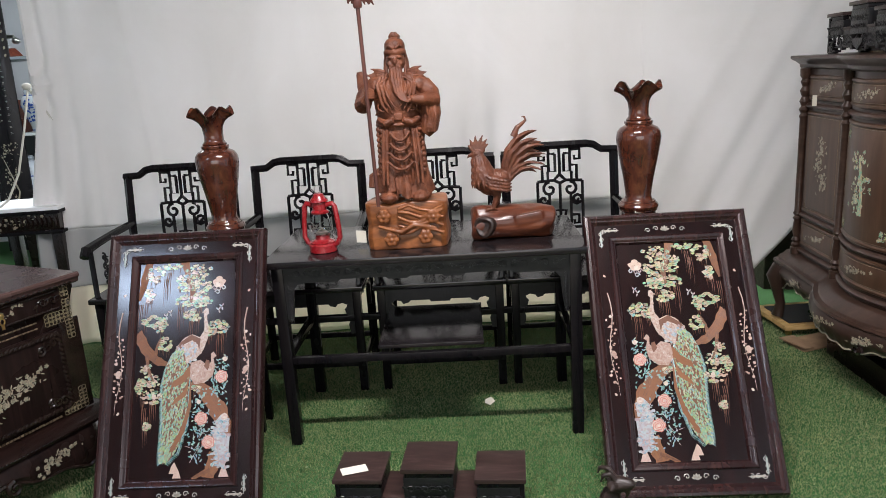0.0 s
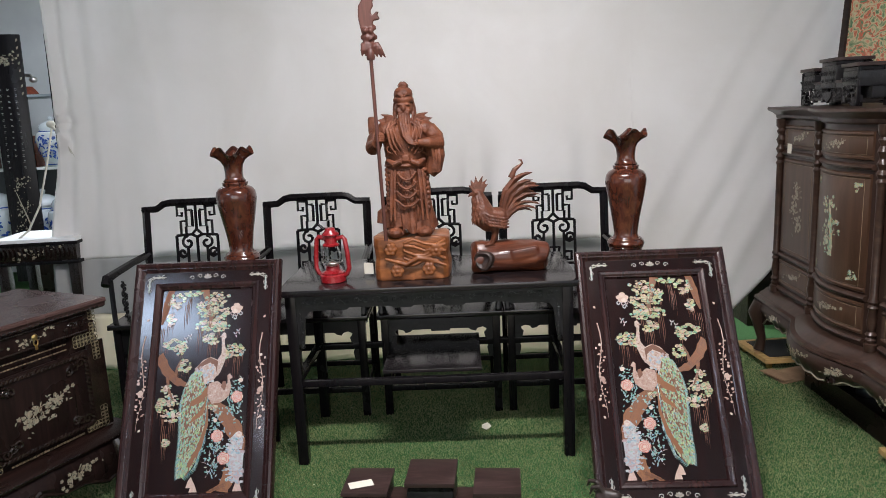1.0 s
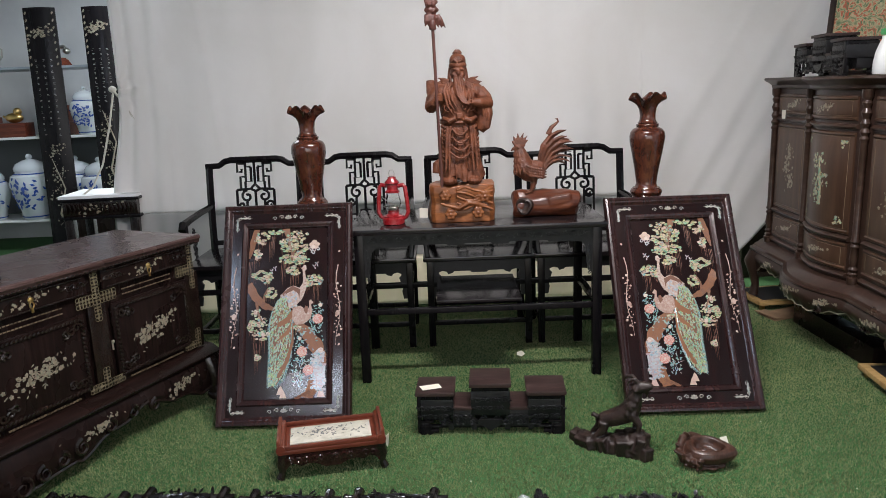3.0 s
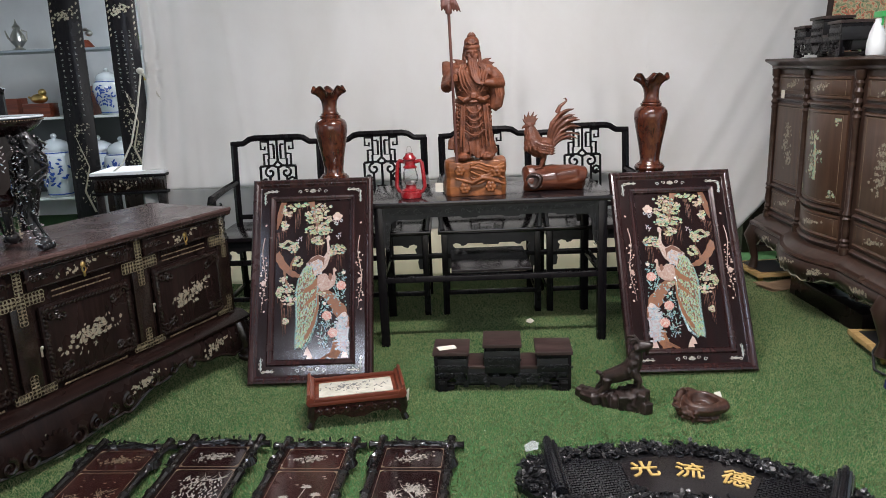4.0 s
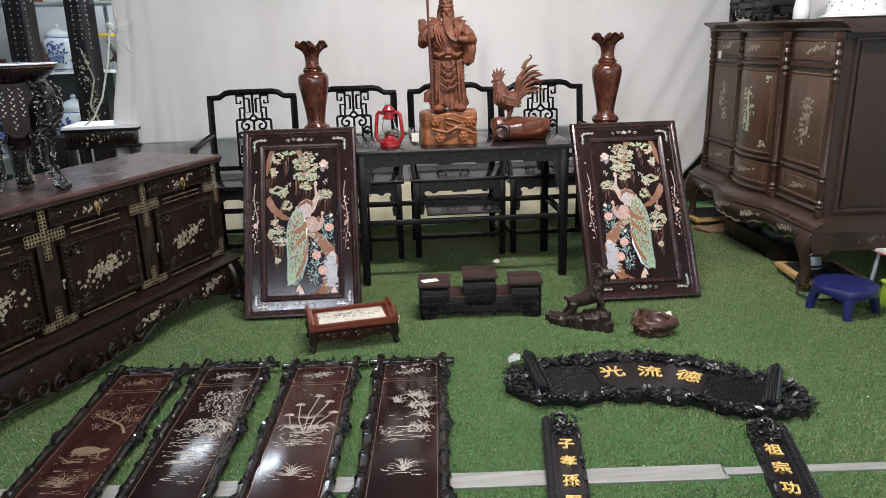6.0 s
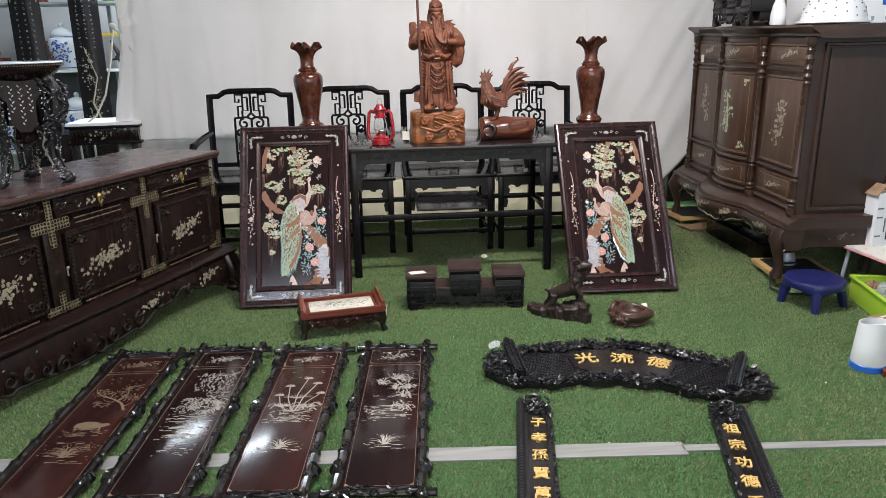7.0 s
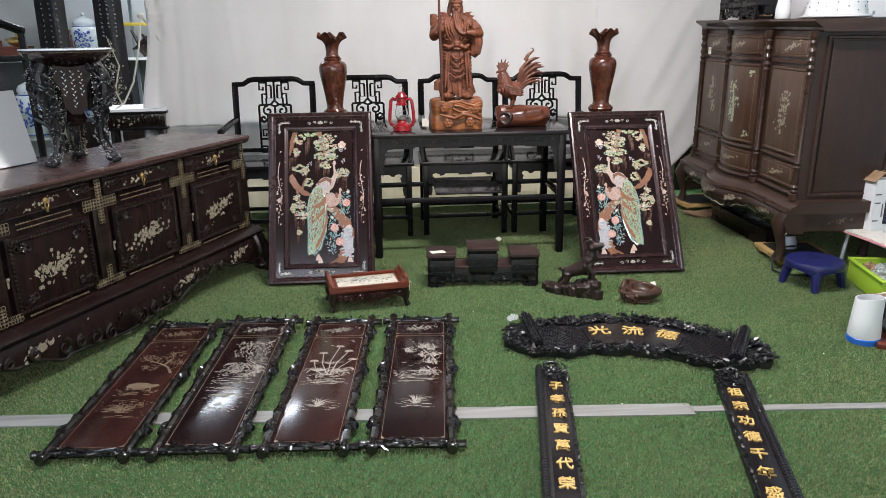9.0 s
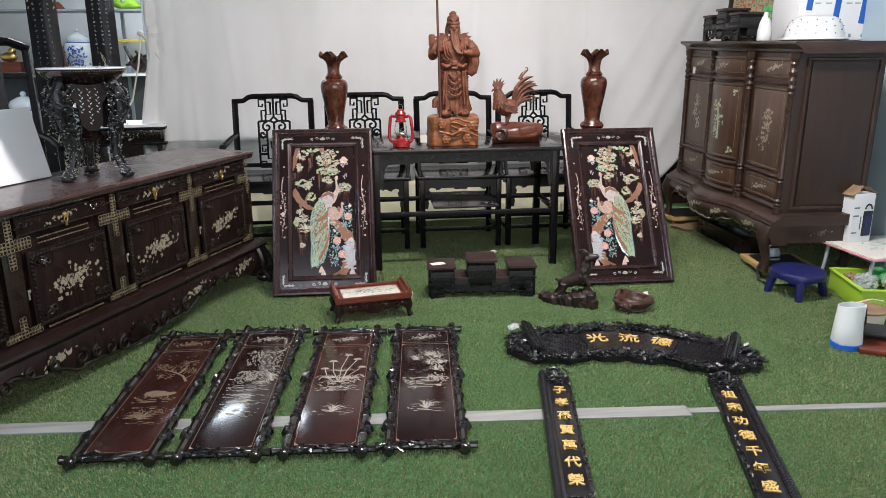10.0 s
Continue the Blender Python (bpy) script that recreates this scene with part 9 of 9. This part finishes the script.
ginger_jar("ginger_jar", pose(-3.66, 6.98, 1.171), 0.47, "blue and white lidded porcelain jar on the shelf")
ginger_jar("ginger_jar", pose(-3.62, 7.0, 0.331), 0.60, "blue and white porcelain vase on the lower shelf")
ginger_jar("ginger_jar", pose(-3.88, 7.05, 0.331), 0.62, "blue and white porcelain vase on the lower shelf")
ginger_jar("ginger_jar", pose(-4.32, 7.0, 0.331), 0.66, "blue and white porcelain vase on the lower shelf")
ginger_jar("ginger_jar", pose(-4.75, 7.0, 0.331), 0.55, "small blue and white porcelain vase")
phone = thing("antique_telephone", "antique telephone with brass handset on a wooden base", "telephone", pose(-3.93, 7.06, 1.851))
part("base", lathe(mesh(), [(0.15, 0), (0.16, 0.01), (0.13, 0.05), (0.10, 0.08), (0.05, 0.085)], 4), M_TRAY, phone)
part("cradle", lathe(mesh(), [(0.03, 0.08), (0.04, 0.11), (0.02, 0.13)], 14), M_SILVER, phone)
_bm = mesh()
tube(_bm, [(-0.12, 0, 0.15), (-0.10, 0, 0.185), (0.10, 0, 0.185), (0.12, 0, 0.15)], 0.016, 10)
for _s in (-1, 1):
    ball(_bm, _s * 0.12, 0, 0.145, 0.038, 0.038, 0.03, 12, 8)
part("handset", _bm, M_SILVER, phone, "metal handset")
pot = thing("coffee_pot", "tall silver coffee pot on a small tray", "coffee pot", pose(-4.53, 7.02, 1.851))
part("body", lathe(mesh(), [(0.05, 0), (0.06, 0.01), (0.03, 0.03), (0.075, 0.09), (0.065, 0.15), (0.03, 0.21), (0.04, 0.23), (0.01, 0.27), (0.004, 0.31)], 24), M_SILVER, pot)
part("spout", tube(mesh(), [(-0.06, 0, 0.09), (-0.10, 0, 0.13), (-0.12, 0, 0.20)], [0.014, 0.011, 0.007], 8), M_SILVER, pot)
part("handle", tube(mesh(), [(0.05, 0, 0.20), (0.10, 0, 0.18), (0.09, 0, 0.10), (0.06, 0, 0.08)], 0.008, 8), M_SILVER, pot)
_p = thing("saddle_figure", "brass figure on a red wooden box", "brass figure", pose(-4.40, 7.0, 1.171))
part("box", box(mesh(), 0, 0, 0.07, 0.28, 0.18, 0.14, 0.006), M_TRAY, _p)
_bm = mesh()
ball(_bm, 0, 0, 0.19, 0.09, 0.05, 0.05, 14, 10)
ball(_bm, 0.04, 0, 0.25, 0.04, 0.04, 0.04, 12, 8)
tube(_bm, [(-0.06, 0, 0.18), (-0.11, 0, 0.21)], [0.02, 0.01], 8)
part("figure", _bm, M_BRASS, _p)
for _x, _h, _w in ((-3.98, 0.30, 0.16), (-4.02, 0.13, 0.30), (-4.80, 0.2, 0.3)):
    tagged(part("wooden_box", box(mesh(), _x, 7.12, 1.171 + _h / 2, _w, 0.2, _h, 0.006), M_TRAY), "red-brown wooden box on the shelf", "box", "boxes on the shelving")
_p = thing("carved_root", "dark carved root ornament on the shelf", "root carving", pose(-3.06, 7.05, 1.171))
_bm = mesh()
_rnd = random.Random(77)
for _i in range(14):
    tube(_bm, [(0, 0, 0.04), (_rnd.uniform(-0.1, 0.1), _rnd.uniform(-0.05, 0.05), 0.12), (_rnd.uniform(-0.18, 0.18), _rnd.uniform(-0.08, 0.08), _rnd.uniform(0.05, 0.30))], [0.05, 0.03, 0.012], 7)
part("root", _bm, M_EBONY, _p)
_p = thing("figurine", "small red and blue painted figurine on the top shelf", "figurine", pose(-5.0, 7.0, 1.851))
part("figure", lathe(mesh(), [(0.07, 0), (0.06, 0.04), (0.05, 0.10), (0.06, 0.14), (0.03, 0.18), (0.035, 0.22), (0.01, 0.26)], 16), M_RED, _p)
part("hat", lathe(mesh(), [(0.05, 0.22), (0.03, 0.25), (0.005, 0.30)], 16), M_COBALT, _p)
_p = part("green_cloth", ball(mesh(), 0, 0, 0.05, 0.16, 0.10, 0.06, 14, 8), mat("lime_cloth", (0.30, 0.55, 0.05), 0.8), None, "", True, pose(-3.12, 7.08, 1.851))
for _v in _p.data.vertices:
    _v.co.z = max(0, _v.co.z) * (1 + 0.5 * math.sin(_v.co.x * 40))
tagged(_p, "crumpled lime green cloth on the top shelf", "cloth")

side_table = thing("carved_side_table", "dark carved side table with a pale cloth top", "side table", pose(-2.46, 4.60, 0.028, 0, 0, 4))
part("top", box(mesh(), 0, 0, 0.815, 0.52, 0.42, 0.022, 0.004), M_FOAM, side_table, "pale cloth covered top")
part("top_edge", box(mesh(), 0, 0, 0.795, 0.53, 0.43, 0.020, 0.004), M_BLACK, side_table)
_bm = mesh()
box(_bm, 0, 0, 0.735, 0.49, 0.39, 0.10, 0.004)
for _i in range(17):
    tube(_bm, [(-0.22 + 0.0275 * _i, -0.197, 0.765), (-0.212 + 0.0275 * _i, -0.203, 0.735), (-0.22 + 0.0275 * _i, -0.197, 0.705)], 0.009, 6)
part("frieze", _bm, M_ROSECARVE, side_table, "carved gadroon frieze")
part("lower_moulding", box(mesh(), 0, 0, 0.675, 0.53, 0.43, 0.02, 0.004), M_BLACK, side_table)
for _sx in (-1, 1):
    for _sy in (-1, 1):
        part("leg", box(mesh(), _sx * 0.215, _sy * 0.165, 0.319, 0.06, 0.06, 0.694, 0.005), M_ROSECARVE, side_table)
part("front_inlay", bouquet(mesh(), random.Random(5), 0, 0.74, 0.3, 0.05, 20, pose(0, -0.206, 0) @ FACE_Y, 0, 0.018), P_IVORY, side_table)
_bm = mesh()
tube(_bm, [(-2.335, 4.60, 1.545), (-2.36, 4.52, 1.30), (-2.42, 4.48, 1.05), (-2.50, 4.46, 0.90), (-2.60, 4.47, 0.834), (-2.72, 4.50, 0.834)], 0.007, 6)
ball(_bm, -2.335, 4.585, 1.545, 0.028, 0.025, 0.022, 10, 7)
for _i in range(5):
    tube(_bm, [(-2.33, 4.58, 1.54), (-2.29 + 0.012 * _i, 4.56, 1.50 - 0.02 * _i), (-2.27 + 0.018 * _i, 4.555, 1.42 - 0.02 * _i)], [0.008, 0.005, 0.002], 5)
tagged(part("tie_cord", _bm, M_STRING), "white cord knotted to the curtain edge", "cord")

tagged(part("low_chest", box(mesh(), -3.3, 6.62, 0.275, 0.8, 0.34, 0.55, 0.006), M_ROSE), "dark wooden chest under the inscribed panel", "chest")
# added dark sheet that keeps the bays below the middle shelf dark
part("back_panel", box(mesh(), 0, 0.215, 0.75, 2.6, 0.01, 0.82, 0.001), mat("dark_shelf_fill", (0.07, 0.075, 0.08), 0.6), shelving, "dark sheet added to deepen the lower shelves")
tagged(part("dark_chest", box(mesh(), 2.38, 5.0, 0.5, 0.6, 0.5, 1.0, 0.01), M_EBONY), "dark wooden chest standing behind the curtain", "chest")

# rack behind the sheet, showing as faint shadows on the cloth
rack = thing("wooden_rack", "dark wooden rack standing behind the curtain", "rack", pose(0.95, 4.74, 0))
for _i, (_x, _h) in enumerate(((-0.72, 1.42), (-0.58, 1.52), (-0.10, 1.56), (0.06, 1.50), (0.36, 1.54), (0.62, 1.58), (0.78, 1.48))):
    part("rack_post", box(mesh(), _x, 0, _h / 2, 0.035, 0.03, _h, 0.003), M_ROSE, rack)
for _z in (0.35, 0.95):
    part("rack_rail", box(mesh(), 0, 0.018, _z, 1.6, 0.03, 0.05, 0.003), M_ROSE, rack)

# high-backed chair behind the sideboard
tall_chair = thing("high_back_chair", "dark high-backed wooden chair behind the sideboard", "chair", pose(-2.93, 3.42, 0, 0, 0, 35))
for _s in (-1, 1):
    part("back_post", tube(mesh(), [(_s * 0.25, 0.2, 0), (_s * 0.25, 0.2, 0.5), (_s * 0.25, 0.25, 1.44)], 0.024, 6), M_BLACK, tall_chair)
    part("leg", box(mesh(), _s * 0.25, -0.22, 0.25, 0.04, 0.04, 0.5, 0.004), M_BLACK, tall_chair)
    part("armrest", tube(mesh(), [(_s * 0.25, 0.22, 0.86), (_s * 0.27, 0.0, 0.84), (_s * 0.27, -0.22, 0.80)], 0.022, 8), M_BLACK, tall_chair)
    part("arm_post", box(mesh(), _s * 0.265, -0.2, 0.65, 0.03, 0.03, 0.3, 0.003), M_BLACK, tall_chair)
part("seat", box(mesh(), 0, 0, 0.51, 0.58, 0.52, 0.03, 0.005), M_TABLETOP, tall_chair)
part("top_rail", tube(mesh(), [(-0.27, 0.25, 1.43), (-0.15, 0.25, 1.48), (0.15, 0.25, 1.48), (0.27, 0.25, 1.43)], 0.028, 8), M_BLACK, tall_chair)
part("splat", box(mesh(), 0, 0.23, 0.98, 0.18, 0.02, 0.92, 0.004), M_BLACKCARVE, tall_chair)
part("back_rail", box(mesh(), 0, 0.235, 1.26, 0.48, 0.02, 0.04, 0.003), M_BLACK, tall_chair)
